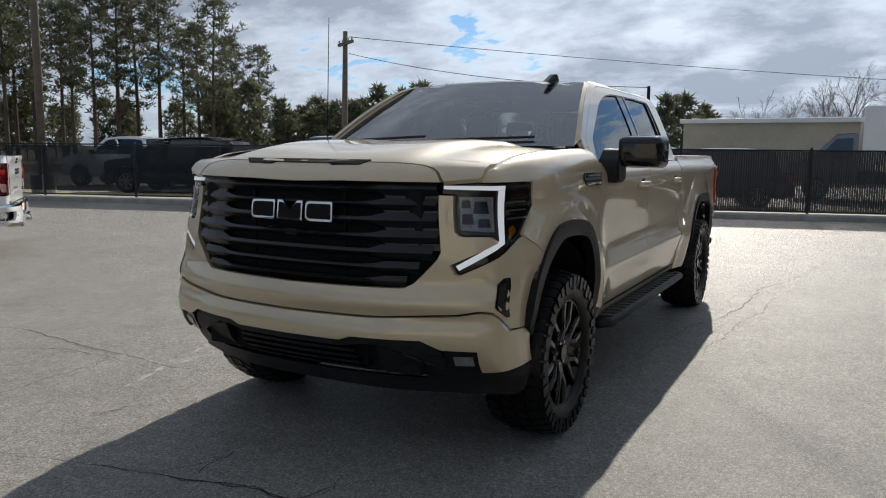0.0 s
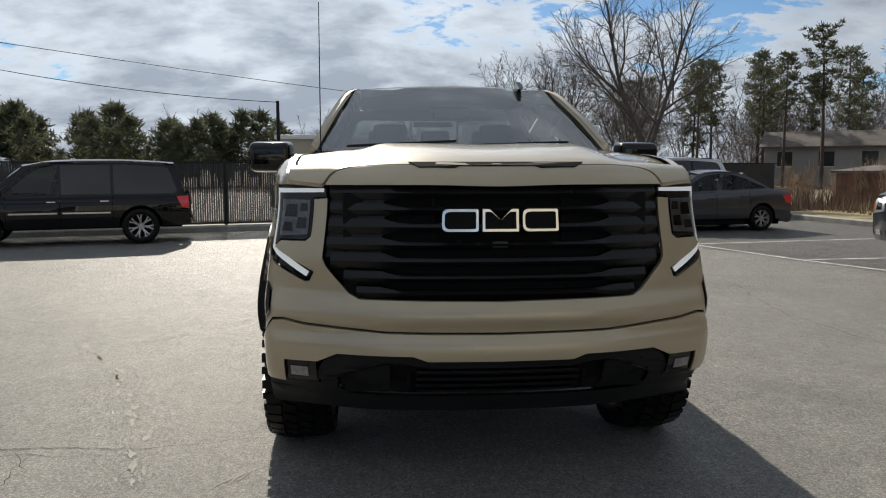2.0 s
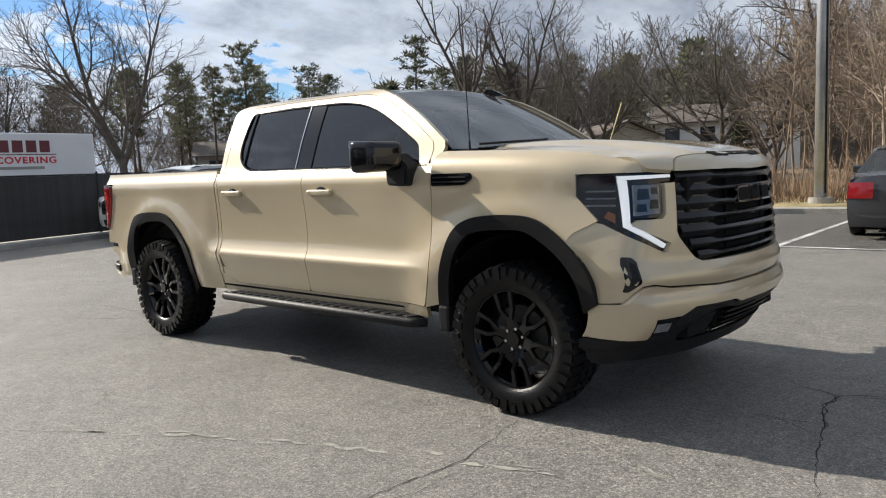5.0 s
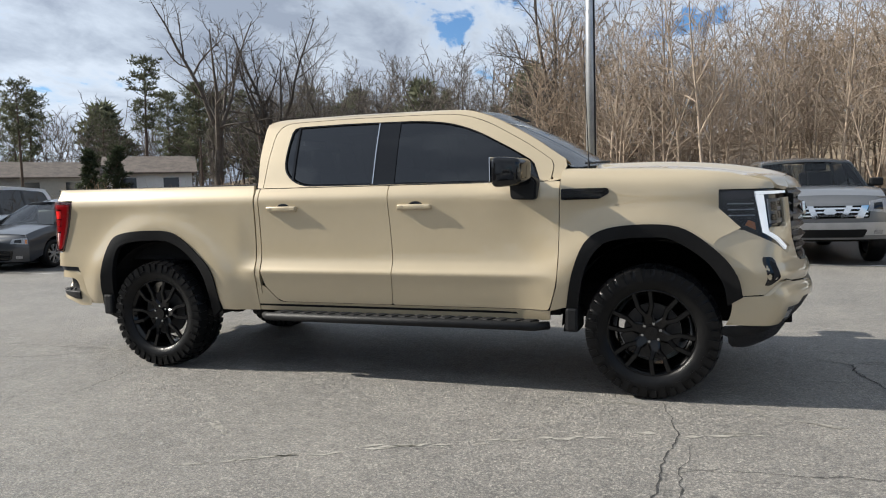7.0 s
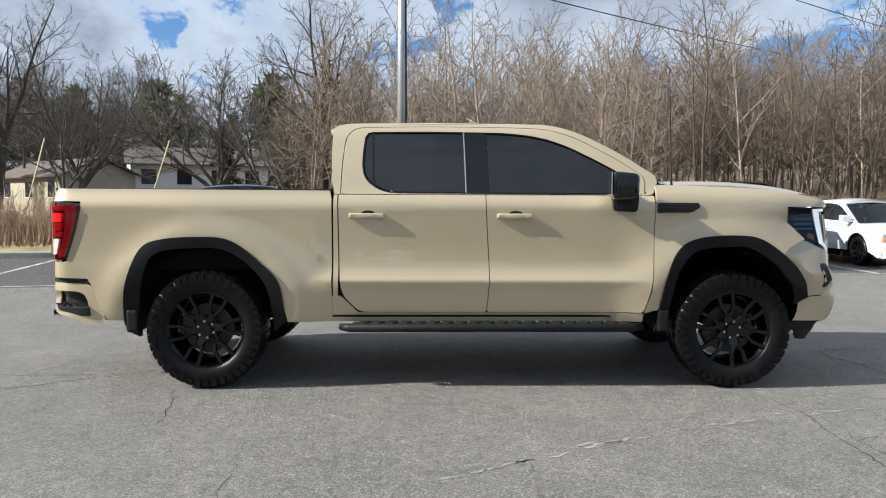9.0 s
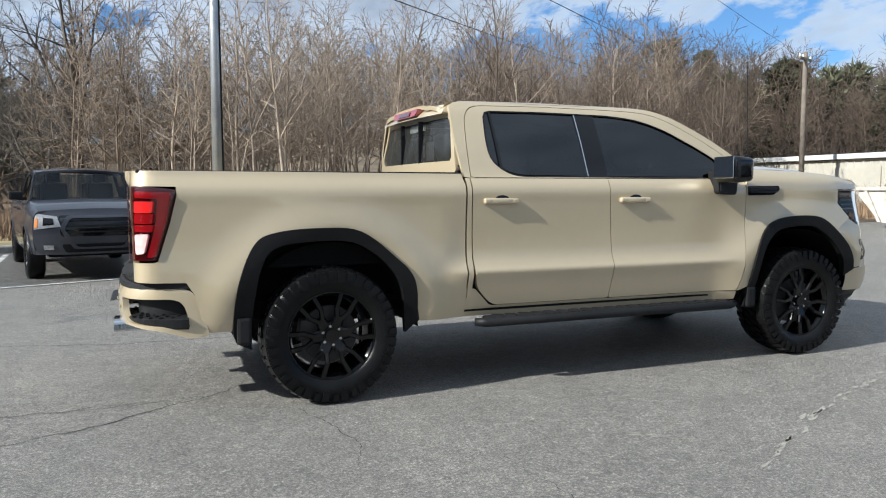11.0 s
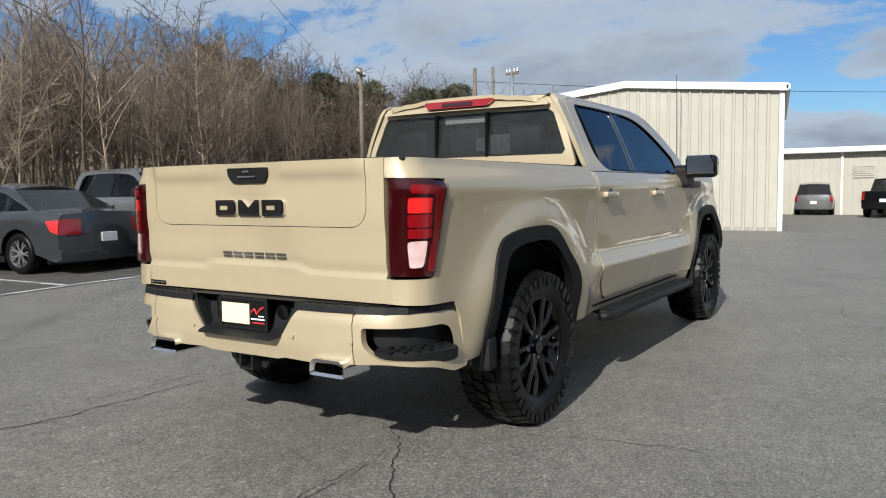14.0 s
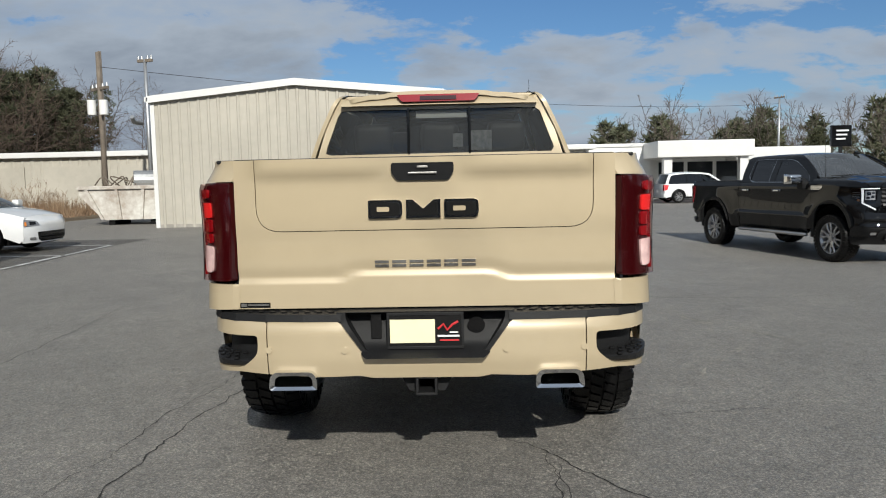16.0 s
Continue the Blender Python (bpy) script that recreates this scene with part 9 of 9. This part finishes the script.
def pine(meshes, x, y, s=1.0, yaw=0.0, label="tall pine with a high dark green crown"):
    E = empty("pine_tree", pose(x, y, ground_z(x, y), 0, 0, yaw) @ Matrix.Diagonal((s, s, s, 1)), label, "tree")
    for nm, me in zip(("trunk", "crown"), meshes):
        o = new(nm, me); o.parent = E
    return E


rng = random.Random(11)
M["pine_bark"] = material("pine_bark", (0.085, 0.06, 0.045), 0.95, 0, 0, 0.3, 3, per=0.2)
BIG = [tree_meshes("bare_tree", 21 + k, 12.0, 0.27, 0.26, 4, 0.55, (10, 8, 8), ((0.42, 0.62), (0.40, 0.60), (0.35, 0.6)), 0.80, M["bark"], 0.26, 0.05, tip=0.0095) for k in range(3)]
ROUND = [tree_meshes("bare_tree", 41 + k, 10.0, 0.24, 0.24, 5, 0.80, (10, 8, 8), ((0.42, 0.60), (0.42, 0.60), (0.35, 0.6)), 0.85, M["bark"], 0.28, 0.04, tip=0.0095) for k in range(2)]
IVY = [tree_meshes("bare_tree", 61 + k, 13.0, 0.30, 0.42, 4, 0.50, (8, 6, 5), ((0.35, 0.55), (0.38, 0.6), (0.35, 0.6)), 0.85, M["bark"], 0.28, 0.04, tip=0.0095, ivy=True) for k in range(2)]
SLIM = [tree_meshes("sapling", 81 + k, 9.5, 0.095, 0.20, 1 + (k % 3 == 2), 0.30, (20, 7), ((0.24, 0.46), (0.30, 0.58)), 0.92, M["pale_bark"], 0.20, 0.03, (6, 4, 3, 3), 0.0095) for k in range(6)]
SLIM_D = [tree_meshes("sapling", 81 + k, 9.5, 0.095, 0.20, 1 + (k % 3 == 2), 0.30, (20, 7), ((0.24, 0.46), (0.30, 0.58)), 0.92, M["brown_bark"], 0.20, 0.03, (6, 4, 3, 3), 0.0095) for k in range(6)]
SLIM_T = [tree_meshes("sapling", 121 + k, 9.0, 0.085, 0.14, 1 + (k % 2), 0.32, (17, 8), ((0.26, 0.50), (0.32, 0.62)), 0.95, M["twig"], 0.22, 0.02, (4, 3, 3, 3), 0.0145) for k in range(5)]
BUSH = [bush_mesh("bush", 161 + k, 1.5, M["twig"]) for k in range(3)]
PINES = [pine_meshes(201 + k, 15.5, (0.36, 0.44, 0.30, 0.48)[k], (3.3, 2.9, 3.5, 2.7)[k], 44, M["needles"], 5, 16, 0.42, 0.45, 0.6) for k in range(4)]
THIN = [pine_meshes(221 + k, 15.5, (0.50, 0.58, 0.54)[k], (2.6, 2.2, 3.0)[k], 34, M["needles"], 4, 18, 0.42, 0.5, 0.5) for k in range(3)]
LOWP = [pine_meshes(231 + k, 8.0, 0.12, 2.6, 60, M["dark_needles"], 4, 20, 0.46, 0.35, 0.65) for k in range(2)]
FARP = [pine_meshes(241 + k, 8.0, 0.14, 2.6, 34, M["needles"], 3, 9, 0.85, 0.35, 0.65) for k in range(3)]
CEDAR = [pine_meshes(251 + k, 4.2, 0.04, 1.0, 60, M["evergreen"], 4, 16, 0.26, 0.12, 0.9) for k in range(2)]


def joined(pair):
    """Trunk and crown as one mesh, for the far woods."""
    bm = bmesh.new()
    for me in pair:
        bm.from_mesh(me)
    me = bpy.data.meshes.new("tree"); bm.to_mesh(me); bm.free()
    return me


# trees that stand out one by one
for k, (x, y, s, kind) in enumerate(((-24.8, 31.0, 0.95, IVY), (-22.3, 32.5, 0.88, IVY), (-21.6, 41.0, 1.06, ROUND), (-31.5, 46.0, 0.95, ROUND), (-12.9, 39.5, 1.02, ROUND), (-5.9, 33.5, 0.92, IVY), (-9.5, 37.0, 0.8, ROUND),
                               (-28.2, 11.6, 0.86, BIG), (-38.0, 8.2, 0.66, BIG), (-40.0, 10.6, 0.70, BIG), (-42.0, 5.2, 0.56, BIG), (-45.0, 1.0, 0.50, BIG),
                               (-39.0, 14.5, 0.60, BIG), (-50.0, -3.0, 0.5, ROUND), (-48.0, 17.0, 0.66, BIG), (-27.0, 40.0, 0.85, BIG), (-17.5, 30.0, 0.56, BIG),
                               (-6.8, 30.0, 0.50, BIG), (-2.5, 36.0, 0.85, ROUND))):
    bare_tree(kind[k % len(kind)], x, y, s, k * 67.0, "bare winter tree hung with dead vines" if kind is IVY else "bare winter tree with fine grey twigs")
for k in range(17):
    a, d = -0.66 + 0.43 * (k + rng.random() * 0.7) / 17, rng.uniform(64, 84)
    fx, fy = -0.88 - a * 0.475, -0.475 + a * 0.88
    pine(PINES[k % 4], 5.5 + fx * d, 2.2 + fy * d, rng.uniform(0.95, 1.15) * (1.0 if k < 12 else 0.80), k * 50.0)
for k, (x, y, s) in enumerate(((-47.8, 31.7, 0.74), (-50.5, 30.2, 0.64), (-46.0, 36.5, 0.62), (-41.5, 44.5, 0.78), (-40.0, 49.5, 0.70), (-52.0, 24.0, 0.6), (-33.0, 56.0, 0.68), (-56.0, 20.0, 0.55))):
    pine(THIN[k % 3], x, y, s, k * 40.0, "slender pine with an open crown")
for k, (x, y, s) in enumerate(((-64.0, 44.0, 0.78), (-67.0, 47.0, 0.70), (-62.0, 50.0, 0.66), (-63.5, 53.0, 0.78), (-57.0, 56.0, 0.62), (-52.0, 60.0, 0.76), (-49.0, 61.0, 0.80), (-45.0, 63.0, 0.74), (-70.0, 40.0, 0.62), (-54.0, 66.0, 0.7), (-60.0, 27.0, 0.62), (-63.0, 30.0, 0.72), (-61.0, 34.0, 0.66), (-66.0, 36.0, 0.78), (-68.0, 26.0, 0.66), (-62.0, 39.0, 0.62))):
    pine(PINES[k % 4], x, y, s, k * 61.0, "dark green pine in the wood behind the houses")
for k, (x, y, s) in enumerate(((38.0, 47.0, 0.66), (40.5, 45.5, 0.60), (42.5, 48.0, 0.64), (35.5, 45.0, 0.62), (47.0, 47.0, 0.55), (60.0, 37.0, 0.62), (65.0, 39.0, 0.66), (71.0, 37.0, 0.60))):
    pine(PINES[(k + 1) % 4], x, y, s, k * 83.0, "dark pine standing out of the hill wood")
for k, (x, y, s) in enumerate(((46.0, 44.0, 0.95), (44.0, 47.0, 0.85), (33.0, 42.0, 0.9), (57.0, 46.0, 0.8), (62.0, 42.0, 0.8))):
    bare_tree(BIG[k % 3], x, y, s, k * 71.0, "bare winter tree standing out of the hill wood")
for k, (x, y, s) in enumerate(((44.0, 31.0, 0.9), (48.0, 33.0, 1.0), (52.0, 31.5, 0.9), (40.0, 37.0, 0.95), (56.0, 36.0, 1.05), (62.0, 36.0, 1.0), (68.0, 38.0, 1.0), (46.0, 42.0, 1.1), (100.0, -40.0, 0.9), (104.0, -50.0, 0.9))):
    pine(LOWP[k % 2], x, y, s, k * 70.0, "dense green pine at the edge of the wood")
for k, (x, y, s) in enumerate(((-41.4, 38.4, 1.10), (-38.2, 37.2, 1.15), (-14.5, 47.0, 1.3))):
    pine(CEDAR[k % 2], x, y, s, k * 70.0, "dark dense cedar beside the houses")

# the wood on the rise: first the slim pale trunks at its edge, then the mass behind
for k in range(80):
    x = -3.0 + 30.0 * (k + rng.random()) / 80
    y = 21.5 + 6.5 * rng.random() + 4.0 * ease(14, 34, x) + 3.0 * ease(2, -3, x)
    dark = x > 8.5 and k % 5
    bare_tree((SLIM_D if dark else SLIM)[k % 6], x, y, rng.uniform(0.56, 0.96) * (1 - 0.15 * ease(20, 36, x)), k * 47.0, "slim brown-barked sapling at the wood's edge" if dark else "slim pale-barked sapling at the wood's edge")
mass = []
for k in range(215):
    x = -7 + 37 * rng.random()
    y = 26 + 24 * rng.random() ** 1.2 + 3.0 * ease(14, 34, x)
    mass.append((x, y, rng.uniform(0.66, 1.05) * (1 - 0.12 * ease(24, 45, x))))
join_trees("woods", "dense bare brown winter wood on a rise", [joined(t) for t in SLIM_T], mass, M["twig"], 5)
mass = []
for k in range(125):
    x = 22 + 35 * rng.random()
    mass.append((x, 29 + 24 * rng.random() ** 1.2, rng.uniform(0.7, 1.15) * (1 - 0.15 * ease(30, 48, x))))
for k in range(28):
    mass.append((52 + 34 * rng.random(), 33 + 20 * rng.random(), rng.uniform(0.8, 1.25)))
join_trees("woods", "red-brown bare wood on the hill", [joined(t) for t in SLIM_T], mass, M["dark_twig"], 9)
far_w = []
for k in range(96):
    d, f = rng.random(), rng.random()
    far_w.append((-92 + 50 * d + 12 * f, 40 + 34 * d + 14 * f, rng.uniform(0.9, 1.3)))
for k in range(40):
    far_w.append((-74 + 14 * rng.random(), 14 + 30 * rng.random(), rng.uniform(0.75, 1.1)))
for k in range(56):
    far_w.append((-60 + 75 * rng.random(), 62 + 36 * rng.random(), rng.uniform(0.9, 1.5)))
for k in range(52):
    far_w.append((-95 - 35 * rng.random(), -90 + 120 * rng.random(), rng.uniform(0.8, 1.15)))
for k in range(44):
    far_w.append((96 + 24 * rng.random(), -90 + 68 * rng.random(), rng.uniform(0.9, 1.35)))
FAR_BARE = [tree_meshes("far_tree", 301 + k, 9.0, 0.11, 0.16, 2, 0.40, (9, 5), ((0.30, 0.52), (0.34, 0.62)), 0.95, M["far_twig"], 0.24, 0.02, (4, 3, 3, 3), 0.024) for k in range(3)]
join_trees("far_woods", "distant grey-brown bare tree line", [joined(t) for t in FAR_BARE], far_w, M["far_twig"], 6)
fp = []
for k in range(90):
    y = -120 + 150 * rng.random()
    fp.append((-112 - 24 * rng.random(), y, rng.uniform(0.45, 0.75)))
for k in range(46):
    a, d = math.radians(199 + 25 * rng.random()), rng.uniform(70, 95)
    fp.append((5.7 + math.cos(a) * d, 1.0 + math.sin(a) * d, rng.uniform(0.62, 0.98)))
for k in range(16):
    fp.append((-67 + rng.gauss(0, 3), -19 + rng.gauss(0, 3.6), rng.uniform(0.62, 0.82)))
for k in range(34):
    a, d = -0.70 + 0.62 * rng.random(), rng.uniform(84, 112)
    fp.append((5.5 + (-0.88 - a * 0.475) * d, 2.2 + (-0.475 + a * 0.88) * d, rng.uniform(0.65, 0.95)))
for k in range(36):
    fp.append((-70 + 60 * rng.random(), 66 + 30 * rng.random(), rng.uniform(0.8, 1.3)))
for k in range(70):
    fp.append((98 + 30 * rng.random(), -100 + 78 * rng.random(), rng.uniform(0.75, 1.25)))
for k in range(26):
    fp.append((36 + 22 * rng.random(), 40 + 14 * rng.random(), rng.uniform(0.75, 1.15)))
join_trees("far_pines", "distant green pine tree line", [joined(t) for t in FARP], fp, M["needles"], 7)
under = []
for k in range(50):
    d, f = rng.random(), rng.random()
    under.append((-82 + 52 * d + 10 * f, 36 + 30 * d + 10 * f, rng.uniform(2.6, 4.2)))
for k in range(34):
    under.append((-32 + 40 * rng.random(), 60 + 14 * rng.random(), rng.uniform(2.6, 4.2)))
join_trees("undergrowth", "dark leafless undergrowth below the far trees", BUSH, under, M["far_twig"], 12)
# brush and straw along the verge
brush = []
for k in range(185):
    x = -24 + 62 * rng.random()
    y = kerb_y(min(20, max(-15, x))) + 4.0 + 6.5 * rng.random() ** 1.3 + (3.0 if x < -6 else 0)
    brush.append((x, y, rng.uniform(0.5, 1.25)))
for k in range(60):
    x = -26 + 22 * rng.random()
    brush.append((x, kerb_y(max(-15, x)) + 4.5 + 6.0 * rng.random(), rng.uniform(0.9, 1.35)))
join_trees("brush", "brown leafless brush and brambles at the wood's edge", BUSH, brush, M["straw"], 8)
V, F = [], []
for k in range(16000):
    x = -20 + 58 * rng.random()
    y = kerb_y(min(20, max(-15, x))) + 1.2 + 7.0 * rng.random() ** 1.2
    z = max(0.1, ground_z(x, y)) + 0.0
    h = rng.uniform(0.15, 0.75) * ease(0.9, 3.2, y - kerb_y(min(20, max(-15, x)))) + 0.05
    w = Vector((rng.uniform(-1, 1), rng.uniform(-1, 1), 0)).normalized() * 0.022
    b = len(V)
    V.extend([Vector((x, y, z - 0.05)) - w, Vector((x, y, z - 0.05)) + w, Vector((x + rng.uniform(-0.2, 0.2), y + rng.uniform(-0.2, 0.2), z + h))])
    F.append((b, b + 1, b + 2))
tagged(raw("tall_grass", V, F, M["straw"], None, "dead tan broom grass", False, "stuff"), category="grass")

# ---------------- cracks and scuffs in the asphalt ----------------
for i, (pts, w) in enumerate((
        (((3.45, -1.23), (3.38, -0.83), (3.26, -0.25), (3.21, 0.03), (3.17, 0.28), (3.52, 0.45), (4.3, 0.8)), 0.016), (((3.25, -0.26), (2.88, -0.28)), 0.014), (((3.27, -0.38), (3.26, -0.21), (3.16, 0.07), (3.18, 0.28), (2.86, 0.42)), 0.016), (((3.18, 0.28), (3.39, 0.38), (3.58, 0.32), (4.0, 0.46)), 0.014), (((2.94, -0.28), (3.12, -0.29), (3.26, -0.37)), 0.010), (((3.09, 0.35), (2.87, 0.33)), 0.010), (((2.34, -3.05), (2.10, -2.65), (2.08, -2.24), (2.12, -1.80)), 0.012), (((2.05, -2.25), (2.32, -2.10)), 0.010), (((-2.71, -0.58), (-3.16, -0.54), (-3.48, -0.62)), 0.012), (((-2.44, 6.41), (-2.36, 5.37), (-2.41, 4.6)), 0.014), (((4.6, -1.9), (3.9, -1.6), (3.45, -1.23)), 0.012),
        (((0.70, 0.90), (0.07, 1.01), (-0.96, 1.10), (-1.56, 1.33), (-3.21, 1.44), (-4.37, 1.76), (-6.4, 2.0)), 0.018), 
        (((1.88, -0.96), (1.98, -1.36), (2.06, -1.75), (1.99, -2.22), (1.98, -2.53), (1.9, -3.4), (2.1, -4.4)), 0.018), (((2.08, -2.15), (2.96, -2.05), (3.8, -2.2)), 0.012), 
        (((-3.9, -1.25), (-3.30, -1.01), (-2.82, -0.67), (-2.45, -0.45), (-2.22, -0.11)), 0.016), (((-2.08, -1.02), (-1.90, -1.72), (-2.0, -2.1)), 0.010), 
        (((-4.6, -0.62), (-3.49, -0.57), (-3.16, -0.56), (-2.54, -0.52)), 0.014), (((-3.3, 1.7), (-2.99, 1.65), (-2.21, 1.59), (-1.52, 1.51), (0.2, 1.3)), 0.012),
        (((-1.3, -2.2), (-1.2, -3.6), (-2.0, -4.8), (-2.3, -6.2)), 0.012), (((4.2, 3.2), (2.0, 3.6), (-1.0, 3.3), (-4.0, 3.9), (-8.0, 3.4)), 0.014), (((6.0, -2.6), (9.0, -1.9), (13.0, -2.4), (17.0, -1.6)), 0.016))):
    tagged(ribbon("crack", pts, w * 0.52, M["crack"], "dark crack in the asphalt", 0.016, 0.003, True, i + 3, step=0.04), category="crack")
M["scuff"] = material("pale_scuff", (0.30, 0.285, 0.25), 0.9, 0, 0, 0.35, 14, 0.2, 200)
for i, (pts, w, n) in enumerate(((((-0.19, -2.74), (0.21, -2.50), (0.67, -2.24), (1.56, -1.82), (2.6, -1.5)), 0.036, 30), (((-1.37, -1.59), (-0.86, -1.88), (-0.2, -2.38)), 0.016, 12), (((2.37, -1.10), (2.92, -1.33)), 0.018, 8), (((0.92, -1.18), (1.49, -1.18), (1.85, -1.12)), 0.014, 7), (((-1.3, 2.12), (-2.05, 2.17), (-3.0, 2.3)), 0.025, 4), (((-4.8, -1.6), (-3.9, -1.1), (-3.2, -0.3)), 0.02, 6))):
    r2 = random.Random(i)
    P = [Vector((*p, 0)) for p in pts]
    for k in range(n):
        j = r2.randrange(len(P) - 1)
        a = P[j].lerp(P[j + 1], r2.random())
        d = (P[j + 1] - P[j]).normalized() * r2.uniform(0.03, 0.10)
        o = Vector((r2.gauss(0, 0.02), r2.gauss(0, 0.02), 0))
        tagged(ribbon("scuff", [tuple((a + o - d)[:2]), tuple((a + o)[:2]), tuple((a + o + d)[:2])], w * r2.uniform(0.4, 1), M["scuff"], "pale scuff in the asphalt", 0.008, 0.003, True, k, step=0.02), category="scuff")
